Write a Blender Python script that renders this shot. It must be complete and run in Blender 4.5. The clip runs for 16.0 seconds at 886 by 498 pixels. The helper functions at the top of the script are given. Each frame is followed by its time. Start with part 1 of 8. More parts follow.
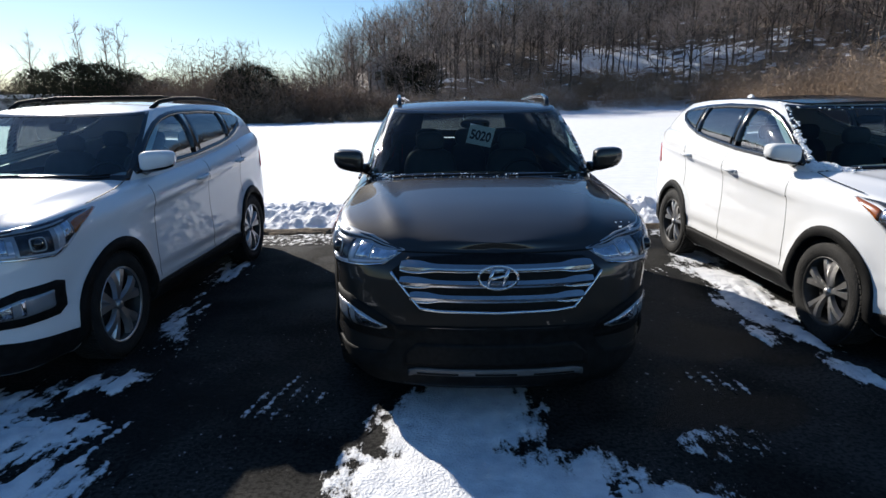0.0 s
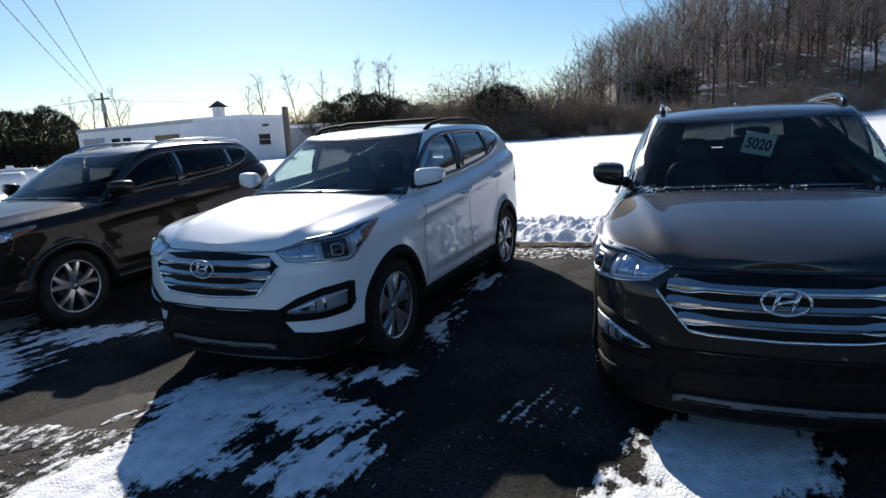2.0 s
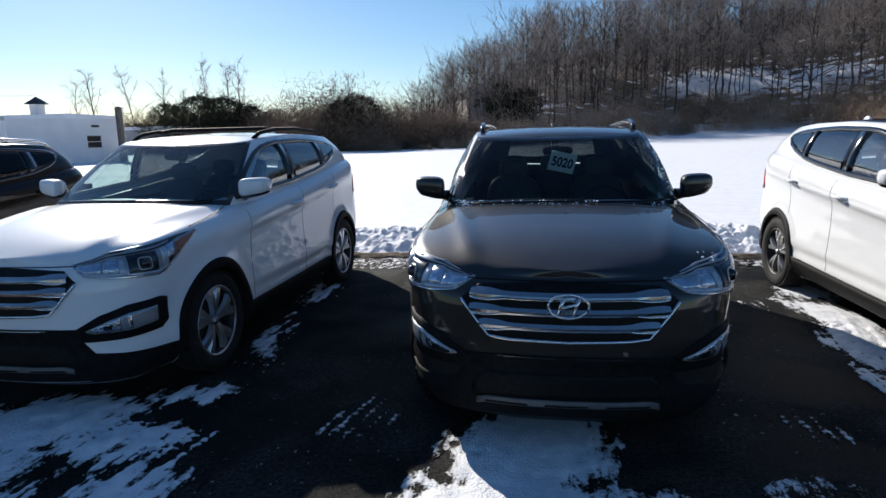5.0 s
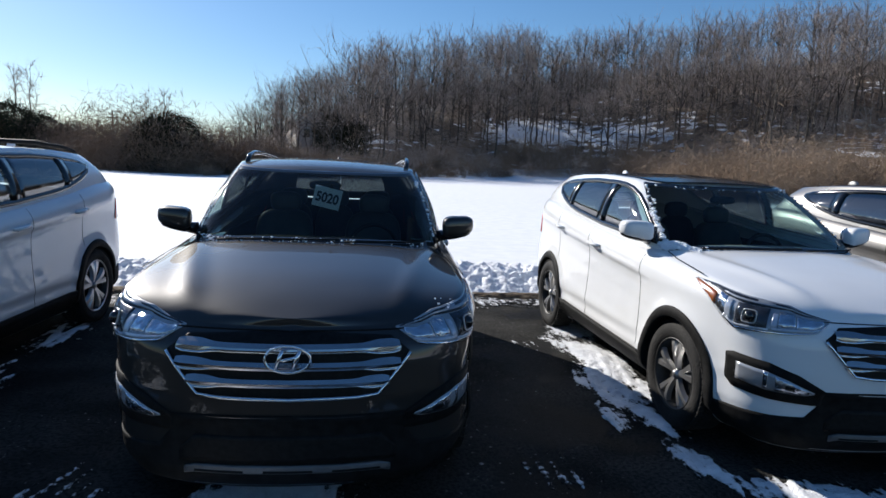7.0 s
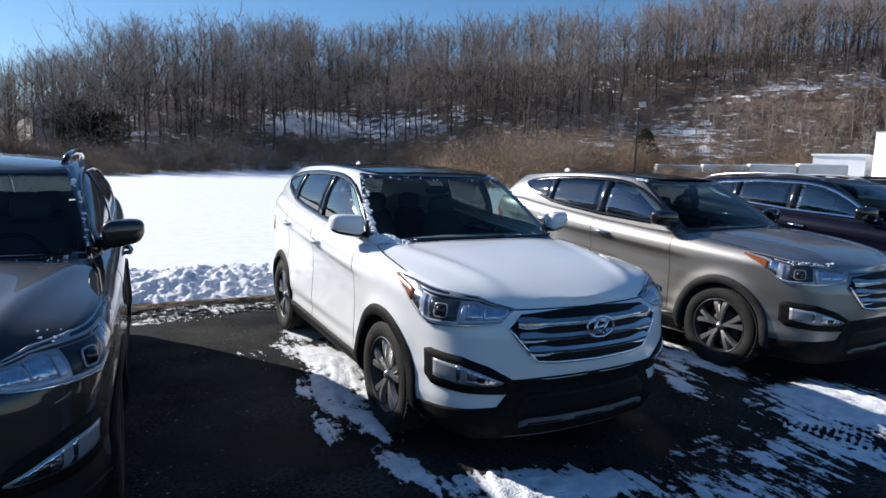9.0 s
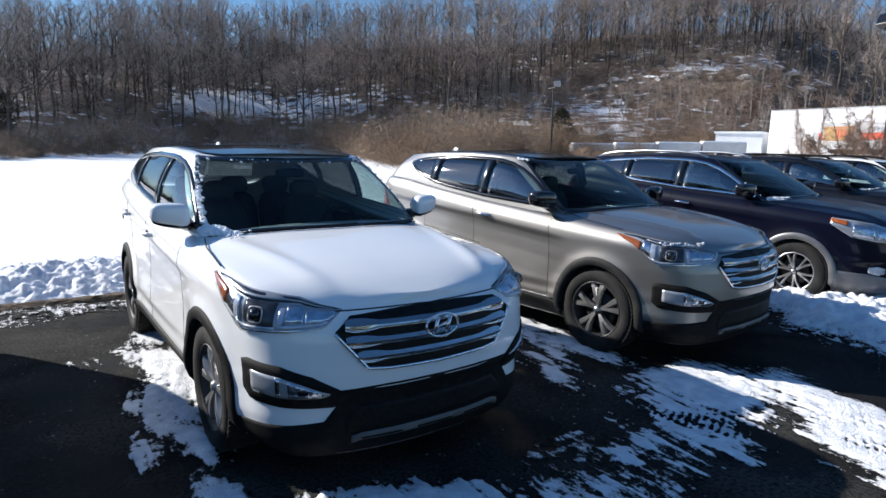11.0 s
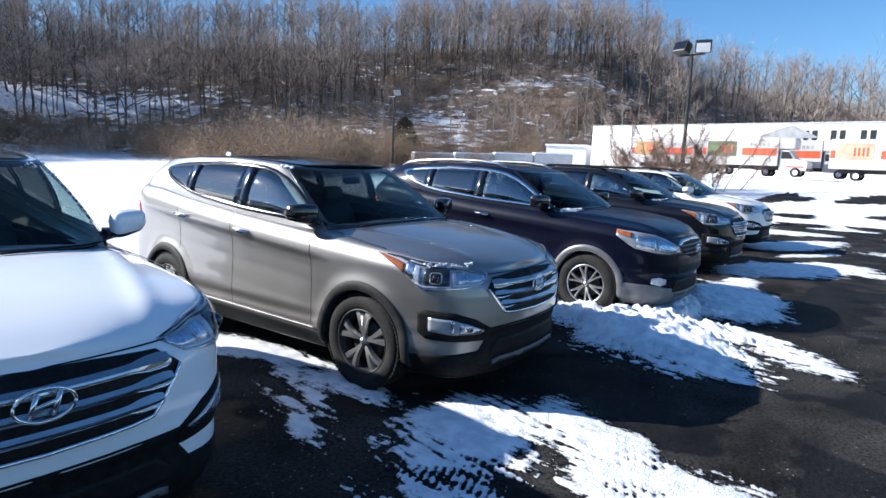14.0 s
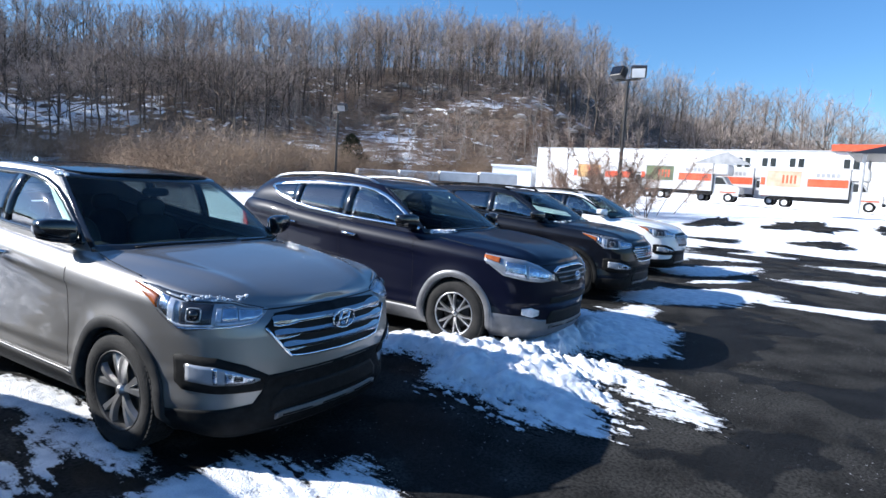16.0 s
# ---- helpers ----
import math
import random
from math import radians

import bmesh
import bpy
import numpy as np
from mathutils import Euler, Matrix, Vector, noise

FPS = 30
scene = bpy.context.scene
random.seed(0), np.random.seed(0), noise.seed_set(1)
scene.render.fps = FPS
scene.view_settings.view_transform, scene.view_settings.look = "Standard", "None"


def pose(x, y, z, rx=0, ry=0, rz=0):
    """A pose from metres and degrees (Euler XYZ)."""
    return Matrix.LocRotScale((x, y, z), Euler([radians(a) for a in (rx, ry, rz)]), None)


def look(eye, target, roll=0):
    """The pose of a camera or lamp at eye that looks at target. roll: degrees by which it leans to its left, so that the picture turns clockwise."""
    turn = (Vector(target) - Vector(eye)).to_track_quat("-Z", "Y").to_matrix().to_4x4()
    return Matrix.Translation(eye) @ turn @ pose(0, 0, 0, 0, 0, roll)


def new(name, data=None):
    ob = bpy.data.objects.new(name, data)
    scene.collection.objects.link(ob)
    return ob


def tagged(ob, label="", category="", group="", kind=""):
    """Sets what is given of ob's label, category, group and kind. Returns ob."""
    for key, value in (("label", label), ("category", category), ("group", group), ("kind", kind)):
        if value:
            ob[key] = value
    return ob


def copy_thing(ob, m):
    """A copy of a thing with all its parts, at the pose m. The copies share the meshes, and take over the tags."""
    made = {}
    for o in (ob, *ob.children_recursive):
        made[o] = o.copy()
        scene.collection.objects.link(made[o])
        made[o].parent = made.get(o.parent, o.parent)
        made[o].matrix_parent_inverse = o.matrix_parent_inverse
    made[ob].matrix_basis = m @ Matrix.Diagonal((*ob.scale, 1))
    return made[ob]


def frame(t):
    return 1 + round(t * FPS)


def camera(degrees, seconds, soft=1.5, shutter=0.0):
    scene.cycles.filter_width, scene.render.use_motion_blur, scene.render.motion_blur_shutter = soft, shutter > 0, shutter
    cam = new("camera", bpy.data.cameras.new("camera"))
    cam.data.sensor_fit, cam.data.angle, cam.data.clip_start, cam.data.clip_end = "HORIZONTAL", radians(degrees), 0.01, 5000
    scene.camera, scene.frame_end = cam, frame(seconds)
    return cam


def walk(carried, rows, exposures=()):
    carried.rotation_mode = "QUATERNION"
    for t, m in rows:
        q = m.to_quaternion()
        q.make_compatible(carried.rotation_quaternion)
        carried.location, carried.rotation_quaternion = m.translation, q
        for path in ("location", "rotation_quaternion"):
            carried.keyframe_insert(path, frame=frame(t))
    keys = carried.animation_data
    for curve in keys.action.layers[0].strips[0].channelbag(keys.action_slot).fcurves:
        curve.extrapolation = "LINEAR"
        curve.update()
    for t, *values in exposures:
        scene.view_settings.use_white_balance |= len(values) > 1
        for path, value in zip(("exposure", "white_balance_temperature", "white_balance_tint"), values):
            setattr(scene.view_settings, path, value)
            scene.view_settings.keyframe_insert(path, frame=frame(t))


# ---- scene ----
cam = camera(71.8, 16.0)
# seconds, x, y, z, yaw, pitch, roll
ROWS = [
    (0, 0.002, 0.001, 1.696, -1.87, -13.36, 0.53),
    (0.5, 0.065, 0.037, 1.705, 1.50, -12.97, 0.15),
    (1, 0.020, 0.023, 1.710, 8.65, -11.68, 1.32),
    (1.5, -0.044, 0.010, 1.702, 15.31, -10.74, 2.20),
    (2, -0.110, -0.021, 1.694, 20.25, -11.27, 3.30),
    (2.5, -0.138, -0.035, 1.703, 23.32, -11.35, 3.49),
    (3, -0.153, -0.048, 1.697, 25.74, -11.53, 3.05),
    (3.5, -0.131, -0.047, 1.698, 24.25, -11.55, 3.14),
    (4, -0.079, -0.044, 1.704, 18.97, -10.92, 4.06),
    (4.5, 0.001, -0.029, 1.705, 13.97, -10.89, 3.57),
    (5, 0.136, -0.010, 1.703, 7.19, -10.85, 1.28),
    (5.2, 0.178, -0.009, 1.702, 4.55, -10.84, 0.16),
    (7.3, 0.725, 0.320, 1.712, -11.62, -7.57, -0.64),
    (7.5, 0.787, 0.344, 1.706, -14.51, -8.02, 0.83),
    (8, 0.900, 0.470, 1.718, -20.34, -7.45, 1.01),
    (8.5, 1.085, 0.503, 1.712, -24.62, -8.76, 0.06),
    (9, 1.338, 0.497, 1.730, -27.86, -7.63, -1.64),
    (9.2, 1.403, 0.520, 1.722, -32.66, -8.19, -2.39),
    (11.3, 2.092, 0.635, 1.743, -35.63, -9.76, -0.82),
    (11.5, 2.146, 0.672, 1.733, -36.60, -10.73, -0.86),
    (12, 2.306, 0.742, 1.753, -39.67, -8.40, -0.49),
    (12.5, 2.505, 0.724, 1.743, -38.99, -9.28, -0.45),
    (13, 2.716, 0.632, 1.759, -37.91, -9.93, -0.70),
    (13.5, 2.883, 0.630, 1.751, -43.48, -9.86, -1.61),
    (14, 3.112, 0.709, 1.748, -48.75, -8.16, -2.08),
    (14.5, 3.399, 0.643, 1.741, -47.21, -6.68, -3.43),
    (15, 3.701, 0.534, 1.771, -46.84, -6.90, -3.76),
    (15.5, 4.076, 0.476, 1.749, -53.98, -6.41, -3.48),
    (16, 4.379, 0.392, 1.758, -52.95, -6.25, -3.44),
]
walk(cam, [(t, pose(x, y, z, 90 + pitch, roll, yaw)) for t, x, y, z, yaw, pitch, roll in ROWS],
     exposures=[(0.0, 0.50, 6700, 10), (5.0, 0.36, 6600, 10), (7.5, 0.42, 6450, 10), (9.0, 0.47, 6400, 10), (11.5, 0.74, 6350, 10), (13.0, 0.93, 6250, 10), (16.0, 1.05, 6000, 10)])

# ---- daylight: low winter sun behind the row of cars ----
SUN_AZ, SUN_EL = -36.0, 28.0  # degrees to the right of +y, degrees above the horizon
world = bpy.data.worlds.new("winter_sky")
scene.world = world
world.use_nodes = True
sky = world.node_tree.nodes.new("ShaderNodeTexSky")
sky.sky_type = "NISHITA"
sky.sun_disc = False
sky.sun_elevation = radians(SUN_EL)
sky.sun_rotation = radians(SUN_AZ)
sky.air_density, sky.dust_density, sky.ozone_density = 1.0, 0.22, 5.0
back = world.node_tree.nodes["Background"]
back.inputs["Strength"].default_value = 0.062
deep = world.node_tree.nodes.new("ShaderNodeHueSaturation")  # clear, dry winter air
deep.inputs["Saturation"].default_value, deep.inputs["Value"].default_value = 1.12, 1.36
world.node_tree.links.new(sky.outputs[0], deep.inputs["Color"])
world.node_tree.links.new(deep.outputs[0], back.inputs["Color"])
sun = new("sun", bpy.data.lights.new("sun", "SUN"))
sun.data.energy, sun.data.angle, sun.data.color = 5.0, radians(0.55), (1.0, 0.95, 0.88)
sun_way = Vector((math.sin(radians(SUN_AZ)) * math.cos(radians(SUN_EL)), math.cos(radians(SUN_AZ)) * math.cos(radians(SUN_EL)), math.sin(radians(SUN_EL))))
sun.matrix_world = look(sun_way * 50, (0, 0, 0))

# ---- materials ----
def mat(name, base, rough=0.5, metal=0.0, coat=0.0, base2=None, scale=8.0, detail=6.0, bump=0.0, bump_scale=60.0, rough2=None, spec=0.5, vary=0.0, stretch=(1, 1, 1), contrast=(0.35, 0.65)):
    """A Principled surface whose colour, roughness and relief vary with noise at two scales."""
    m = bpy.data.materials.new(name)
    m.use_nodes = True
    nt = m.node_tree
    b = nt.nodes["Principled BSDF"]
    b.inputs["Roughness"].default_value = rough
    b.inputs["Metallic"].default_value = metal
    b.inputs["Coat Weight"].default_value = coat
    b.inputs["Coat Roughness"].default_value = 0.03
    b.inputs["Specular IOR Level"].default_value = spec
    tc = nt.nodes.new("ShaderNodeTexCoord")
    mp = nt.nodes.new("ShaderNodeMapping")
    mp.inputs["Scale"].default_value = stretch
    nt.links.new(tc.outputs["Object"], mp.inputs["Vector"])
    n1 = nt.nodes.new("ShaderNodeTexNoise")
    n1.inputs["Scale"].default_value, n1.inputs["Detail"].default_value = scale, detail
    nt.links.new(mp.outputs[0], n1.inputs["Vector"])
    ramp = nt.nodes.new("ShaderNodeValToRGB")
    ramp.color_ramp.elements[0].position, ramp.color_ramp.elements[1].position = contrast
    ramp.color_ramp.elements[0].color = (*base, 1)
    ramp.color_ramp.elements[1].color = (*(base2 or base), 1)
    nt.links.new(n1.outputs["Fac"], ramp.inputs["Fac"])
    out = ramp.outputs["Color"]
    if vary:
        oi = nt.nodes.new("ShaderNodeObjectInfo")
        hsv = nt.nodes.new("ShaderNodeHueSaturation")
        mr = nt.nodes.new("ShaderNodeMapRange")
        mr.inputs["To Min"].default_value, mr.inputs["To Max"].default_value = 1 - vary, 1 + vary
        nt.links.new(oi.outputs["Random"], mr.inputs["Value"])
        nt.links.new(mr.outputs[0], hsv.inputs["Value"])
        nt.links.new(out, hsv.inputs["Color"])
        out = hsv.outputs["Color"]
    nt.links.new(out, b.inputs["Base Color"])
    if rough2 is not None:
        r = nt.nodes.new("ShaderNodeMapRange")
        r.inputs["To Min"].default_value, r.inputs["To Max"].default_value = rough, rough2
        nt.links.new(n1.outputs["Fac"], r.inputs["Value"])
        nt.links.new(r.outputs[0], b.inputs["Roughness"])
    if bump:
        n2 = nt.nodes.new("ShaderNodeTexNoise")
        n2.inputs["Scale"].default_value, n2.inputs["Detail"].default_value = bump_scale, 4
        nt.links.new(mp.outputs[0], n2.inputs["Vector"])
        bp = nt.nodes.new("ShaderNodeBump")
        bp.inputs["Strength"].default_value, bp.inputs["Distance"].default_value = bump, 0.02
        nt.links.new(n2.outputs["Fac"], bp.inputs["Height"])
        nt.links.new(bp.outputs[0], b.inputs["Normal"])
    return m


def glass(name, tint, mirror=0.035):
    """Thin tinted automotive glass: mostly clear, with a real mirror coat by Fresnel."""
    m = bpy.data.materials.new(name)
    m.use_nodes = True
    nt = m.node_tree
    nt.nodes.remove(nt.nodes["Principled BSDF"])
    tr = nt.nodes.new("ShaderNodeBsdfTransparent")
    tr.inputs["Color"].default_value = (*tint, 1)
    gl = nt.nodes.new("ShaderNodeBsdfGlossy")
    gl.inputs["Roughness"].default_value = 0.02
    lw = nt.nodes.new("ShaderNodeLayerWeight")
    lw.inputs["Blend"].default_value = 0.5
    pw = nt.nodes.new("ShaderNodeMath")
    pw.operation = "POWER"
    pw.inputs[1].default_value = 5.0
    nt.links.new(lw.outputs["Facing"], pw.inputs[0])
    fr = nt.nodes.new("ShaderNodeMapRange")
    fr.inputs["To Min"].default_value, fr.inputs["To Max"].default_value = mirror, 0.85
    nt.links.new(pw.outputs[0], fr.inputs["Value"])
    mx = nt.nodes.new("ShaderNodeMixShader")
    nt.links.new(fr.outputs[0], mx.inputs[0])
    nt.links.new(tr.outputs[0], mx.inputs[1])
    nt.links.new(gl.outputs[0], mx.inputs[2])
    nt.links.new(mx.outputs[0], nt.nodes["Material Output"].inputs["Surface"])
    return m


def paint(name, base, metal=0.0, dirt=0.06, rough=0.36, coat=1.0):
    """Clear-coated car paint with a thin film of road salt."""
    d = tuple(c * (1 - dirt) + 0.3 * dirt for c in base)
    return mat(name, base, rough=rough, metal=metal, coat=coat, base2=d, scale=3.0, rough2=rough + 0.10, contrast=(0.3, 0.75), spec=0.1)


def asphalt_mat():
    """Worn asphalt: binder, pale aggregate showing in the worn parts, damp darker stains."""
    m = mat("asphalt", (0.011, 0.0108, 0.0102), 0.9, base2=(0.046, 0.0445, 0.041), scale=1.6, detail=12, bump=0.35, bump_scale=130, rough2=0.97, spec=0.09)
    nt = m.node_tree
    b = nt.nodes["Principled BSDF"]
    old = b.inputs["Base Color"].links[0].from_socket
    tc = [n for n in nt.nodes if n.bl_idname == "ShaderNodeTexCoord"][0]

    def noise(scale, detail, low, high, lo_val, hi_val):
        n = nt.nodes.new("ShaderNodeTexNoise")
        n.inputs["Scale"].default_value, n.inputs["Detail"].default_value = scale, detail
        nt.links.new(tc.outputs["Object"], n.inputs["Vector"])
        r = nt.nodes.new("ShaderNodeMapRange")
        r.inputs["From Min"].default_value, r.inputs["From Max"].default_value = low, high
        r.inputs["To Min"].default_value, r.inputs["To Max"].default_value = lo_val, hi_val
        nt.links.new(n.outputs["Fac"], r.inputs["Value"])
        return r.outputs[0]

    stone = nt.nodes.new("ShaderNodeMix")
    stone.data_type = "RGBA"
    stone.inputs["B"].default_value = (0.15, 0.142, 0.13, 1)
    both = nt.nodes.new("ShaderNodeMath")
    both.operation = "MULTIPLY"
    nt.links.new(noise(170.0, 2, 0.56, 0.70, 0.0, 1.0), both.inputs[0])
    nt.links.new(noise(1.3, 8, 0.40, 0.66, 0.0, 0.7), both.inputs[1])
    nt.links.new(both.outputs[0], stone.inputs["Factor"])
    nt.links.new(old, stone.inputs["A"])
    chips = nt.nodes.new("ShaderNodeMix")
    chips.data_type = "RGBA"
    chips.blend_type = "MULTIPLY"
    chips.inputs["B"].default_value = (0.35, 0.35, 0.36, 1)
    nt.links.new(noise(42.0, 3, 0.46, 0.60, 0.0, 0.9), chips.inputs["Factor"])
    nt.links.new(stone.outputs["Result"], chips.inputs["A"])
    salt = nt.nodes.new("ShaderNodeMix")
    salt.data_type = "RGBA"
    salt.inputs["B"].default_value = (0.42, 0.42, 0.43, 1)
    fleck = nt.nodes.new("ShaderNodeMath")
    fleck.operation = "MULTIPLY"
    nt.links.new(noise(28.0, 4, 0.66, 0.72, 0.0, 1.0), fleck.inputs[0])
    nt.links.new(noise(0.9, 4, 0.44, 0.60, 0.0, 0.8), fleck.inputs[1])
    nt.links.new(fleck.outputs[0], salt.inputs["Factor"])
    nt.links.new(chips.outputs["Result"], salt.inputs["A"])
    damp = nt.nodes.new("ShaderNodeMix")
    damp.data_type = "RGBA"
    damp.blend_type = "MULTIPLY"
    damp.inputs["B"].default_value = (0.36, 0.37, 0.39, 1)
    wet = noise(0.75, 14, 0.535, 0.555, 0.0, 1.0)
    nt.links.new(wet, damp.inputs["Factor"])
    nt.links.new(salt.outputs["Result"], damp.inputs["A"])
    nt.links.new(damp.outputs["Result"], b.inputs["Base Color"])
    gloss = nt.nodes.new("ShaderNodeMapRange")
    gloss.inputs["To Min"].default_value, gloss.inputs["To Max"].default_value = 0.93, 0.7
    nt.links.new(wet, gloss.inputs["Value"])
    nt.links.new(gloss.outputs[0], b.inputs["Roughness"])
    return m


def thin_snow_mat():
    """Old snow that thins out in streaks: where it is shallow the wet asphalt grit shows through."""
    m = mat("thin_snow", (0.66, 0.68, 0.72), 0.7, base2=(0.88, 0.89, 0.91), scale=9, detail=10, bump=0.7, bump_scale=70, spec=0.3)
    nt = m.node_tree
    b = nt.nodes["Principled BSDF"]
    old = b.inputs["Base Color"].links[0].from_socket
    tc = [n for n in nt.nodes if n.bl_idname == "ShaderNodeTexCoord"][0]
    depth = nt.nodes.new("ShaderNodeAttribute")
    depth.attribute_name = "depth"
    total = depth.outputs["Fac"]
    for scale, stretch, weight in ((26.0, (1, 0.22, 1), 0.42), (70.0, (1, 0.6, 1), 0.30), (190.0, (1, 1, 1), 0.20)):
        mp = nt.nodes.new("ShaderNodeMapping")
        mp.inputs["Scale"].default_value = stretch
        nt.links.new(tc.outputs["Object"], mp.inputs["Vector"])
        n = nt.nodes.new("ShaderNodeTexNoise")
        n.inputs["Scale"].default_value, n.inputs["Detail"].default_value = scale, 3
        nt.links.new(mp.outputs[0], n.inputs["Vector"])
        r = nt.nodes.new("ShaderNodeMapRange")
        r.clamp = False
        r.inputs["To Min"].default_value, r.inputs["To Max"].default_value = -weight, weight
        nt.links.new(n.outputs["Fac"], r.inputs["Value"])
        add = nt.nodes.new("ShaderNodeMath")
        nt.links.new(total, add.inputs[0])
        nt.links.new(r.outputs[0], add.inputs[1])
        total = add.outputs[0]
    cover = nt.nodes.new("ShaderNodeMapRange")
    cover.inputs["From Min"].default_value, cover.inputs["From Max"].default_value = -0.01, 0.07
    nt.links.new(total, cover.inputs["Value"])
    wet = nt.nodes.new("ShaderNodeMapRange")  # soaked grey slush along the melting edge
    wet.inputs["From Min"].default_value, wet.inputs["From Max"].default_value = 0.0, 0.22
    nt.links.new(total, wet.inputs["Value"])
    slush = nt.nodes.new("ShaderNodeMix")
    slush.data_type = "RGBA"
    slush.inputs["A"].default_value = (0.30, 0.295, 0.285, 1)
    nt.links.new(wet.outputs[0], slush.inputs["Factor"])
    nt.links.new(old, slush.inputs["B"])
    mix = nt.nodes.new("ShaderNodeMix")
    mix.data_type = "RGBA"
    mix.inputs["A"].default_value = (0.009, 0.009, 0.0088, 1)
    nt.links.new(cover.outputs[0], mix.inputs["Factor"])
    nt.links.new(slush.outputs["Result"], mix.inputs["B"])
    nt.links.new(mix.outputs["Result"], b.inputs["Base Color"])
    spec = nt.nodes.new("ShaderNodeMapRange")
    spec.inputs["To Min"].default_value, spec.inputs["To Max"].default_value = 0.07, 0.3
    nt.links.new(cover.outputs[0], spec.inputs["Value"])
    nt.links.new(spec.outputs[0], b.inputs["Specular IOR Level"])
    return m


def ground_mat():
    """Open snow, and under the trees brown leaf litter with broken snow where the woods are thin."""
    m = mat("snow_and_leaf_litter", (0.80, 0.82, 0.86), 0.75, base2=(0.88, 0.89, 0.91), scale=3, bump=0.5, bump_scale=30, spec=0.3)
    nt = m.node_tree
    b = nt.nodes["Principled BSDF"]
    white = b.inputs["Base Color"].links[0].from_socket
    tc = [n for n in nt.nodes if n.bl_idname == "ShaderNodeTexCoord"][0]

    def noise(scale, detail, stretch=(1, 1, 1)):
        mp = nt.nodes.new("ShaderNodeMapping")
        mp.inputs["Scale"].default_value = stretch
        nt.links.new(tc.outputs["Object"], mp.inputs["Vector"])
        n = nt.nodes.new("ShaderNodeTexNoise")
        n.inputs["Scale"].default_value, n.inputs["Detail"].default_value = scale, detail
        nt.links.new(mp.outputs[0], n.inputs["Vector"])
        return n.outputs["Fac"]

    def math_node(op, a, c):
        n = nt.nodes.new("ShaderNodeMath")
        n.operation = op
        for i, s in enumerate((a, c)):
            if isinstance(s, float):
                n.inputs[i].default_value = s
            else:
                nt.links.new(s, n.inputs[i])
        return n.outputs[0]

    bare = nt.nodes.new("ShaderNodeAttribute")
    bare.attribute_name = "bare"
    ragged = math_node("MULTIPLY", math_node("SUBTRACT", noise(0.45, 10, (1, 1, 3.0)), 0.5), 4.2)
    patch = math_node("MULTIPLY", math_node("SUBTRACT", noise(0.07, 4), 0.5), 1.6)
    total = math_node("ADD", bare.outputs["Fac"], math_node("ADD", ragged, patch))
    cover = nt.nodes.new("ShaderNodeMapRange")
    cover.inputs["From Min"].default_value, cover.inputs["From Max"].default_value = -0.06, 0.10
    nt.links.new(total, cover.inputs["Value"])
    litter = nt.nodes.new("ShaderNodeValToRGB")
    litter.color_ramp.elements[0].color, litter.color_ramp.elements[1].color = (0.06, 0.044, 0.033, 1), (0.18, 0.135, 0.10, 1)
    litter.color_ramp.elements[0].position, litter.color_ramp.elements[1].position = 0.35, 0.65
    nt.links.new(noise(0.8, 8), litter.inputs["Fac"])
    mix = nt.nodes.new("ShaderNodeMix")
    mix.data_type = "RGBA"
    nt.links.new(cover.outputs[0], mix.inputs["Factor"])
    nt.links.new(white, mix.inputs["A"])
    nt.links.new(litter.outputs["Color"], mix.inputs["B"])
    nt.links.new(mix.outputs["Result"], b.inputs["Base Color"])
    return m


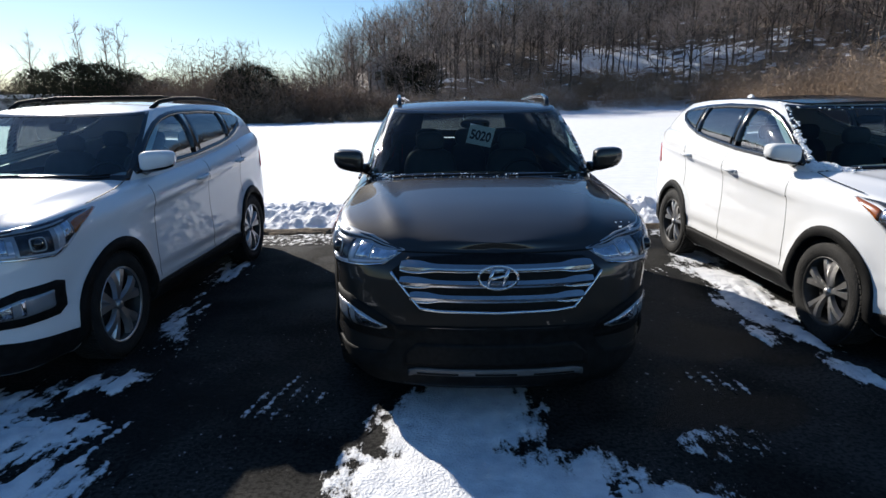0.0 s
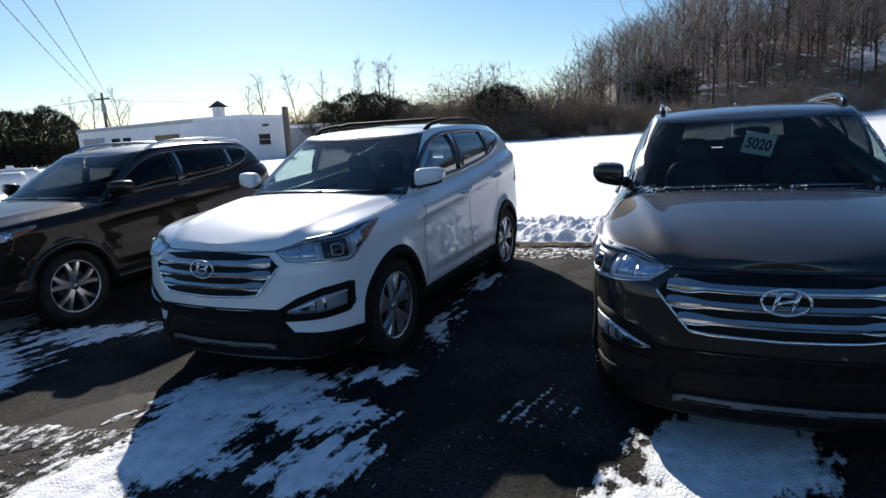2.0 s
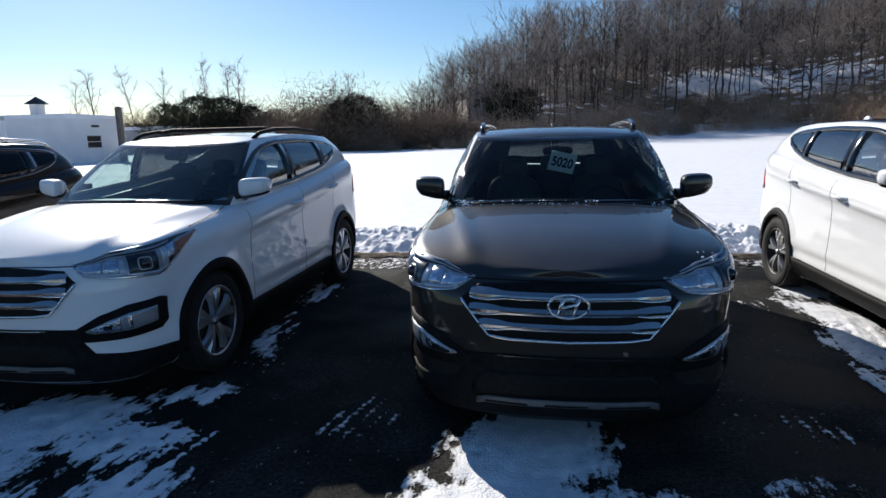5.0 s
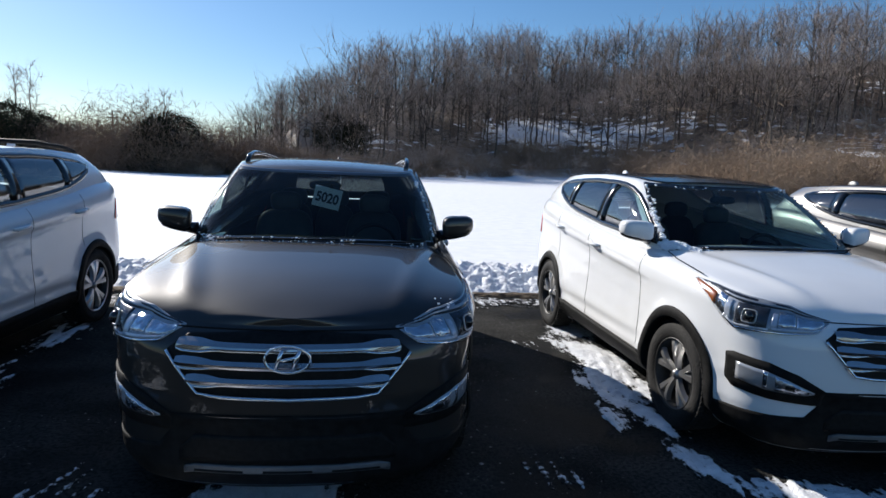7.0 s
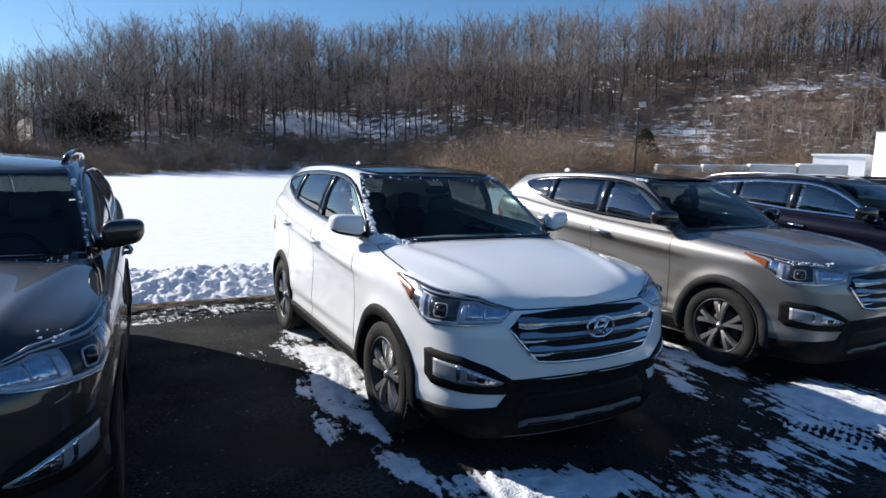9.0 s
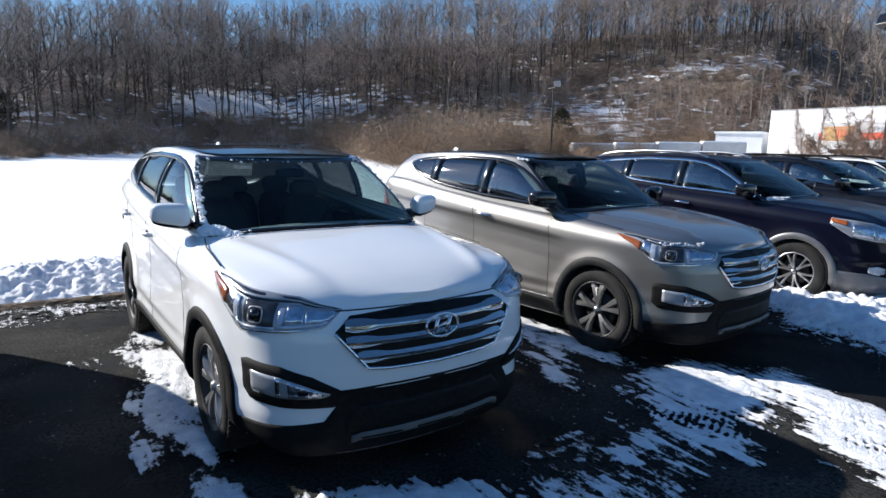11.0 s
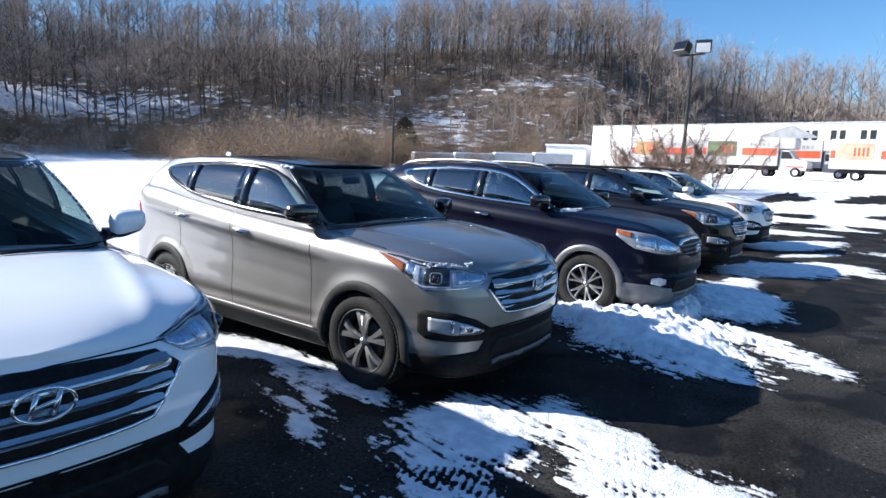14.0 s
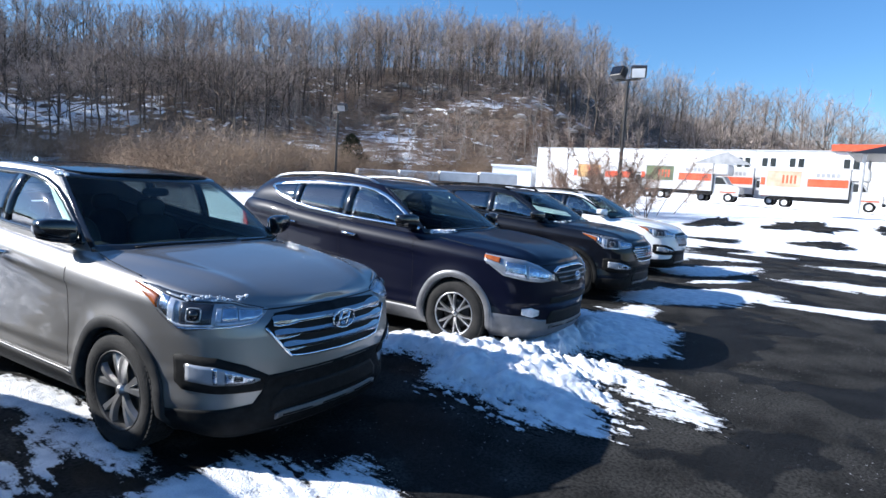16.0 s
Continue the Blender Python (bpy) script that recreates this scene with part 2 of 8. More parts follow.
M = dict(
    asphalt=asphalt_mat(),
    snow=mat("snow", (0.80, 0.82, 0.86), 0.75, base2=(0.88, 0.89, 0.91), scale=3, bump=0.5, bump_scale=30, spec=0.3),
    rough_snow=mat("broken_snow", (0.76, 0.78, 0.82), 0.8, base2=(0.88, 0.89, 0.91), scale=9, detail=8, bump=1.0, bump_scale=22, spec=0.25),
    snow_thin=thin_snow_mat(),
    ground=ground_mat(),
    verge=mat("wet_soil_and_grass", (0.05, 0.038, 0.026), 0.9, base2=(0.22, 0.165, 0.11), scale=14, detail=8, bump=0.8, bump_scale=60, spec=0.2),
    bark=mat("bark", (0.05, 0.042, 0.036), 0.95, base2=(0.15, 0.127, 0.108), scale=0.9, vary=0.35, spec=0.1),
    pale_bark=mat("pale_bark", (0.22, 0.20, 0.175), 0.9, base2=(0.36, 0.33, 0.29), scale=1.5, vary=0.3, spec=0.1),
    twig=mat("bare_twigs", (0.285, 0.228, 0.195), 0.95, base2=(0.50, 0.415, 0.362), scale=0.06, spec=0.1),
    brush=mat("dry_brush", (0.15, 0.105, 0.074), 0.95, base2=(0.36, 0.265, 0.185), scale=0.12, spec=0.1),
    slope_brush=mat("reddish_brush", (0.13, 0.085, 0.064), 0.95, base2=(0.30, 0.215, 0.165), scale=0.15, spec=0.1),
    rock=mat("weathered_rock", (0.16, 0.15, 0.135), 0.9, base2=(0.42, 0.395, 0.36), scale=1.6, detail=10, bump=0.6, bump_scale=4),
    thicket=mat("dark_brown_thicket", (0.09, 0.063, 0.048), 0.95, base2=(0.24, 0.173, 0.128), scale=0.10, spec=0.1),
    needles=mat("pine_needles", (0.016, 0.019, 0.012), 0.95, base2=(0.042, 0.044, 0.026), scale=0.8, spec=0.05),
    white_wall=mat("white_painted_block", (0.72, 0.73, 0.74), 0.8, base2=(0.8, 0.8, 0.8), scale=0.8, bump=0.2, bump_scale=8),
    roof_edge=mat("roof_trim", (0.35, 0.36, 0.37), 0.6, base2=(0.5, 0.5, 0.5), scale=2),
    dark_window=mat("dark_window_glass", (0.02, 0.022, 0.025), 0.08, base2=(0.03, 0.03, 0.032), scale=2),
    wood_pole=mat("weathered_wood", (0.10, 0.08, 0.065), 0.9, base2=(0.2, 0.17, 0.14), scale=4, stretch=(6, 6, 0.6)),
    dark_metal=mat("dark_bronze_metal", (0.02, 0.018, 0.016), 0.45, metal=0.3, base2=(0.035, 0.03, 0.028), scale=5),
    tank=mat("white_tank_paint", (0.75, 0.76, 0.76), 0.4, base2=(0.66, 0.66, 0.65), scale=1.5),
    truck_white=mat("truck_white", (0.46, 0.45, 0.44), 0.5, base2=(0.54, 0.53, 0.52), scale=1.2),
    orange=mat("orange_band", (0.60, 0.075, 0.025), 0.5, base2=(0.68, 0.10, 0.04), scale=2),
    grey_sheet=mat("grey_sheet", (0.25, 0.26, 0.27), 0.5, base2=(0.35, 0.35, 0.36), scale=2),
    chrome=mat("chrome", (0.82, 0.83, 0.85), 0.08, metal=1.0, base2=(0.72, 0.73, 0.75), scale=6, rough2=0.16),
    satin_chrome=mat("satin_chrome_bars", (0.50, 0.50, 0.505), 0.17, metal=1.0, base2=(0.40, 0.40, 0.405), scale=9, rough2=0.26),
    alloy=mat("bright_alloy", (0.62, 0.62, 0.63), 0.25, metal=0.9, base2=(0.5, 0.5, 0.51), scale=8, rough2=0.4),
    alloy_grey=mat("grey_alloy", (0.50, 0.495, 0.49), 0.24, metal=0.9, base2=(0.33, 0.325, 0.32), scale=8, rough2=0.5),
    plastic=mat("black_textured_plastic", (0.005, 0.005, 0.005), 0.65, spec=0.12, base2=(0.012, 0.012, 0.012), scale=20, bump=0.15, bump_scale=300, rough2=0.7),
    plastic_grey=mat("dark_grey_cladding", (0.022, 0.022, 0.022), 0.6, spec=0.15, base2=(0.034, 0.033, 0.032), scale=15, bump=0.1, bump_scale=300),
    gloss_black=mat("gloss_black_trim", (0.006, 0.006, 0.007), 0.12, base2=(0.01, 0.01, 0.011), scale=5, coat=0.5),
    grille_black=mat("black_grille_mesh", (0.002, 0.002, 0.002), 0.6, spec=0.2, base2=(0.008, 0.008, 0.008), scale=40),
    skid=mat("dull_grey_skid", (0.10, 0.10, 0.103), 0.42, metal=0.4, base2=(0.15, 0.15, 0.153), scale=10),
    silver_trim=mat("silver_skid", (0.15, 0.15, 0.155), 0.4, metal=0.4, base2=(0.19, 0.19, 0.2), scale=10),
    rubber=mat("tyre_rubber", (0.008, 0.008, 0.008), 0.8, spec=0.3, base2=(0.02, 0.019, 0.018), scale=12, bump=0.3, bump_scale=80),
    lens=mat("lamp_reflector", (0.72, 0.75, 0.8), 0.2, metal=0.35, base2=(0.5, 0.53, 0.58), scale=25),
    lamp_grey=mat("lamp_housing", (0.33, 0.34, 0.35), 0.27, metal=0.4, base2=(0.50, 0.51, 0.525), scale=6, contrast=(0.3, 0.7)),
    cut_glass=mat("faceted_reflector", (0.62, 0.64, 0.67), 0.12, metal=0.95, base2=(0.80, 0.82, 0.85), scale=30, detail=2, contrast=(0.42, 0.58), bump=0.6, bump_scale=28),
    dark_alloy=mat("dark_wheel_barrel", (0.03, 0.03, 0.031), 0.5, metal=0.5, base2=(0.06, 0.058, 0.055), scale=10),
    lamp_dark=mat("lamp_bezel", (0.02, 0.022, 0.027), 0.2, metal=0.2, base2=(0.05, 0.055, 0.065), scale=12),
    lamp_clear=glass("lamp_cover", (0.9, 0.92, 0.95), 0.02),
    amber=mat("amber_reflector", (0.30, 0.065, 0.012), 0.2, base2=(0.42, 0.12, 0.02), scale=15, coat=0.6),
    red_lens=mat("red_tail_lens", (0.5, 0.02, 0.015), 0.15, base2=(0.6, 0.04, 0.03), scale=12, coat=0.6),
    interior=mat("dark_interior", (0.006, 0.006, 0.0065), 0.8, spec=0.2, base2=(0.014, 0.014, 0.015), scale=10),
    seat_dark=mat("black_leather_seat", (0.02, 0.02, 0.021), 0.5, base2=(0.035, 0.034, 0.034), scale=12, bump=0.2),
    seat_light=mat("grey_leather_seat", (0.2, 0.19, 0.18), 0.5, base2=(0.28, 0.27, 0.25), scale=12, bump=0.2),
    glass_front=glass("clear_windscreen", (0.52, 0.62, 0.60), 0.02),
    # Windscreen with glare put in: clearer tint and stronger mirror than glass_front.
    glass_pale=glass("glare_windscreen", (0.66, 0.76, 0.75), 0.10),
    glass_side=glass("green_tinted_glass", (0.62, 0.77, 0.76), 0.30),
    glass_dark=glass("privacy_glass", (0.10, 0.11, 0.115), 0.24),
    glass_black=glass("black_privacy_glass", (0.06, 0.065, 0.068), 0.03),
    roof_glass=mat("black_roof_glass", (0.003, 0.003, 0.005), 0.08, base2=(0.005, 0.005, 0.008), scale=4, spec=0.3),
    cardboard=mat("brown_cardboard_print", (0.42, 0.29, 0.19), 0.6, base2=(0.55, 0.42, 0.30), scale=1.5),
    leaf_print=mat("green_print", (0.14, 0.19, 0.08), 0.6, base2=(0.06, 0.065, 0.05), scale=1.2),
    sun_print=mat("yellow_print", (0.48, 0.30, 0.11), 0.6, base2=(0.45, 0.20, 0.10), scale=0.9),
    paper=mat("white_card", (0.8, 0.82, 0.84), 0.7, base2=(0.75, 0.77, 0.8), scale=9),
    ink=mat("dark_blue_ink", (0.01, 0.014, 0.03), 0.6, base2=(0.015, 0.02, 0.04), scale=9),
    paint_white=paint("white_paint", (0.80, 0.81, 0.82), dirt=0.08),
    paint_pearl=paint("pearl_white_paint", (0.78, 0.80, 0.83), dirt=0.08),
    paint_brown=paint("dark_brown_metallic_paint", (0.030, 0.0275, 0.026), metal=0.55, dirt=0.03, rough=0.40),
    paint_tan=paint("mineral_grey_metallic_paint", (0.285, 0.274, 0.260), metal=0.9, dirt=0.012, rough=0.40),
    paint_navy=paint("dark_navy_paint", (0.002, 0.003, 0.012), metal=0.0, dirt=0.004, coat=0.38),
    paint_night=paint("blackish_blue_paint", (0.004, 0.005, 0.009), metal=0.1, dirt=0.006, coat=0.55),
    paint_mocha=paint("black_brown_paint", (0.010, 0.0075, 0.0065), metal=0.2, dirt=0.01, coat=0.45),
)
for key in ("glass_black", "glass_front", "glass_pale", "glass_side", "glass_dark", "lamp_clear"):
    M[key].use_transparent_shadow = True


# ---- mesh helpers ----
def mesh_ob(name, verts, faces, material, parent=None, smooth=True, label=""):
    me = bpy.data.meshes.new(name)
    me.from_pydata([tuple(map(float, v)) for v in verts], [], faces)
    me.materials.append(material)
    if smooth:
        me.polygons.foreach_set("use_smooth", [True] * len(me.polygons))
    me.update()
    ob = new(name, me)
    ob.parent = parent
    if label:
        ob["label"] = label
    return ob


def part(name, bm, material, parent=None, label="", smooth=False):
    """One mesh object of a bmesh, under a thing or a part."""
    me = bpy.data.meshes.new(name)
    bm.normal_update()
    bm.to_mesh(me)
    bm.free()
    me.materials.append(material)
    if smooth:
        me.polygons.foreach_set("use_smooth", [True] * len(me.polygons))
    ob = new(name, me)
    ob.parent = parent
    if label:
        ob["label"] = label
    return ob


def box(bm, x0, y0, z0, x1, y1, z1, bevel=0.0):
    g = bmesh.ops.create_cube(bm, size=1.0)
    bmesh.ops.scale(bm, vec=(x1 - x0, y1 - y0, z1 - z0), verts=g["verts"])
    bmesh.ops.translate(bm, vec=((x0 + x1) / 2, (y0 + y1) / 2, (z0 + z1) / 2), verts=g["verts"])
    if bevel:
        edges = list({e for v in g["verts"] for e in v.link_edges})
        bmesh.ops.bevel(bm, geom=edges, offset=bevel, segments=2, affect="EDGES", profile=0.6)
    return bm


def tube(points, radii, sides=8):
    """A bmesh tube along points."""
    verts, faces = tube_data(points, radii, sides)
    bm = bmesh.new()
    vs = [bm.verts.new(v) for v in verts]
    for f in faces:
        bm.faces.new([vs[i] for i in f])
    return bm


def tube_data(points, radii, sides=8):
    pts = [Vector(p) for p in points]
    verts, faces = [], []
    for i, p in enumerate(pts):
        d = (pts[min(i + 1, len(pts) - 1)] - pts[max(i - 1, 0)]).normalized()
        up = Vector((0, 0, 1)) if abs(d.z) < 0.9 else Vector((1, 0, 0))
        a = d.cross(up).normalized()
        b = a.cross(d)
        r = radii[i] if isinstance(radii, (list, tuple)) else radii
        for k in range(sides):
            t = 2 * math.pi * k / sides
            verts.append(p + (a * math.cos(t) + b * math.sin(t)) * r)
    for i in range(len(pts) - 1):
        for k in range(sides):
            k2 = (k + 1) % sides
            faces.append((i * sides + k, i * sides + k2, (i + 1) * sides + k2, (i + 1) * sides + k))
    faces.append(tuple(range(sides - 1, -1, -1)))
    faces.append(tuple(range((len(pts) - 1) * sides, len(pts) * sides)))
    return verts, faces


def thing(name, label, category, m=None, group="", kind=""):
    ob = new(name)
    ob.empty_display_size = 0.3
    if m is not None:
        ob.matrix_basis = m
    return tagged(ob, label, category, group, kind)


def value_noise(x, y, seed=0):
    """Smooth 2D value noise on arrays, 0 to 1."""
    xi, yi = np.floor(x).astype(np.int64), np.floor(y).astype(np.int64)
    fx, fy = x - xi, y - yi
    fx, fy = fx * fx * (3 - 2 * fx), fy * fy * (3 - 2 * fy)

    def h(a, b):
        n = (a * 374761393 + b * 668265263 + seed * 1442695041) & 0x7FFFFFFF
        n = ((n ^ (n >> 13)) * 1274126177) & 0x7FFFFFFF
        return ((n ^ (n >> 16)) & 0xFFFF) / 65535.0

    return (h(xi, yi) * (1 - fx) + h(xi + 1, yi) * fx) * (1 - fy) + (h(xi, yi + 1) * (1 - fx) + h(xi + 1, yi + 1) * fx) * fy


def fractal(x, y, scale, octaves=4, seed=0):
    s, a, f = 0, 0.5, 1.0 / scale
    for k in range(octaves):
        s = s + a * value_noise(x * f + 17.3 * k, y * f - 9.1 * k, seed + k)
        a, f = a * 0.5, f * 2.03
    return s / (1 - 0.5**octaves)

# ---- ground: one sheet with lot, snow field and wooded hill ----
CX, CY = 5.0, 0.0
AZ_E = np.array([-180, -100, -60, -50, -35, -24, -20, -17, -15, -11, -7, -4, 1, 8, 16, 25, 31, 43, 53, 63, 67.5, 70, 75, 81, 84, 86, 90, 100, 180.0])
EL_E = np.array([1.5, 1.5, 2.0, 2.0, 2.2, 2.4, 2.5, 3.0, 4.5, 6.0, 8.0, 8.7, 10.4, 11.6, 12.0, 12.6, 13.2, 13.4, 14.1, 13.9, 12.4, 10.4, 9.0, 8.3, 7.4, 6.3, 4.5, 2.0, 1.5])
AZ_D = np.array([-180, -90, -50, -30, -17, -9, -3, 4, 13, 20, 24, 26.5, 29, 40, 50, 60, 75, 90, 180.0])
D_BASE = np.array([150, 120, 110, 80, 58, 62, 66, 82, 96, 96, 88, 56, 48, 52, 62, 82, 96, 96, 150.0])


D_HILL = np.array([150, 120, 110, 85, 62, 64, 68, 82, 92, 92, 90, 88, 86, 80, 80, 84, 96, 96, 150.0])


def edge_of_woods(az):
    return np.interp(az, AZ_D, D_BASE)


def crest(az):
    return np.interp(az, [-180, -20, -12, 60, 72, 180], [240, 140, 165, 175, 250, 250])


def ground_z(x, y):
    dx, dy = np.asarray(x) - CX, np.asarray(y) - CY
    az, r = np.degrees(np.arctan2(dx, dy)), np.hypot(dx, dy)
    d0, dc = np.interp(az, AZ_D, D_HILL), crest(az)
    top = np.maximum(dc * np.tan(np.radians(np.interp(az, AZ_E, EL_E))) + 1.7 - 14.2, -1.0)
    t = np.clip((r - d0 + 4) / (dc - d0 + 4), 0, 1)
    hill = top * (t * t * (3 - 2 * t)) ** 0.9
    ledge = 5.0 * (fractal(dx, dy, 30, 4, 5) - 0.5) * np.clip((r - d0) / 20, 0, 1)
    ramp = 1.32 * np.clip((np.asarray(x) - 26) / 28, 0, 1) ** 1.3 * np.clip((110 - r) / 30, 0, 1)
    field = 0.10 * np.clip((np.asarray(y) - 9) / 8, 0, 1) + 0.12 * (fractal(dx, dy, 9, 3, 2) - 0.5) * np.clip((np.asarray(y) - 9) / 8, 0, 1)
    return hill + ledge + ramp + field - 0.04


def clearing(az, r):
    """Above zero where open snow shows between the trunks."""
    wob = fractal(az * 1.5, r, 9.0, 3, 15) - 0.5
    a = 0.85 - np.hypot((az - 17.5) / 9.5, (r - 118 + 0.25 * (az - 17)) / 8) + 0.8 * wob
    b = 0.35 - np.hypot((az - 42) / 5, (r - 107) / 18) + 0.8 * wob
    c = 0.62 - np.hypot((az - 48) / 5.5, (r - 101) / 13) + 0.8 * wob
    d = 0.42 - np.hypot((az - 57) / 10, (r - 128 - 0.5 * (az - 58)) / 5) + 0.8 * wob
    e = 0.3 - np.hypot((az - 1) / 8, (r - 106) / 7) + 0.8 * wob
    return np.maximum(np.maximum(np.maximum(a, b), np.maximum(c, d)), e)


def build_ground():
    az = np.concatenate([np.arange(-180, -70, 3.0), np.arange(-70, 0, 0.8), np.arange(0, 70, 0.35), np.arange(70, 100, 0.8), np.arange(100, 180, 3.0)])
    r = np.concatenate([np.arange(0.5, 40, 2.0), np.arange(40, 84, 3.0), np.arange(84, 146, 0.9), np.arange(146, 260, 3.0), [290, 340, 420, 560, 800, 1200, 1800, 2600]])
    A, Rr = np.meshgrid(np.radians(az), r, indexing="ij")
    X, Y = CX + Rr * np.sin(A), CY + Rr * np.cos(A)
    Z = ground_z(X, Y)
    fall = np.clip((Rr - 260) / 1500, 0, 1)
    Z = Z - fall * (Z + 5)
    na, nr = X.shape
    verts = np.stack([X, Y, Z], -1).reshape(-1, 3)
    faces = [(i * nr + j, i * nr + j + 1, ((i + 1) % na) * nr + j + 1, ((i + 1) % na) * nr + j) for i in range(na) for j in range(nr - 1)]
    ob = mesh_ob("ground", verts, faces, M["ground"], smooth=True)
    az_v, r_v = np.repeat(az, nr), np.tile(r, na)
    edge = np.clip((r_v - edge_of_woods(az_v)) / 4 - 1.4, -2.5, 0.75)
    bare = np.minimum(edge, -1.1 * clearing(az_v, r_v) + 0.1)
    ob.data.attributes.new("bare", "FLOAT", "POINT").data.foreach_set("value", bare.astype(np.float32))
    tagged(ob, "snow-covered field rising into a wooded hillside", "ground", kind="structure")


build_ground()


def build_pavement():
    nx, ny = 120, 70
    xs, ys = np.linspace(-70, 27, nx), np.linspace(-45, 8.35, ny)
    X, Y = np.meshgrid(xs, ys, indexing="ij")
    Z = 0.004 * (fractal(X, Y, 3, 2, 8) - 0.5)
    Z[:, -1] = -0.05
    verts = np.stack([X, Y, Z], -1).reshape(-1, 3)
    faces = [(i * ny + j, (i + 1) * ny + j, (i + 1) * ny + j + 1, i * ny + j + 1) for i in range(nx - 1) for j in range(ny - 1)]
    tagged(mesh_ob("pavement", verts, faces, M["asphalt"]), "dark worn asphalt car park, damp in places", "pavement", kind="structure")


build_pavement()


def smooth01_(t):
    t = np.clip(t, 0, 1)
    return t * t * (3 - 2 * t)


def build_bank():
    """The ridge of shovelled snow along the back of the lot."""
    xs, vs = np.concatenate([np.arange(-45, -12, 0.12), np.arange(-12, 12, 0.024), np.arange(12, 27, 0.1)]), np.linspace(0, 1, 70)
    X, V = np.meshgrid(xs, vs, indexing="ij")
    foot = 8.2 + 0.25 * (fractal(X, X * 0 + 3, 1.5, 3, 4) - 0.5)
    Y = foot + 2.0 * V
    body = smooth01_(V / 0.55 + 0.1) * (0.20 + 0.16 * (fractal(X, X * 0, 2.2, 3, 1) - 0.5)) * (1 - 0.75 * smooth01_((V - 0.42) / 0.58))
    inside = np.clip(V * 7, 0, 1) * np.clip((1 - V) * 3, 0, 1)
    big = np.clip(fractal(X, Y, 0.30, 4, 3) - 0.42, 0, 0.3) * 0.11
    clods = np.clip(fractal(X, Y, 0.10, 3, 7) - 0.42, 0, 0.3) * 0.17 + np.clip(value_noise(X / 0.05, Y / 0.05, 9) - 0.42, 0, 1) * 0.055 + 0.05 * np.abs(fractal(X, Y, 0.05, 2, 12) - 0.5)
    Z = body + (big + clods) * inside + 0.05 * V - 0.02
    n = len(vs)
    verts = np.stack([X, Y, Z], -1).reshape(-1, 3)
    faces = [(i * n + j, (i + 1) * n + j, (i + 1) * n + j + 1, i * n + j + 1) for i in range(len(xs) - 1) for j in range(n - 1)]
    tagged(mesh_ob("snow_bank", verts, faces, M["rough_snow"], smooth=True), "lumpy ploughed ridge of white snow edging the lot", "snow bank", kind="stuff")


build_bank()

def build_verge():
    """The strip of wet soil and dead grass between asphalt and snow bank."""
    xs, vs = np.arange(-45, 27, 0.06), np.linspace(0, 1, 7)
    X, V = np.meshgrid(xs, vs, indexing="ij")
    wide = 0.05 + 0.22 * fractal(X, X * 0 + 5, 1.1, 4, 44)
    Y = 8.34 - wide * (1 - V) + 0.05 * (fractal(X, V, 0.2, 2, 45) - 0.5)
    Z = 0.004 + 0.035 * smooth01_(V * 1.5) + 0.025 * (fractal(X, Y, 0.07, 3, 46) - 0.5) * np.clip(V * 3, 0, 1)
    Z[:, 0] = -0.01
    n = len(vs)
    verts = np.stack([X, Y, Z], -1).reshape(-1, 3)
    faces = [(i * n + j, (i + 1) * n + j, (i + 1) * n + j + 1, i * n + j + 1) for i in range(len(xs) - 1) for j in range(n - 1)]
    tagged(mesh_ob("verge", verts, faces, M["verge"], smooth=False), "narrow verge of wet brown soil and dead grass", "verge", kind="stuff")


build_verge()

# thin snow left on the asphalt, bay by bay: soft patches (x, y, half length, half width, turn, thickness)
FAR_BAYS = [(-9.5, 2.6, 1.5, 0.6, 15, 0.8), (-11, 5.5, 1.2, 1.2, 0, 0.9), (-14, 3.0, 2.0, 0.8, 10, 0.8), (-9.6, 7.2, 1.0, 0.8, 0, 0.9), (3.2, -1.5, 1.5, 0.4, 10, 0.6), (-3, -2.5, 1.6, 0.5, 20, 0.6)]
HEX_BAY = [(-7.6, 4.4, 0.9, 0.5, 20, 1.0), (-5.4, 2.95, 1.2, 0.55, 144, 0.72), (-5.12, 3.93, 0.75, 0.28, 28, 0.7), (-4.9, 2.4, 0.3, 0.3, 0, 0.6), (-6.8, 3.9, 0.8, 0.5, 0, 0.8), (-7.3, 2.4, 0.9, 0.4, 20, 0.6)]
PEARL_BAY = [(-2.75, 3.05, 0.74, 0.46, 35, 1.0), (-2.2, 2.95, 0.46, 0.40, -20, 0.85), (-2.8, 2.42, 0.45, 0.36, 0, 0.9), (-1.9, 2.38, 0.36, 0.3, 25, 0.85), (-2.85, 1.85, 0.6, 0.32, 127, 1.1), (-3.05, 1.55, 0.45, 0.26, 60, 0.95),
             (-2.06, 3.70, 0.44, 0.14, 20, 0.55), (-1.92, 4.6, 0.7, 0.12, 99, 0.38), (-2.05, 6.3, 0.5, 0.15, 90, 0.38)]
BROWN_BAY = [(0.20, 3.1, 0.50, 0.62, 0, 1.1), (0.2, 3.65, 0.36, 0.4, 0, 0.9), (0.22, 2.42, 0.82, 0.42, 0, 1.2), (0.9, 2.25, 0.5, 0.2, 12, 0.7), (1.5, 1.8, 0.45, 0.2, 30, 0.40)]
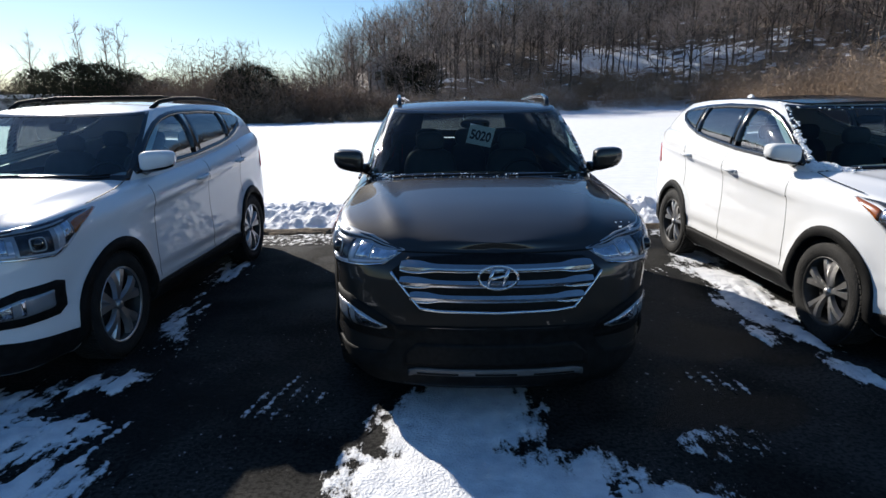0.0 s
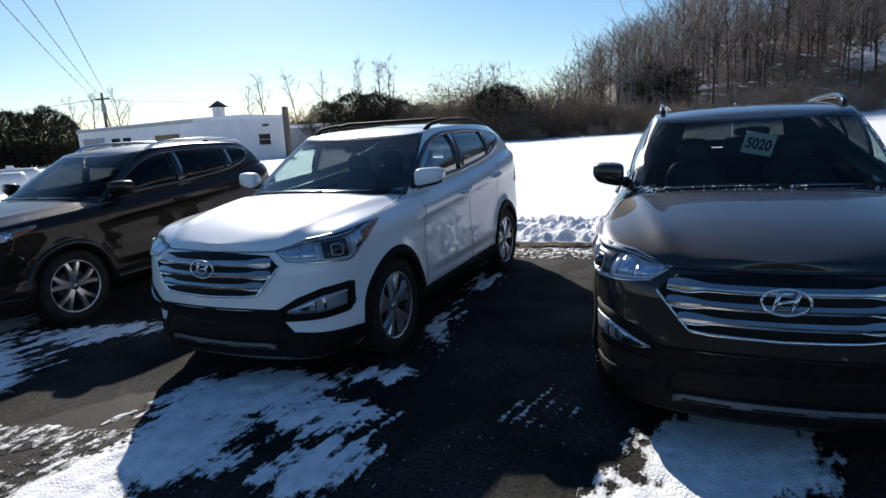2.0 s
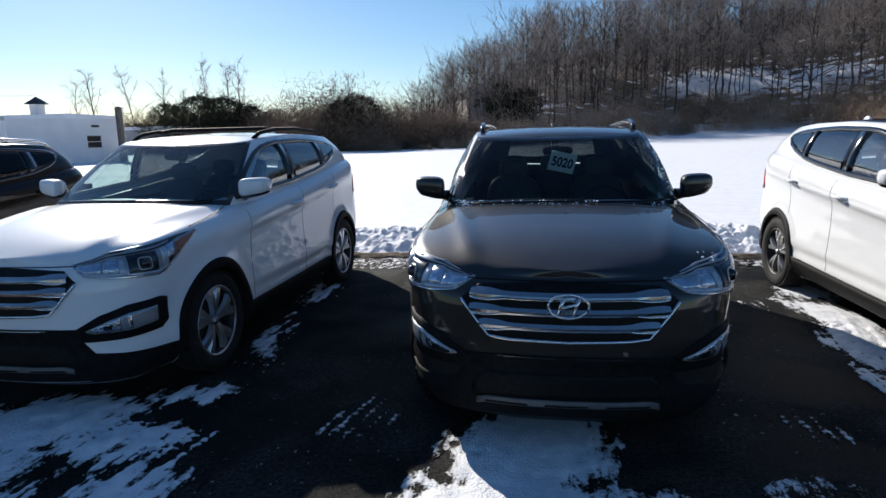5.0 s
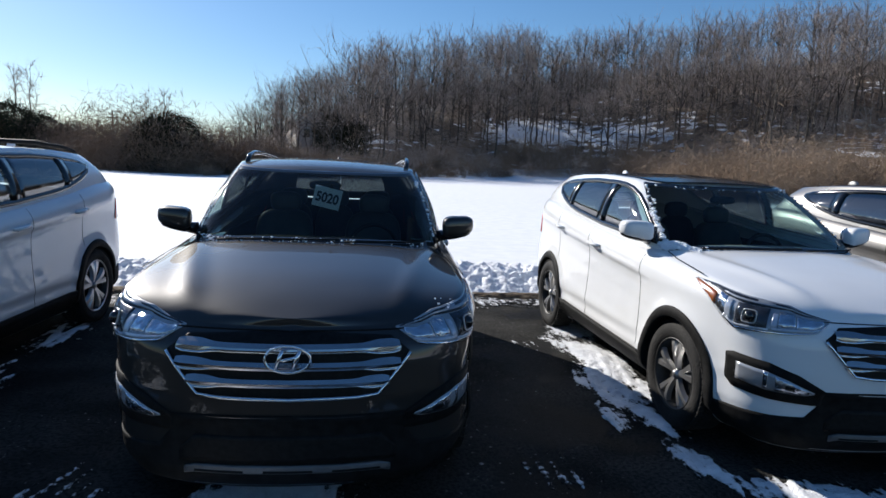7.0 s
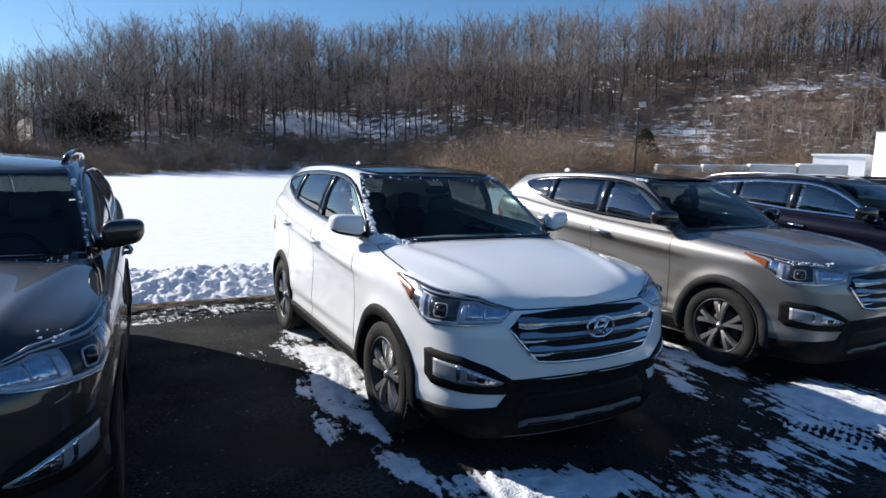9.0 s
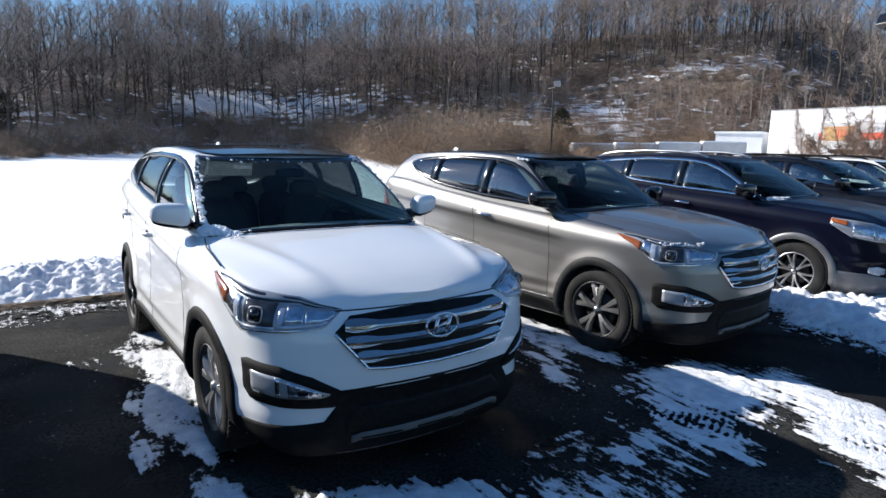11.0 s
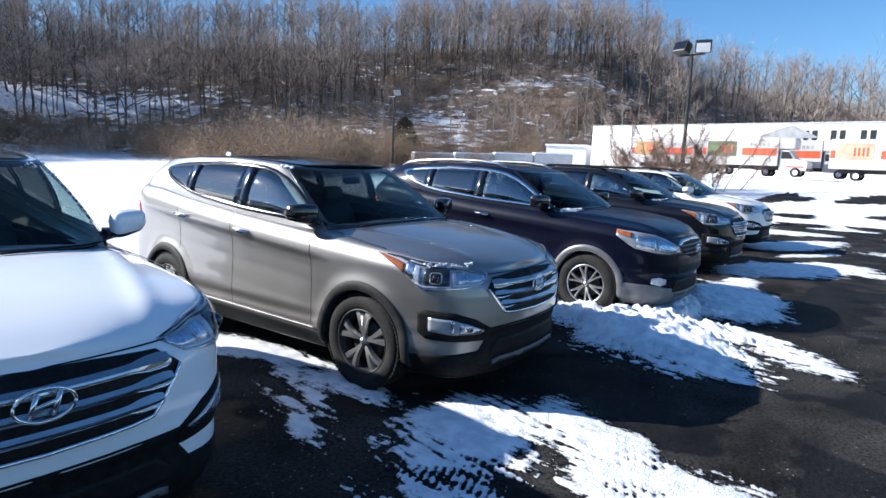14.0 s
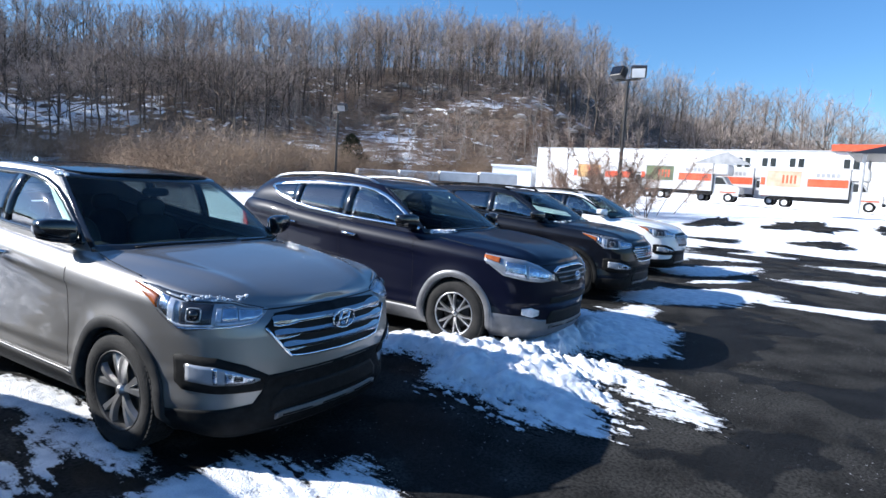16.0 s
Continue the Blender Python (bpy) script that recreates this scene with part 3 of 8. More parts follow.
WHITE_BAY = [(2.85, 5.2, 1.15, 0.33, 89, 1.0), (3.0, 6.5, 0.5, 0.3, 90, 0.8), (2.49, 4.25, 0.27, 0.12, 87, 0.6), (2.8, 4.2, 0.4, 0.12, 95, 0.6), (3.45, 2.92, 0.75, 0.24, 154, 0.8), (2.78, 3.45, 0.38, 0.13, 99, 0.55), (4.3, 2.4, 0.6, 0.25, -30, 0.5)]
GREY_BAY = [(5.75, 2.85, 0.95, 0.5, 41, 0.66), (6.4, 2.2, 1.05, 0.36, 55, 0.95), (5.85, 4.45, 0.85, 0.2, 70, 0.5), (6.03, 5.6, 1.15, 0.24, 104, 1.0), (6.0, 4.25, 0.7, 0.24, 100, 0.62), (5.46, 4.08, 0.65, 0.12, 81, 0.55), (6.3, 3.0, 0.75, 0.38, 134, 0.7), (5.4, 2.5, 0.4, 0.3, 0, 0.6), (6.35, 1.62, 0.7, 0.36, 98, 0.78), (5.0, 2.78, 0.45, 0.16, 15, 0.5), (6.25, 3.1, 0.6, 0.42, 30, 0.9)]
NAVY_BAY = [(9.25, 3.2, 1.45, 0.85, 60, 1.4), (8.75, 2.55, 0.75, 0.45, 75, 1.0), (9.8, 2.15, 1.1, 0.3, 62, 0.85), (11.9, 3.1, 1.6, 0.75, 15, 1.3), (9.5, 4.4, 0.6, 0.5, 0, 1.2), (10.4, 3.4, 0.8, 0.5, 10, 1.4), (9.0, 5.2, 1.0, 0.3, 90, 1.0), (12.4, 4.2, 0.5, 0.9, 0, 1.0)]
END_BAYS = [(13.4, 3.4, 0.7, 0.3, 0, 0.8), (15.9, 3.1, 2.0, 0.85, -27, 1.25), (14.9, 3.9, 0.8, 0.4, 0, 1.0), (18.2, 3.35, 1.1, 0.24, -27, 1.0), (20.3, 3.95, 2.2, 0.8, -17, 1.25), (19.2, 4.4, 0.9, 0.4, -10, 1.0), (16.45, 0.9, 1.9, 0.42, 101, 1.05), (20.4, 0.0, 2.6, 1.0, 95, 1.1), (17.2, -2.4, 1.6, 0.3, 95, 0.8)]
OPEN_LOT = [(23.6, 5.3, 1.9, 1.0, 103, 1.2), (24.8, 0.1, 2.3, 1.05, 95, 1.1), (26.4, 3.9, 1.2, 0.4, 105, 1.1), (26.5, -2.2, 1.6, 0.5, 95, 0.9), (25.2, 7.4, 1.6, 1.3, 90, 1.2), (22.3, 7.0, 2.0, 1.0, 90, 1.1), (17.5, 7.3, 2.5, 0.9, 0, 1.0), (20.5, -3.9, 2.0, 0.4, 90, 0.8), (23.0, -3.6, 2.2, 0.4, 94, 0.8)]
SNOW = FAR_BAYS + HEX_BAY + PEARL_BAY + BROWN_BAY + WHITE_BAY + GREY_BAY + NAVY_BAY + END_BAYS + OPEN_LOT


# rows of tyre marks (x, y, half width, half length, turn): pressed through the snow, and left as blocks on bare ground
PRESSED = [(5.85, 2.35, 0.22, 0.75, 25), (5.5, 2.9, 0.14, 0.5, 20), (0.95, 2.55, 0.16, 0.8, -30), (-2.3, 3.0, 0.14, 0.6, -35), (-1.75, 2.9, 0.12, 0.4, -30), (6.7, 1.9, 0.2, 0.8, 25), (8.8, 2.5, 0.16, 0.9, 10), (2.7, 5.0, 0.12, 0.6, -8), (1.2, 2.1, 0.16, 0.8, -40), (-3.3, 2.2, 0.14, 0.7, -50)]
PRINTS = [(-0.80, 3.4, 0.26, 0.36, -14), (-1.88, 4.6, 0.13, 0.6, -10), (2.42, 5.75, 0.15, 0.42, 12), (2.78, 4.35, 0.13, 0.45, 10), (5.42, 4.0, 0.12, 0.5, -4), (-2.05, 6.2, 0.12, 0.5, 0), (1.75, 3.4, 0.2, 0.3, 0), (3.4, 2.9, 0.2, 0.5, -30)]
# half-melted grit in the sun (x, y, half width, half length, turn)
SLUSH = [(-3.75, 2.12, 0.75, 0.26, 16), (-4.6, 2.0, 0.8, 0.3, 10), (-3.75, 1.75, 0.7, 0.3, 20), (-3.4, 1.35, 0.7, 0.3, 15), (-1.3, 1.9, 0.8, 0.35, 10), (1.55, 2.7, 0.25, 0.16, 0), (4.7, 2.6, 0.5, 0.5, 0), (-5.6, 1.6, 0.8, 0.3, 10), (2.0, 7.8, 2.5, 0.35, 0), (-1.5, 7.8, 2.0, 0.35, 0)]


def turned(X, Y, x, y, turn):
    c, s = math.cos(radians(turn)), math.sin(radians(turn))
    return (X - x) * c + (Y - y) * s, -(X - x) * s + (Y - y) * c


def blocks(u, v):
    """Distance from the nearest block of a staggered tread pattern."""
    row = np.floor(v / 0.05)
    du = (u / 0.10 + 0.5 * (row % 2) + 0.15 * np.sin(row * 2.1)) % 1.0 - 0.5
    dv = (v / 0.05) % 1.0 - 0.5
    return np.hypot(du * 0.045, dv * 0.05 * 0.95)


def snow_depth(X, Y):
    f = np.full(X.shape, -1.0)
    wx = X + 0.36 * (fractal(X, Y, 0.7, 4, 21) - 0.5)
    wy = Y + 0.42 * (fractal(X, Y, 0.7, 4, 31) - 0.5)
    for x, y, a, b, turn, thick in SNOW:
        u, v = turned(wx, wy, x, y, turn)
        f = np.maximum(f, thick * np.minimum(1.6 * (1 - np.hypot(u / a, v / b)), 1.0))
    streak = fractal(X - 0.12 * Y + 0.05 * np.sin(3 * Y), Y * 0.10, 0.05, 3, 57) - 0.5
    ragged = np.clip(fractal(X, Y, 0.9, 3, 58) * 3.0 - 0.9, 0, 1)
    rough = 0.75 * (fractal(X, Y * 0.6, 0.45, 4, 41) - 0.5) + 0.30 * (fractal(X * 0.8, Y, 0.12, 3, 51) - 0.5) + (0.35 + 0.5 * ragged) * (fractal(X, Y, 0.05, 2, 56) - 0.5) + (0.35 + 1.3 * ragged) * streak
    F = f * 0.95 - 0.17 + rough * 0.95
    F = np.where(f > -0.45, F, -0.5)
    F = np.minimum(F, 0.35 + 0.5 * f + 0.3 * rough)
    for x, y, a, b, turn in SLUSH:
        u, v = turned(wx, wy, x, y, turn)
        g = 1 - np.hypot(u / a, v / b)
        F = np.maximum(F, np.where(g > 0, 0.5 * (fractal(X, Y, 0.05, 2, 66) - 0.66) + 0.35 * (fractal(X, Y, 0.4, 2, 67) - 0.5) + 0.10 * np.minimum(g, 0.5), -0.5))
    for x, y, a, b, turn in PRESSED:
        u, v = turned(X, Y, x, y, turn)
        lane = np.clip((1 - np.abs(u / a)) * 5, 0, 1) * np.clip((1 - np.abs(v / b)) * 4, 0, 1) * np.clip(5 * fractal(X, Y, 0.3, 3, 81) - 2.3, 0, 1)
        F = F - lane * np.clip((0.023 - blocks(u, v)) / 0.012, 0, 1) * 0.65
    for x, y, a, b, turn in PRINTS:
        u, v = turned(X, Y, x, y, turn)
        inside = (np.abs(u) < a) & (np.abs(v) < b)
        g = 0.17 * np.cos(2 * math.pi * u / 0.085) + 0.10 * np.cos(2 * math.pi * v / 0.06) - 0.25 + 0.9 * (fractal(X, Y, 0.16, 4, 86) - 0.48) - 0.3 * np.clip(np.maximum(np.abs(u) / a, np.abs(v) / b) - 0.6, 0, 1)
        F = np.maximum(F, np.where(inside, g, -0.5))
    return F


def build_thin_snow(name, x0, x1, y0, y1, step, label):
    xs, ys = np.arange(x0, x1 + step, step), np.arange(y0, y1 + step, step)
    X, Y = np.meshgrid(xs, ys, indexing="ij")
    F = snow_depth(X, Y)
    pile = np.exp(-(((X - 10.6) / 1.5) ** 2 + ((Y - 3.45) / 0.75) ** 2)) + 0.8 * np.exp(-(((X - 9.2) / 0.55) ** 2 + ((Y - 3.9) / 1.0) ** 2)) + 0.5 * np.exp(-(((X - 9.3) / 0.9) ** 2 + ((Y - 2.9) / 0.6) ** 2))
    lump = 0.35 + 1.3 * np.abs(fractal(X, Y, 0.42, 4, 61) - 0.5) + 0.35 * np.clip(fractal(X, Y, 0.10, 3, 62) - 0.4, 0, 1)
    Z = np.where(F > 0, 0.003 + 0.03 * np.minimum(F, 1.2) + 0.30 * np.clip(F * 2, 0, 1) * pile * lump, np.where(F > -0.17, 0.0032, -0.02))
    nx, ny = X.shape
    keep = F > -0.16
    cell = keep[:-1, :-1] | keep[1:, :-1] | keep[:-1, 1:] | keep[1:, 1:]
    idx = np.full((nx, ny), -1)
    used = np.zeros((nx, ny), bool)
    for a in (0, 1):
        for b in (0, 1):
            used[a : nx - 1 + a, b : ny - 1 + b] |= cell
    idx[used] = np.arange(used.sum())
    verts = np.stack([X[used], Y[used], np.maximum(Z[used], -0.02)], -1)
    I, J = np.nonzero(cell)
    faces = np.stack([idx[I, J], idx[I + 1, J], idx[I + 1, J + 1], idx[I, J + 1]], -1).tolist()
    ob = mesh_ob(name, verts, faces, M["snow_thin"], smooth=True)
    ob.data.attributes.new("depth", "FLOAT", "POINT").data.foreach_set("value", F[used].astype(np.float32))
    tagged(ob, label, "snow", kind="stuff")


build_thin_snow("thin_snow", -7.8, 13.0, 0.9, 8.3, 0.019, "thin ragged snow with tyre marks on the asphalt")
build_thin_snow("thin_snow", 13.0, 27.0, -5.0, 8.4, 0.08, "strips of trodden snow across the open lot")
build_thin_snow("thin_snow", -18.0, -7.8, -1.0, 8.4, 0.08, "patches of old snow on the asphalt")

# ---- woods ----
def slivers(roots, tips, width):
    """Thin twigs as narrow triangles from roots to tips."""
    d = tips - roots
    side = np.cross(d, np.random.normal(size=d.shape))
    side /= np.linalg.norm(side, axis=1)[:, None] + 1e-9
    w = np.asarray(width)[:, None] * 0.5
    v = np.empty((len(roots) * 3, 3))
    v[0::3], v[1::3], v[2::3] = roots - side * w, roots + side * w, tips
    return v


def bare_tree(height, seed, limbs=11, sides=5, stem=0.014, wide=1.0, first=0.34, twig_w=1.0, sprays=6, twigs=7, open_crown=1.0):
    """Verts and faces of trunk and limbs, and verts of the twigs, of a leafless tree: a leader, limbs that sweep up into a rounded crown, sprays of twigs on them."""
    rng = np.random.default_rng(seed)
    verts, faces, roots, tips, widths = [], [], [], [], []
    k = height / 17.0

    def add(points, radii, n):
        v, f = tube_data(points, radii, n)
        o = len(verts)
        verts.extend(v)
        faces.extend([tuple(i + o for i in q) for q in f])

    def sliver(a, b, w):
        roots.append(a)
        tips.append(b)
        widths.append(w)

    r0 = stem * height * rng.uniform(0.8, 1.2)
    lean, lean2 = rng.normal(0, 0.03, 2), rng.normal(0, 0.05, 2)
    fork = rng.random() < 0.45
    levels = np.linspace(0, 0.86, 8)
    lead = [Vector((lean[0] * h * height + lean2[0] * h * h * height + rng.normal(0, 0.10) * k, lean[1] * h * height + lean2[1] * h * h * height + rng.normal(0, 0.10) * k, h * height)) for h in levels]
    lead[0] = Vector((0, 0, 0))
    add(lead, [r0 * (1.12 - 1.10 * h) for h in levels], sides)

    def spray(p, way, ln):
        """One side branch with its twigs."""
        mid = p + way * ln * 0.5
        way2 = (way + Vector(rng.normal(0, 0.28, 3)) + Vector((0, 0, 0.10))).normalized()
        end = mid + way2 * ln * 0.5
        sliver(p, mid + (end - mid) * 0.3, 0.085 * k * twig_w ** 0.5)
        sliver(mid - way * 0.1 * ln, end, 0.055 * k * twig_w ** 0.5)
        for _ in range(twigs):
            t = rng.uniform(0.15, 1.0)
            b = p + way * ln * t if t < 0.5 else mid + way2 * ln * (t - 0.5)
            d = (way2 * 0.8 + Vector(rng.normal(0, 0.55, 3)) + Vector((0, 0, 0.10))).normalized()
            sliver(b, b + d * rng.uniform(0.6, 1.7) * k, rng.uniform(0.017, 0.033) * k * twig_w)

    for i in range(limbs):
        h = first + (0.86 - first) * (i + rng.uniform(0.0, 0.8)) / limbs
        j = min(int(h / 0.86 * 7), 6)
        base = lead[j].lerp(lead[j + 1], h / 0.86 * 7 - j)
        a = i * 2.4 + rng.uniform(-0.6, 0.6)
        u = (h - first) / (0.86 - first)
        tilt = radians(rng.uniform(26, 52) - 16 * u) * open_crown
        if fork and i == 0:
            tilt = radians(16)
        ln = height * wide * min(0.46, (0.98 - h) * 0.86) * rng.uniform(0.75, 1.08)
        way = Vector((math.cos(a) * math.sin(tilt), math.sin(a) * math.sin(tilt), math.cos(tilt)))
        pts = [base]
        for s in range(4):
            way = (way + Vector((rng.normal(0, 0.13), rng.normal(0, 0.13), rng.uniform(-0.08, 0.13)))).normalized()
            pts.append(pts[-1] + way * ln / 4)
        r1 = r0 * (1.15 - 1.05 * h) * rng.uniform(0.55, 0.8)
        add(pts, [r1, r1 * 0.8, r1 * 0.6, r1 * 0.42, 0.012], 3)
        for s in range(sprays):
            t = rng.uniform(0.6, 3.95)
            p = pts[int(t)].lerp(pts[int(t) + 1], t % 1)
            d = ((pts[int(t) + 1] - pts[int(t)]).normalized() + Vector(rng.normal(0, 0.58, 3)) + Vector((0, 0, 0.05))).normalized()
            spray(p, d, ln * rng.uniform(0.24, 0.40))
    for s in range(sprays + 2):
        t = rng.uniform(4.2, 6.95)
        p = lead[int(t)].lerp(lead[int(t) + 1], t % 1)
        spray(p, (Vector(rng.normal(0, 0.7, 3)) + Vector((0, 0, 0.7))).normalized(), height * rng.uniform(0.08, 0.15))
    return np.array(verts), faces, slivers(np.array(roots), np.array(tips), widths)


def tri_faces(n):
    return [(3 * i, 3 * i + 1, 3 * i + 2) for i in range(n)]


tree_rng = np.random.default_rng(11)


def make_tree(seed, height):
    tree = thing("bare_tree", "leafless grey-brown deciduous tree at the edge of the snowy woods", "tree", group="trees at the edge of the woods")
    v, f, t = bare_tree(height, seed, limbs=12, first=0.36 if seed % 2 else 0.24, wide=1.35 if seed % 2 else 1.15, open_crown=1.5 if seed % 2 else 1.25, stem=0.0125 if seed % 2 else 0.0095, sprays=6, twigs=6)
    mesh_ob("trunk", v, f, M["bark"], tree, smooth=False)
    mesh_ob("crown", t, tri_faces(len(t) // 3), M["twig"], tree, smooth=False)
    return tree


def put(x, y, dz=-0.2):
    return float(ground_z(np.array(x), np.array(y))) + dz


def foot_of_trees(a):
    """How near to the lot the tall trees stand, along the bearing a."""
    return float(np.interp(a, [-20, -3, 8, 26, 36, 41, 46, 66, 70, 96], [76, 84, 104, 106, 102, 112, 126, 130, 112, 106]))


def tree_size(a):
    return float(np.interp(a, [-20, -14, -9, -4, 4, 14, 24, 46, 60], [0.32, 0.45, 0.72, 0.98, 1.04, 1.02, 0.95, 0.95, 1.0]))


edge_kinds = [make_tree(100 + k, 15.0 + 0.9 * k) for k in range(7)]
for k in range(190):
    a = -18 + 88 * (k + tree_rng.uniform(0.0, 0.9)) / 190
    d = foot_of_trees(a) + 22 * tree_rng.random() ** 1.3
    x, y = CX + d * math.sin(radians(a)), CY + d * math.cos(radians(a))
    m = pose(x, y, put(x, y), 0, 0, tree_rng.uniform(0, 360)) @ Matrix.Scale(tree_rng.uniform(0.55, 0.88) * tree_size(a), 4)
    src = edge_kinds[k % 7]
    if k < 7:
        src.matrix_basis = m
    else:
        copy_thing(src, m).scale = m.to_scale()


def make_sapling(seed, height):
    tree = thing("sapling", "thin pale leafless sapling on the rocky snow-patched slope", "tree", group="saplings on the slope")
    v, f, t = bare_tree(height, seed, limbs=7, sides=4, stem=0.008, wide=0.55, first=0.2, sprays=4, twigs=5, twig_w=1.6)
    mesh_ob("trunk", v, f, M["pale_bark"], tree, smooth=False)
    mesh_ob("crown", t, tri_faces(len(t) // 3), M["twig"], tree, smooth=False)
    return tree


sapling_kinds = [make_sapling(140 + k, 6.5 + k) for k in range(4)]
for k in range(70):
    a = tree_rng.uniform(38, 68) if k % 3 else tree_rng.normal(59, 4)
    d = tree_rng.uniform(86, 122)
    x, y = CX + d * math.sin(radians(a)), CY + d * math.cos(radians(a))
    m = pose(x, y, put(x, y), 0, 0, tree_rng.uniform(0, 360)) @ Matrix.Scale(tree_rng.uniform(0.6, 1.15), 4)
    if k < 4:
        sapling_kinds[k].matrix_basis = m
    else:
        copy_thing(sapling_kinds[k % 4], m).scale = m.to_scale()


def build_far_woods():
    kinds = [bare_tree(14.5 + 0.7 * (k % 6), 300 + k, limbs=10 + k % 3, sides=4, stem=0.0135 if k % 3 == 0 else 0.0088, first=0.18 + 0.055 * (k % 5), twig_w=1.0, wide=1.4 if k % 3 == 0 else 1.05 + 0.12 * (k % 4), open_crown=1.5 if k % 3 == 0 else 1.25, sprays=6, twigs=5) for k in range(12)]
    V, F, T, o = [], [], [], 0
    n = 0
    while n < 1050:
        a = tree_rng.uniform(-20, 96)
        d0, dc = foot_of_trees(a) + 6, float(crest(a))
        d = d0 + (dc + 6 - d0) * tree_rng.random() ** 0.85
        x, y = CX + d * math.sin(radians(a)), CY + d * math.cos(radians(a))
        if clearing(np.array(a), np.array(d)) > 0 and tree_rng.random() < 0.35:
            continue
        v, f, t = kinds[n % 12]
        s, c = math.sin(n * 1.7), math.cos(n * 1.7)
        k = tree_rng.uniform(0.55, 1.0) * tree_size(a)
        rot = np.array([[c, -s, 0], [s, c, 0], [0, 0, 1]]) * k
        at = np.array([x, y, put(x, y)])
        V.append(v @ rot.T + at)
        F += [tuple(i + o for i in q) for q in f]
        o += len(v)
        T.append(t @ rot.T + at)
        n += 1
    T = np.concatenate(T)
    wood = mesh_ob("far_woods", np.concatenate(V), F, M["bark"], smooth=False)
    tagged(wood, "dense leafless winter woods covering the hill", "woods", kind="stuff")
    twig = mesh_ob("far_twigs", T, tri_faces(len(T) // 3), M["twig"], smooth=False)
    tagged(twig, "hazy mass of bare twigs over the hill", "woods", kind="stuff")


build_far_woods()


def bushes(x, y, wide, high, n, rng, thick):
    """Rounded, fuzzy clumps: stems that fan out of each foot and break into crossing twigs."""
    k = len(x)
    foot = np.stack([x, y, ground_z(x, y) - 0.1], -1)[:, None, :]
    a, el = rng.uniform(0, 6.283, (k, n)), np.arccos(1 - rng.uniform(0.03, 0.92, (k, n)))
    out = np.stack([np.cos(a) * np.sin(el) * wide[:, None], np.sin(a) * np.sin(el) * wide[:, None], np.cos(el) * high[:, None]], -1)
    reach = rng.uniform(0.25, 1.0, (k, n, 1)) ** 0.6 * rng.uniform(0.75, 1.1, (k, 1, 1))
    tips = foot + out * reach
    size = np.clip((0.2 + 0.25 * rng.random((k, n, 1))) * np.linalg.norm(out, axis=-1, keepdims=True), 0.3, 0.95)
    d = out / np.linalg.norm(out, axis=-1, keepdims=True) + rng.normal(0, 0.95, (k, n, 3)) + np.array([0, 0, 0.15])
    roots = tips - d / np.linalg.norm(d, axis=-1, keepdims=True) * size
    roots[..., 2] = np.maximum(roots[..., 2], foot[..., 2])
    return slivers(roots.reshape(-1, 3), tips.reshape(-1, 3), rng.uniform(0.5, 1.2, k * n) * thick)


def build_brush():
    rng = tree_rng
    n = 4300
    a = rng.uniform(-62, 90, n)
    deep = np.where(np.arange(n) < 3100, 22 * rng.random(n) ** 1.2, 100 * rng.random(n))
    deep = np.where(a < -17, np.minimum(deep, 25), deep)
    d = edge_of_woods(a) - 0.5 + deep
    keep = (fractal(a * 3, d, 5.0, 3, 91) > np.where(a > 44, 0.36, 0.30)) & (clearing(a, d) < np.where(a > 36, 0.35, 0.02)) & ~((np.abs(a - 42.2) < 2.2) & (d < 64))
    a, d = a[keep], d[keep]
    x, y = CX + d * np.sin(np.radians(a)), CY + d * np.cos(np.radians(a))
    big = np.clip(3.2 * fractal(x, y, 8.0, 3, 95) - 0.6, 0.35, 1.5) * np.interp(a, [-20, 10, 22, 30, 42, 45, 60, 72], [0.9, 0.9, 1.5, 1.7, 1.5, 1.1, 1.2, 0.8])
    high = (1.5 + 1.6 * rng.random(len(x))) * big
    wide = (1.0 + 1.0 * rng.random(len(x))) * big
    v = bushes(x, y, wide, high, 200, rng, 0.034)
    tagged(mesh_ob("brush", v, tri_faces(len(v) // 3), M["brush"], smooth=False), "tangle of dry brown brush along the woods", "brush", kind="stuff")


build_brush()


def build_crest_growth():
    """Young growth that closes the gaps between the trunks along the top of the hill."""
    rng = np.random.default_rng(23)
    n = 1500
    a = np.where(np.arange(n) < 350, rng.uniform(-14, 24, n), rng.uniform(-14, 92, n))
    a = np.where(np.arange(n) >= 1000, rng.uniform(64, 92, n), a)
    d = crest(a) + rng.uniform(-20, 8, n)
    x, y = CX + d * np.sin(np.radians(a)), CY + d * np.cos(np.radians(a))
    high = rng.uniform(4.0, 9.0, n) * np.interp(a, [-14, -6, 2, 20, 30], [0.35, 0.75, 1.0, 1.0, 0.8])
    v = bushes(x, y, high * rng.uniform(0.3, 0.5, n), high, 110, rng, 0.06)
    tagged(mesh_ob("crest_growth", v, tri_faces(len(v) // 3), M["twig"], smooth=False), "dense young growth between the trunks on the hilltop", "brush", kind="stuff")


build_crest_growth()


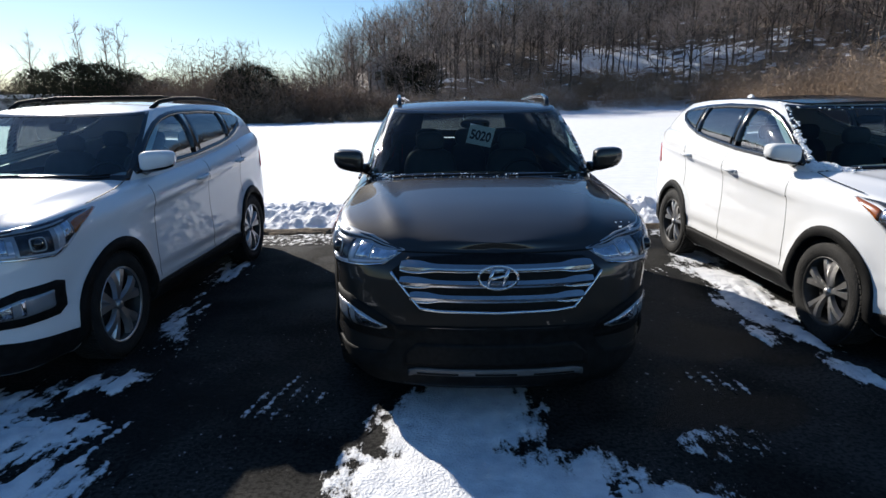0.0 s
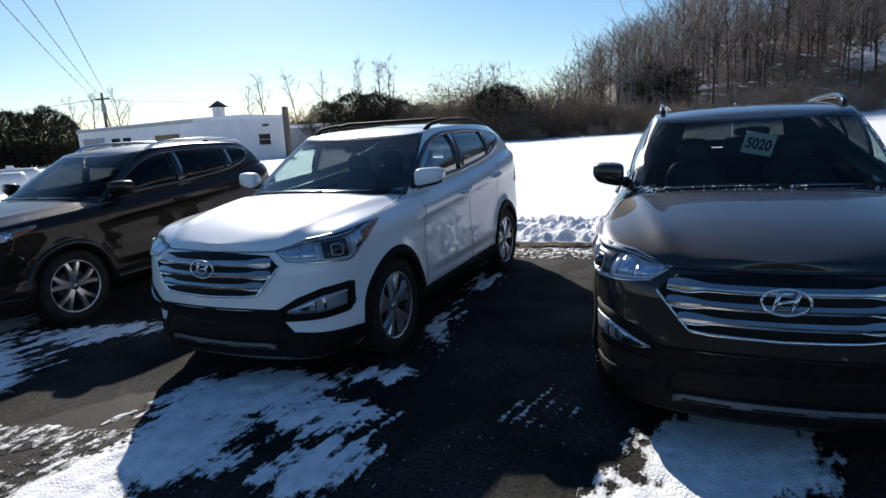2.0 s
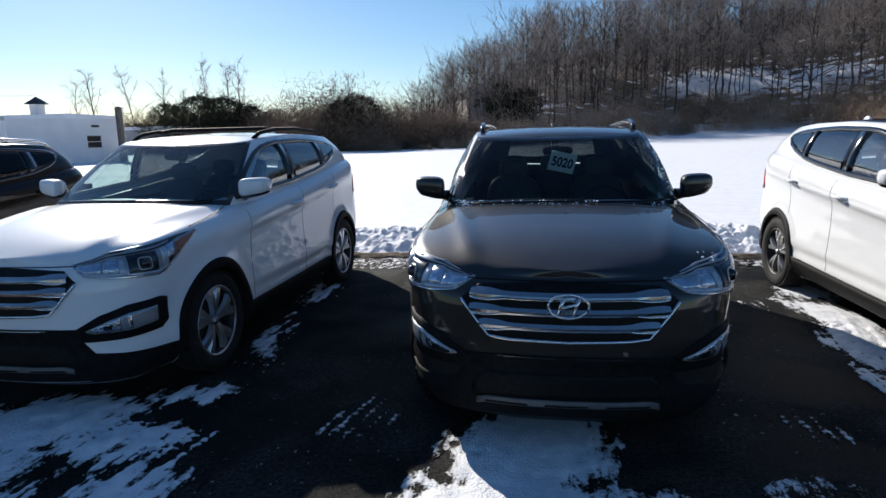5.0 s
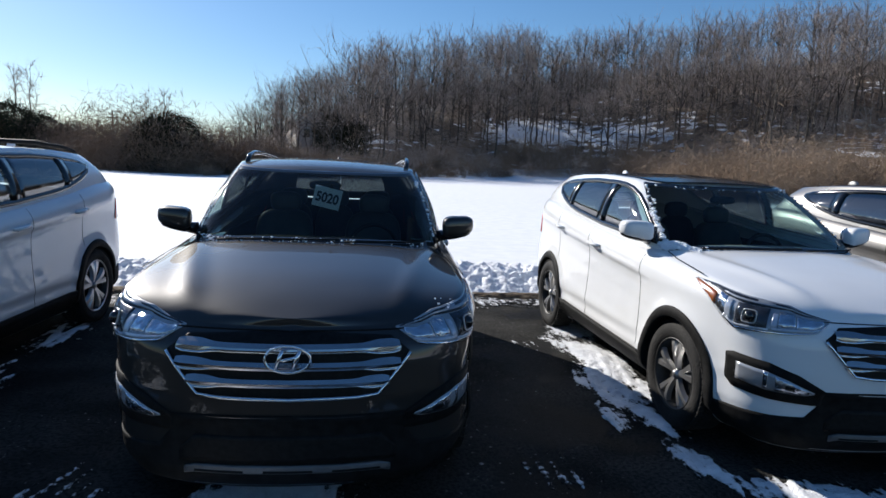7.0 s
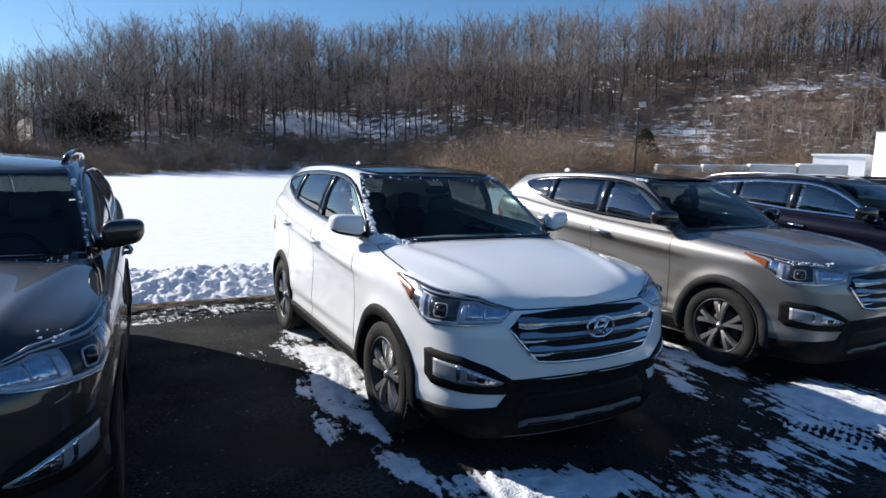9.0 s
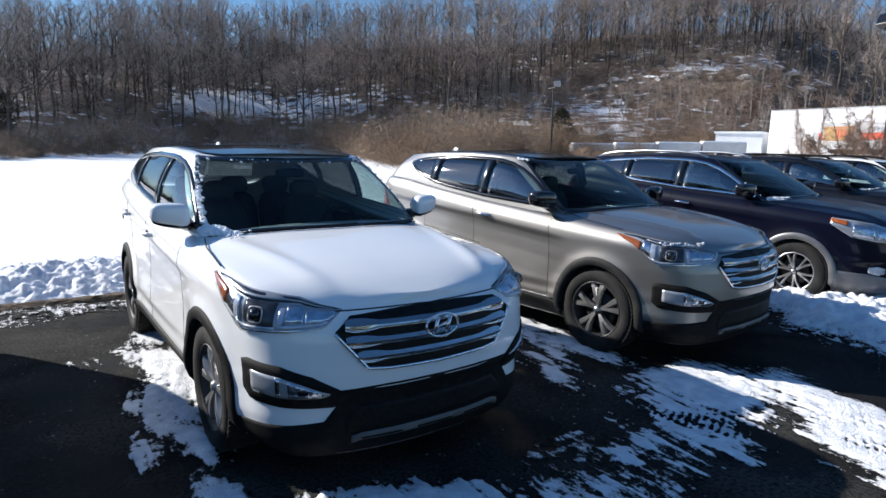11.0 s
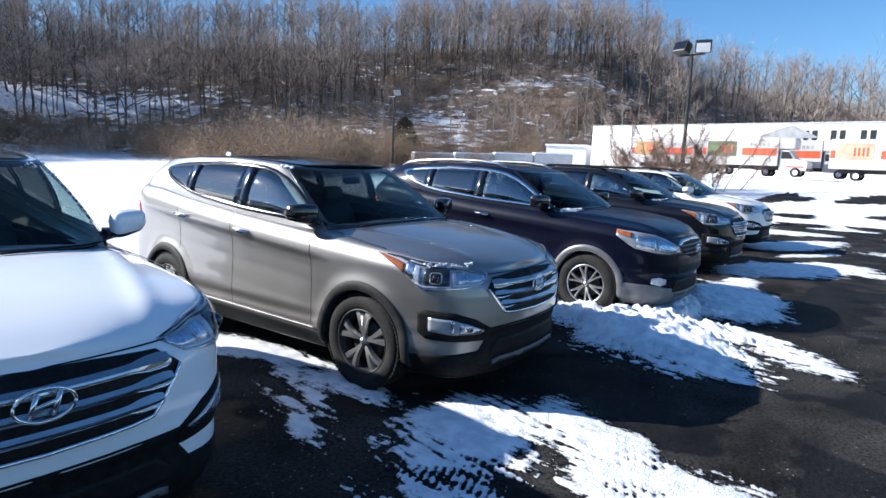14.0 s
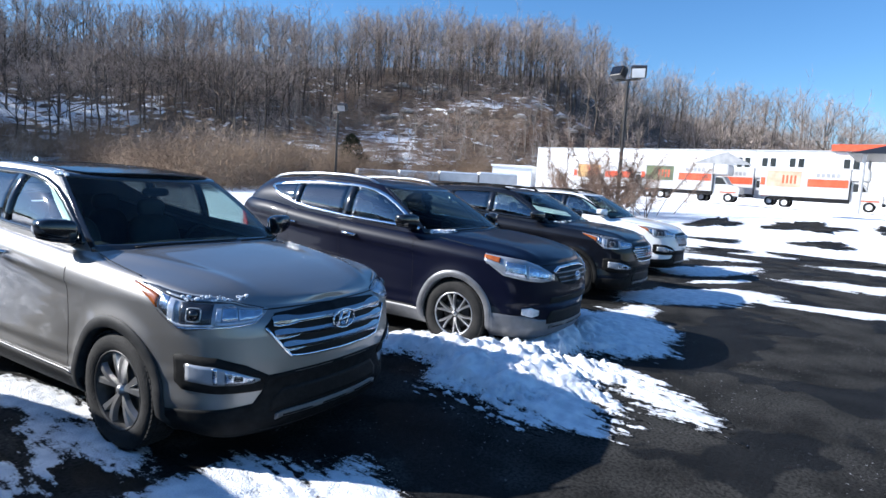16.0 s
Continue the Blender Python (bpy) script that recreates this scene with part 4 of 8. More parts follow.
def build_understory():
    """Thin brown growth between the trunks on the slope."""
    rng = np.random.default_rng(29)
    n = 3000
    a = rng.uniform(-14, 92, n)
    d0 = np.interp(a, AZ_D, D_HILL) + 2
    d = d0 + (crest(a) - d0) * rng.random(n)
    keep = clearing(a, d) < 0.15
    a, d = a[keep], d[keep]
    x, y = CX + d * np.sin(np.radians(a)), CY + d * np.cos(np.radians(a))
    high = rng.uniform(2.0, 6.5, len(a)) * np.interp(a, [-14, -4], [0.5, 1.0]) * np.where((a > 40) & (a < 68) & (d < 130), 0.55, 1.0)
    v = bushes(x, y, high * rng.uniform(0.3, 0.55, len(a)), high, 75, rng, 0.05)
    tagged(mesh_ob("understory", v, tri_faces(len(v) // 3), M["twig"], smooth=False), "thin brown undergrowth between the trunks on the slope", "brush", kind="stuff")


build_understory()


def build_slope_shrubs():
    """Low reddish shrubs over the open rocky slope."""
    rng = np.random.default_rng(31)
    n = 620
    a, d = rng.uniform(39, 70, n), rng.uniform(84, 132, n)
    keep = clearing(a, d) < 0.3
    a, d = a[keep], d[keep]
    x, y = CX + d * np.sin(np.radians(a)), CY + d * np.cos(np.radians(a))
    high = rng.uniform(1.2, 3.4, len(a))
    v = bushes(x, y, high * rng.uniform(0.5, 0.9, len(a)), high, 130, rng, 0.04)
    tagged(mesh_ob("slope_shrubs", v, tri_faces(len(v) // 3), M["slope_brush"], smooth=False), "low reddish-brown bare shrubs on the rocky slope", "brush", kind="stuff")


build_slope_shrubs()


def make_rock(x, y, size, seed):
    """A weathered ledge of rock, broken into flat faces."""
    rng = np.random.default_rng(seed)
    rock = thing("rock", "grey weathered ledge of rock capped with snow on the slope", "rock", pose(x, y, put(x, y, 0.0), 0, 0, rng.uniform(-30, 30) - 50), group="rocks on the slope")
    v, f = [], []
    n, m = 11, 6
    for i in range(m + 1):
        b = -0.4 + 1.97 * i / m
        for k in range(n):
            t = 2 * math.pi * k / n
            j = 1 + 0.28 * (value_noise(np.array(k * 1.7 + seed), np.array(i * 1.3), seed) - 0.5) * 2
            v.append((size * j * math.cos(b) * math.cos(t), 0.55 * size * j * math.cos(b) * math.sin(t), 0.42 * size * math.sin(b) * (0.8 + 0.4 * float(j - 0.7))))
    f = [(i * n + k, i * n + (k + 1) % n, (i + 1) * n + (k + 1) % n, (i + 1) * n + k) for i in range(m) for k in range(n)]
    mesh_ob("ledge", [tuple(float(c) for c in p) for p in v], f, M["rock"], rock, smooth=False)
    top = [(p[0] * 0.8, p[1] * 0.8, p[2] + 0.06 * size) for p in v[4 * n:]]
    mesh_ob("snow_cap", top, [(i * n + k, i * n + (k + 1) % n, (i + 1) * n + (k + 1) % n, (i + 1) * n + k) for i in range(m - 4) for k in range(n)], M["snow"], rock)


rock_rng = np.random.default_rng(41)
for k in range(30):
    a = (50.5 + rock_rng.normal(0, 1.6)) if k < 12 else rock_rng.uniform(39, 66)
    d = rock_rng.uniform(132, 141) if k < 12 else float(np.interp(a, [39, 48, 66], [112, 121, 131])) + rock_rng.normal(0, 3)
    make_rock(CX + d * math.sin(radians(a)), CY + d * math.cos(radians(a)), rock_rng.uniform(0.7, 2.0), 900 + k)


def build_thicket():
    """Tall dense brown thicket along the edge of the snow field."""
    rng = tree_rng
    n = 1050
    a = rng.uniform(-66, -4, n)
    d = np.interp(a, [-66, -36, -30, -17, -6], [92, 90, 78, 60, 63]) + 12 * rng.random(n)
    x, y = d * np.sin(np.radians(a)), d * np.cos(np.radians(a))
    high = np.interp(a, [-66, -40, -34, -30, -22, -16, -10, -6], [3.6, 4.0, 5.6, 7.4, 7.2, 6.2, 5.2, 3.6]) * (0.5 + 0.85 * fractal(x, y, 7.0, 3, 195)) * rng.uniform(0.75, 1.1, n)
    v = bushes(x, y, high * rng.uniform(0.4, 0.7, n), high, 240, rng, 0.05)
    tagged(mesh_ob("thicket", v, tri_faces(len(v) // 3), M["thicket"], smooth=False), "tall dense brown thicket bordering the snow field", "thicket", kind="stuff")


build_thicket()


def pine(height, width, seed, n=7500):
    """Needles of a bushy evergreen: short sprays over a lumpy, rounded crown."""
    rng = np.random.default_rng(seed)
    t = rng.random(n)
    a = rng.random(n) * 6.283
    lump = 0.62 + 0.55 * value_noise(a * 1.6 + seed, t * 4, seed) * (0.6 + 0.7 * value_noise(a * 4.0, t * 10 + seed, seed + 3))
    prof = np.sqrt(np.clip(1 - ((t - 0.38) / 0.62) ** 2, 0, 1))
    r = width * prof * lump * rng.random(n) ** 0.4
    z = height * (0.03 + 0.97 * t) * (0.88 + 0.2 * value_noise(a * 1.3 + 5, r / width * 2, seed + 7))
    p = np.stack([r * np.cos(a), r * np.sin(a), z], -1)
    d = (np.stack([np.cos(a), np.sin(a), np.full(n, 0.5)], -1) * 0.7 + rng.normal(0, 0.6, (n, 3))) * rng.uniform(0.25, 0.6, n)[:, None] * height / 9
    return slivers(p, p + d, rng.uniform(0.06, 0.12, n) * height / 7)


def make_pine(x, y, height, width, seed, name="pine_tree", label="dark green pine standing among bare trees"):
    tree = thing(name, label, "tree", pose(x, y, put(x, y)), group="evergreens")
    v = pine(height, width, seed)
    part("trunk", tube([(0, 0, 0), (0, 0, height * 0.9)], [0.02 * height, 0.005 * height], 6), M["bark"], tree)
    mesh_ob("crown", v, tri_faces(len(v) // 3), M["needles"], tree, smooth=False)


def from_eye(az, d, x0=0.0, y0=0.0):
    return x0 + d * math.sin(radians(az)), y0 + d * math.cos(radians(az))


for k, (az, d, h, w) in enumerate([(-58.3, 75, 5.6, 2.7), (-56.9, 77, 6.1, 2.8), (-55.4, 76, 5.8, 2.6), (-53.9, 78, 5.7, 2.7), (-52.6, 77, 6.0, 2.7), (-51.4, 80, 5.2, 2.3),
                                   (-30.6, 74, 5.4, 3.8), (-28.4, 72, 6.2, 4.4), (-26.3, 73, 6.0, 4.2), (-24.2, 76, 5.4, 3.4), (-22.2, 78, 4.8, 3.2), (-16.2, 62, 5.0, 2.8), (-14.6, 64, 5.6, 3.4),
                                   (-1.8, 94, 6.6, 3.2), (0.4, 96, 5.4, 2.6), (46.2, 88, 5.0, 1.9)]):
    make_pine(*from_eye(az, d), h, w, 500 + k)


def build_lone_trees():
    """Thin bare trees against the sky beyond the white building."""
    for k, (az, d, h) in enumerate([(-37.5, 88, 12.5), (-36.0, 86, 14.0), (-33.2, 90, 15.0), (-31.0, 92, 14.5), (-27.6, 90, 16.5), (-26.0, 88, 16.0), (-25.0, 90, 17.0), (-29.8, 94, 12),
                                    (-61.5, 82, 12), (-58.8, 84, 11), (-60.2, 79, 10.5), (-62.6, 77, 11), (-57.2, 86, 11.5), (-63.6, 83, 9.5), (-50.6, 88, 11), (-49.5, 95, 12.5), (-47.6, 93, 13), (-20.0, 130, 9), (-64, 80, 12), (-68, 80, 13), (-16.8, 66, 10.5), (-15.6, 70, 12), (-22.5, 120, 8)]):
        tree = thing("slender_tree", "slender leafless tree standing against the pale sky", "tree", group="slender trees")
        v, f, t = bare_tree(h * 0.78, 700 + k, limbs=10, stem=0.010, wide=0.85 if az < -40 else 0.66, first=0.22, sprays=5, twigs=6, twig_w=1.5)
        mesh_ob("trunk", v, f, M["bark"], tree, smooth=False)
        mesh_ob("crown", t, tri_faces(len(t) // 3), M["twig"], tree, smooth=False)
        x, y = from_eye(az, d)
        tree.matrix_basis = pose(x, y, put(x, y), 0, 0, 40 * k)


build_lone_trees()

# ---- parked sport utility vehicles ----
def spline(pts, n):
    """n points evenly along a Catmull-Rom curve through pts."""
    p = np.array(pts, float)
    q = np.vstack([2 * p[0] - p[1], p, 2 * p[-1] - p[-2]])
    out = []
    for i in range(len(p) - 1):
        a, b, c, d = q[i : i + 4]
        t = np.linspace(0, 1, 24, endpoint=False)[:, None]
        out.append(0.5 * (2 * b + (c - a) * t + (2 * a - 5 * b + 4 * c - d) * t**2 + (3 * b - a - 3 * c + d) * t**3))
    out = np.vstack(out + [p[-1:]])
    s = np.concatenate([[0], np.cumsum(np.linalg.norm(np.diff(out, axis=0), axis=1))])
    u = np.linspace(0, s[-1], n)
    return np.stack([np.interp(u, s, out[:, k]) for k in range(p.shape[1])], -1), u


PLAN, PLAN_S = spline([(0, -0.075), (0.25, -0.062), (0.5, -0.012), (0.72, 0.09), (0.855, 0.26), (0.912, 0.52), (0.932, 0.88), (0.94, 1.5), (0.943, 2.3), (0.937, 3.2), (0.92, 3.7), (0.87, 4.2), (0.74, 4.48), (0.45, 4.6), (0, 4.64)], 500)
PLAN[0, 0] = PLAN[-1, 0] = 0
PLAN_N = np.gradient(PLAN, axis=0)
PLAN_N = np.stack([PLAN_N[:, 1], -PLAN_N[:, 0]], -1)
PLAN_N /= np.linalg.norm(PLAN_N, axis=1)[:, None]
HALF = int(np.argmax(PLAN[:, 0]))
HUB_Y, HUB_Z, WB = 0.90, 0.370, 2.70


def sx(x):
    """Way round the plan from the nose to the half width x, on the front."""
    return float(np.interp(x, PLAN[:HALF, 0], PLAN_S[:HALF]))


def sy(y):
    """Way round the plan to the length y, on the side."""
    return float(np.interp(y, PLAN[:, 1], PLAN_S))


S_END = float(PLAN_S[-1])
HOOD_C = ([-0.08, 0.0, 0.08, 0.2, 0.45, 0.8, 1.1, 1.5, 5], [0.94, 0.965, 0.995, 1.04, 1.097, 1.147, 1.185, 1.2, 1.2])
EDGE_Z = ([-0.08, 0.03, 0.1, 0.3, 0.6, 0.9, 1.3, 1.8, 2.4, 3.2, 3.8, 4.3, 4.6], [0.94, 0.95, 0.972, 1.028, 1.065, 1.085, 1.115, 1.15, 1.195, 1.275, 1.345, 1.36, 1.25])


def eased(table, reach):
    """The same table as a smooth curve: each point averaged over its reach."""
    x = np.arange(table[0][0] - 0.2, min(table[0][-1], 5.0) + 0.2, 0.01)
    k = np.hanning(int(reach / 0.01) | 1)
    y = np.interp(x, *table)
    pad = len(k) // 2
    y = np.convolve(np.concatenate([np.full(pad, y[0]), y, np.full(pad, y[-1])]), k / k.sum(), "valid")
    return x, y


HOOD_C, EDGE_Z = eased(HOOD_C, 0.42), eased(EDGE_Z, 0.36)


def hood_z(x, y):
    e, c = np.interp(y, *EDGE_Z), np.interp(y, *HOOD_C)
    xe = np.maximum(np.interp(y, PLAN[:HALF, 1], PLAN[:HALF, 0]), 0.05)
    q = np.clip(np.abs(x) / xe, 0, 1)
    ridge = 0.014 * np.exp(-(((np.abs(x) - (0.46 + 0.22 * np.clip(y, 0, 1.2))) / 0.06) ** 2)) * np.clip((y - 0.05) * 4, 0, 1) * np.clip((1.4 - y) * 4, 0, 1)
    return e + (np.maximum(c, e) - e) * (1 - q**3) + ridge


def smooth01(t):
    t = np.clip(t, 0, 1)
    return t * t * (3 - 2 * t)


def tub(s, z, off=0.0):
    """A point of the lower body: s round the plan (negative: other side), z its height."""
    s, z = np.asarray(s, float), np.asarray(z, float)
    sg, a = np.where(s < 0, -1.0, 1.0), np.abs(s)
    x, y = np.interp(a, PLAN_S, PLAN[:, 0]), np.interp(a, PLAN_S, PLAN[:, 1])
    nx, ny = np.interp(a, PLAN_S, PLAN_N[:, 0]), np.interp(a, PLAN_S, PLAN_N[:, 1])
    f = smooth01((1.25 - a) / 0.6)
    rear = smooth01((a - (S_END - 1.3)) / 0.6)
    fi = np.interp(z, [0.16, 0.22, 0.30, 0.36, 0.48, 0.53, 0.57, 0.66, 0.80, 0.92, 1.1], [0.16, 0.07, 0.03, 0.035, 0.035, 0.03, 0.0, 0.0, 0.012, 0.035, 0.06])
    si = np.interp(z, [0.16, 0.24, 0.32, 0.42, 0.52, 0.62, 0.78, 0.90, 0.96, 1.02, 1.15, 1.3], [0.20, 0.10, 0.035, 0.018, 0.03, 0.03, 0.012, 0.004, 0.0, 0.004, 0.018, 0.03])
    dz = z - (0.965 + 0.075 * (y - 1.45))
    door = np.interp(dz, [-0.50, -0.40, -0.22, -0.09, -0.03, 0.0, 0.02, 0.12, 0.25, 0.36], [0.010, 0.020, 0.030, 0.028, 0.020, 0.0, 0.0, 0.010, 0.024, 0.036])
    si = si + (door - si) * smooth01((z - 0.46) / 0.08) * smooth01((y - 1.15) / 0.45) * (1 - smooth01((y - 3.9) / 0.5))
    inset = f * fi + (1 - f) * (si * (1 - rear) + rear * (fi * 0.8))
    d = hood_z(x, y) - z
    inset = inset + (0.055 + 0.02 * f) * np.clip(1 - d / 0.11, 0, 1) ** 2
    for hub in (HUB_Y, HUB_Y + WB):
        r = np.hypot(y - hub, z - HUB_Z)
        inset = inset - 0.022 * np.exp(-(((r - 0.43) / 0.07) ** 2)) * (1 - f) * (a < S_END - 0.6)
    return np.stack([sg * (x - nx * (inset - off)), y - ny * (inset - off), z], -1)


GH_BASE = np.array([(0, 1.10), (0.3, 1.12), (0.58, 1.19), (0.755, 1.32), (0.828, 1.51), (0.855, 1.8), (0.868, 2.4), (0.868, 3.2), (0.835, 3.8), (0.77, 4.2), (0.6, 4.42), (0.3, 4.5), (0, 4.52)])
GH_TOP = np.array([(0, 1.93), (0.3, 1.945), (0.54, 2.0), (0.642, 2.11), (0.672, 2.3), (0.684, 2.5), (0.69, 2.9), (0.688, 3.3), (0.66, 3.75), (0.605, 4.0), (0.5, 4.10), (0.25, 4.16), (0, 4.17)])
P_IDX = np.linspace(0, 12, 240)


def resample(g):
    """A smooth curve that passes point k at parameter k."""
    q = np.vstack([2 * g[0] - g[1], g, 2 * g[-1] - g[-2]])
    out = []
    for u in P_IDX:
        i = min(int(u), 11)
        t = u - i
        a, b, c, d = q[i : i + 4]
        out.append(0.5 * (2 * b + (c - a) * t + (2 * a - 5 * b + 4 * c - d) * t**2 + (3 * b - a - 3 * c + d) * t**3))
    return np.array(out)


GH_B, GH_T = resample(GH_BASE), resample(GH_TOP)
ROOF_Z = ([1.9, 2.3, 2.8, 3.4, 3.9, 4.2], [1.605, 1.65, 1.672, 1.662, 1.63, 1.60])
ROOF_Z = eased(ROOF_Z, 0.3)


def cabin(p, v, off=0.0):
    """A point of the upper body: p round the cabin, v from belt to roof edge."""
    p, v = np.asarray(p, float), np.asarray(v, float)
    sg, a = np.where(p < 0, -1.0, 1.0), np.abs(p)
    b = np.stack([np.interp(a, P_IDX, GH_B[:, k]) for k in (0, 1)], -1)
    t = np.stack([np.interp(a, P_IDX, GH_T[:, k]) for k in (0, 1)], -1)
    side = smooth01((a - 3.2) / 1.5) * smooth01((10 - a) / 1.5)
    zb = hood_z(b[..., 0], b[..., 1]) - 0.012
    zt = np.interp(t[..., 1], *ROOF_Z)
    xy = b + (t - b) * v[..., None]
    bulge = np.sin(np.pi * v) * (0.03 + 0.02 * side) * 0.8
    tang = np.stack([np.gradient(GH_B[:, 0] + GH_T[:, 0]), np.gradient(GH_B[:, 1] + GH_T[:, 1])], -1)
    nrm = np.stack([tang[:, 1], -tang[:, 0]], -1)
    nrm /= np.linalg.norm(nrm, axis=1)[:, None]
    n = np.stack([np.interp(a, P_IDX, nrm[:, k]) for k in (0, 1)], -1)
    xy = xy + n * (bulge + off * 0.9)[..., None] if np.ndim(bulge) else xy + n * (bulge + off * 0.9)
    return np.stack([sg * xy[..., 0], xy[..., 1], zb + (zt - zb) * v + off * 0.4], -1)


def cabin_side(y, z, off=0.0, sign=1):
    """A point of the side glass area by length and height."""
    y, z = np.asarray(y, float), np.asarray(z, float)
    v = np.full(y.shape, 0.5)
    for _ in range(12):
        yy = GH_B[:, 1][:, None] + (GH_T[:, 1] - GH_B[:, 1])[:, None] * v.ravel()[None]
        p = np.array([np.interp(t, yy[60:200, k], P_IDX[60:200]) for k, t in enumerate(y.ravel())]).reshape(y.shape)
        bx, by = np.interp(p, P_IDX, GH_B[:, 0]), np.interp(p, P_IDX, GH_B[:, 1])
        zb, zt = hood_z(bx, by) - 0.012, np.interp(np.interp(p, P_IDX, GH_T[:, 1]), *ROOF_Z)
        v = np.clip((z - zb) / (zt - zb), -0.1, 1.1)
    return cabin(p * sign, v, off)


def roof_z(x, y):
    xe = np.interp(y, GH_T[20:220, 1], GH_T[20:220, 0])
    return np.interp(y, *ROOF_Z) + 0.032 * (1 - np.clip(np.abs(x) / 0.69, 0, 1) ** 2.2) - 0.006


def grid_faces(n, m, o=0, flip=False):
    f = [(o + i * m + j, o + (i + 1) * m + j, o + (i + 1) * m + j + 1, o + i * m + j + 1) for i in range(n - 1) for j in range(m - 1)]
    return [q[::-1] for q in f] if flip else f


def curve_at(pts, u):
    p = np.array(pts, float)
    return np.interp(u, p[:, 0], p[:, 1])


def strip_data(surface, low, up, off, thick=0.012, n=26, m=6):
    """A plate laid on a surface between two curves, with its edges turned in."""
    u0, u1 = max(low[0][0], up[0][0]), min(low[-1][0], up[-1][0])
    knots = sorted({k[0] for k in list(low) + list(up) if u0 <= k[0] <= u1} | set(np.linspace(u0, u1, n)))
    u = np.array(knots)
    lo, hi = curve_at(low, u), curve_at(up, u)
    t = np.linspace(0, 1, m)
    U = np.repeat(u[:, None], m, 1)
    V = lo[:, None] + (hi - lo)[:, None] * t
    top = surface(U, V, off)
    dn = surface(U, V, off - thick)
    N, K = len(u), m
    verts = np.vstack([top.reshape(-1, 3), dn.reshape(-1, 3)])
    faces = grid_faces(N, K)
    o = N * K
    ring = [i * K for i in range(N)] + [(N - 1) * K + j for j in range(1, K)] + [i * K + K - 1 for i in range(N - 2, -1, -1)] + [j for j in range(K - 2, 0, -1)]
    for a, b in zip(ring, ring[1:] + ring[:1]):
        faces.append((a, a + o, b + o, b))
    return verts, faces


def lathe(profile, n=40):
    """Rings round the x axis from (x, radius) pairs."""
    verts = [(x, r * math.cos(2 * math.pi * k / n), r * math.sin(2 * math.pi * k / n)) for x, r in profile for k in range(n)]
    faces = [(i * n + k, i * n + (k + 1) % n, (i + 1) * n + (k + 1) % n, (i + 1) * n + k) for i in range(len(profile) - 1) for k in range(n)]
    return verts, faces


def blob(c, size, power=3.0, n=16, m=10):
    """A rounded box (superellipsoid)."""
    def sp(t):
        return math.copysign(abs(t) ** (2 / power), t)

    verts, faces = [], []
    for i in range(m + 1):
        a = -math.pi / 2 + math.pi * i / m
        for k in range(n):
            b = 2 * math.pi * k / n
            verts.append((c[0] + size[0] * sp(math.cos(a)) * sp(math.cos(b)), c[1] + size[1] * sp(math.cos(a)) * sp(math.sin(b)), c[2] + size[2] * sp(math.sin(a))))
    for i in range(m):
        for k in range(n):
            faces.append((i * n + k, i * n + (k + 1) % n, (i + 1) * n + (k + 1) % n, (i + 1) * n + k))
    return verts, faces


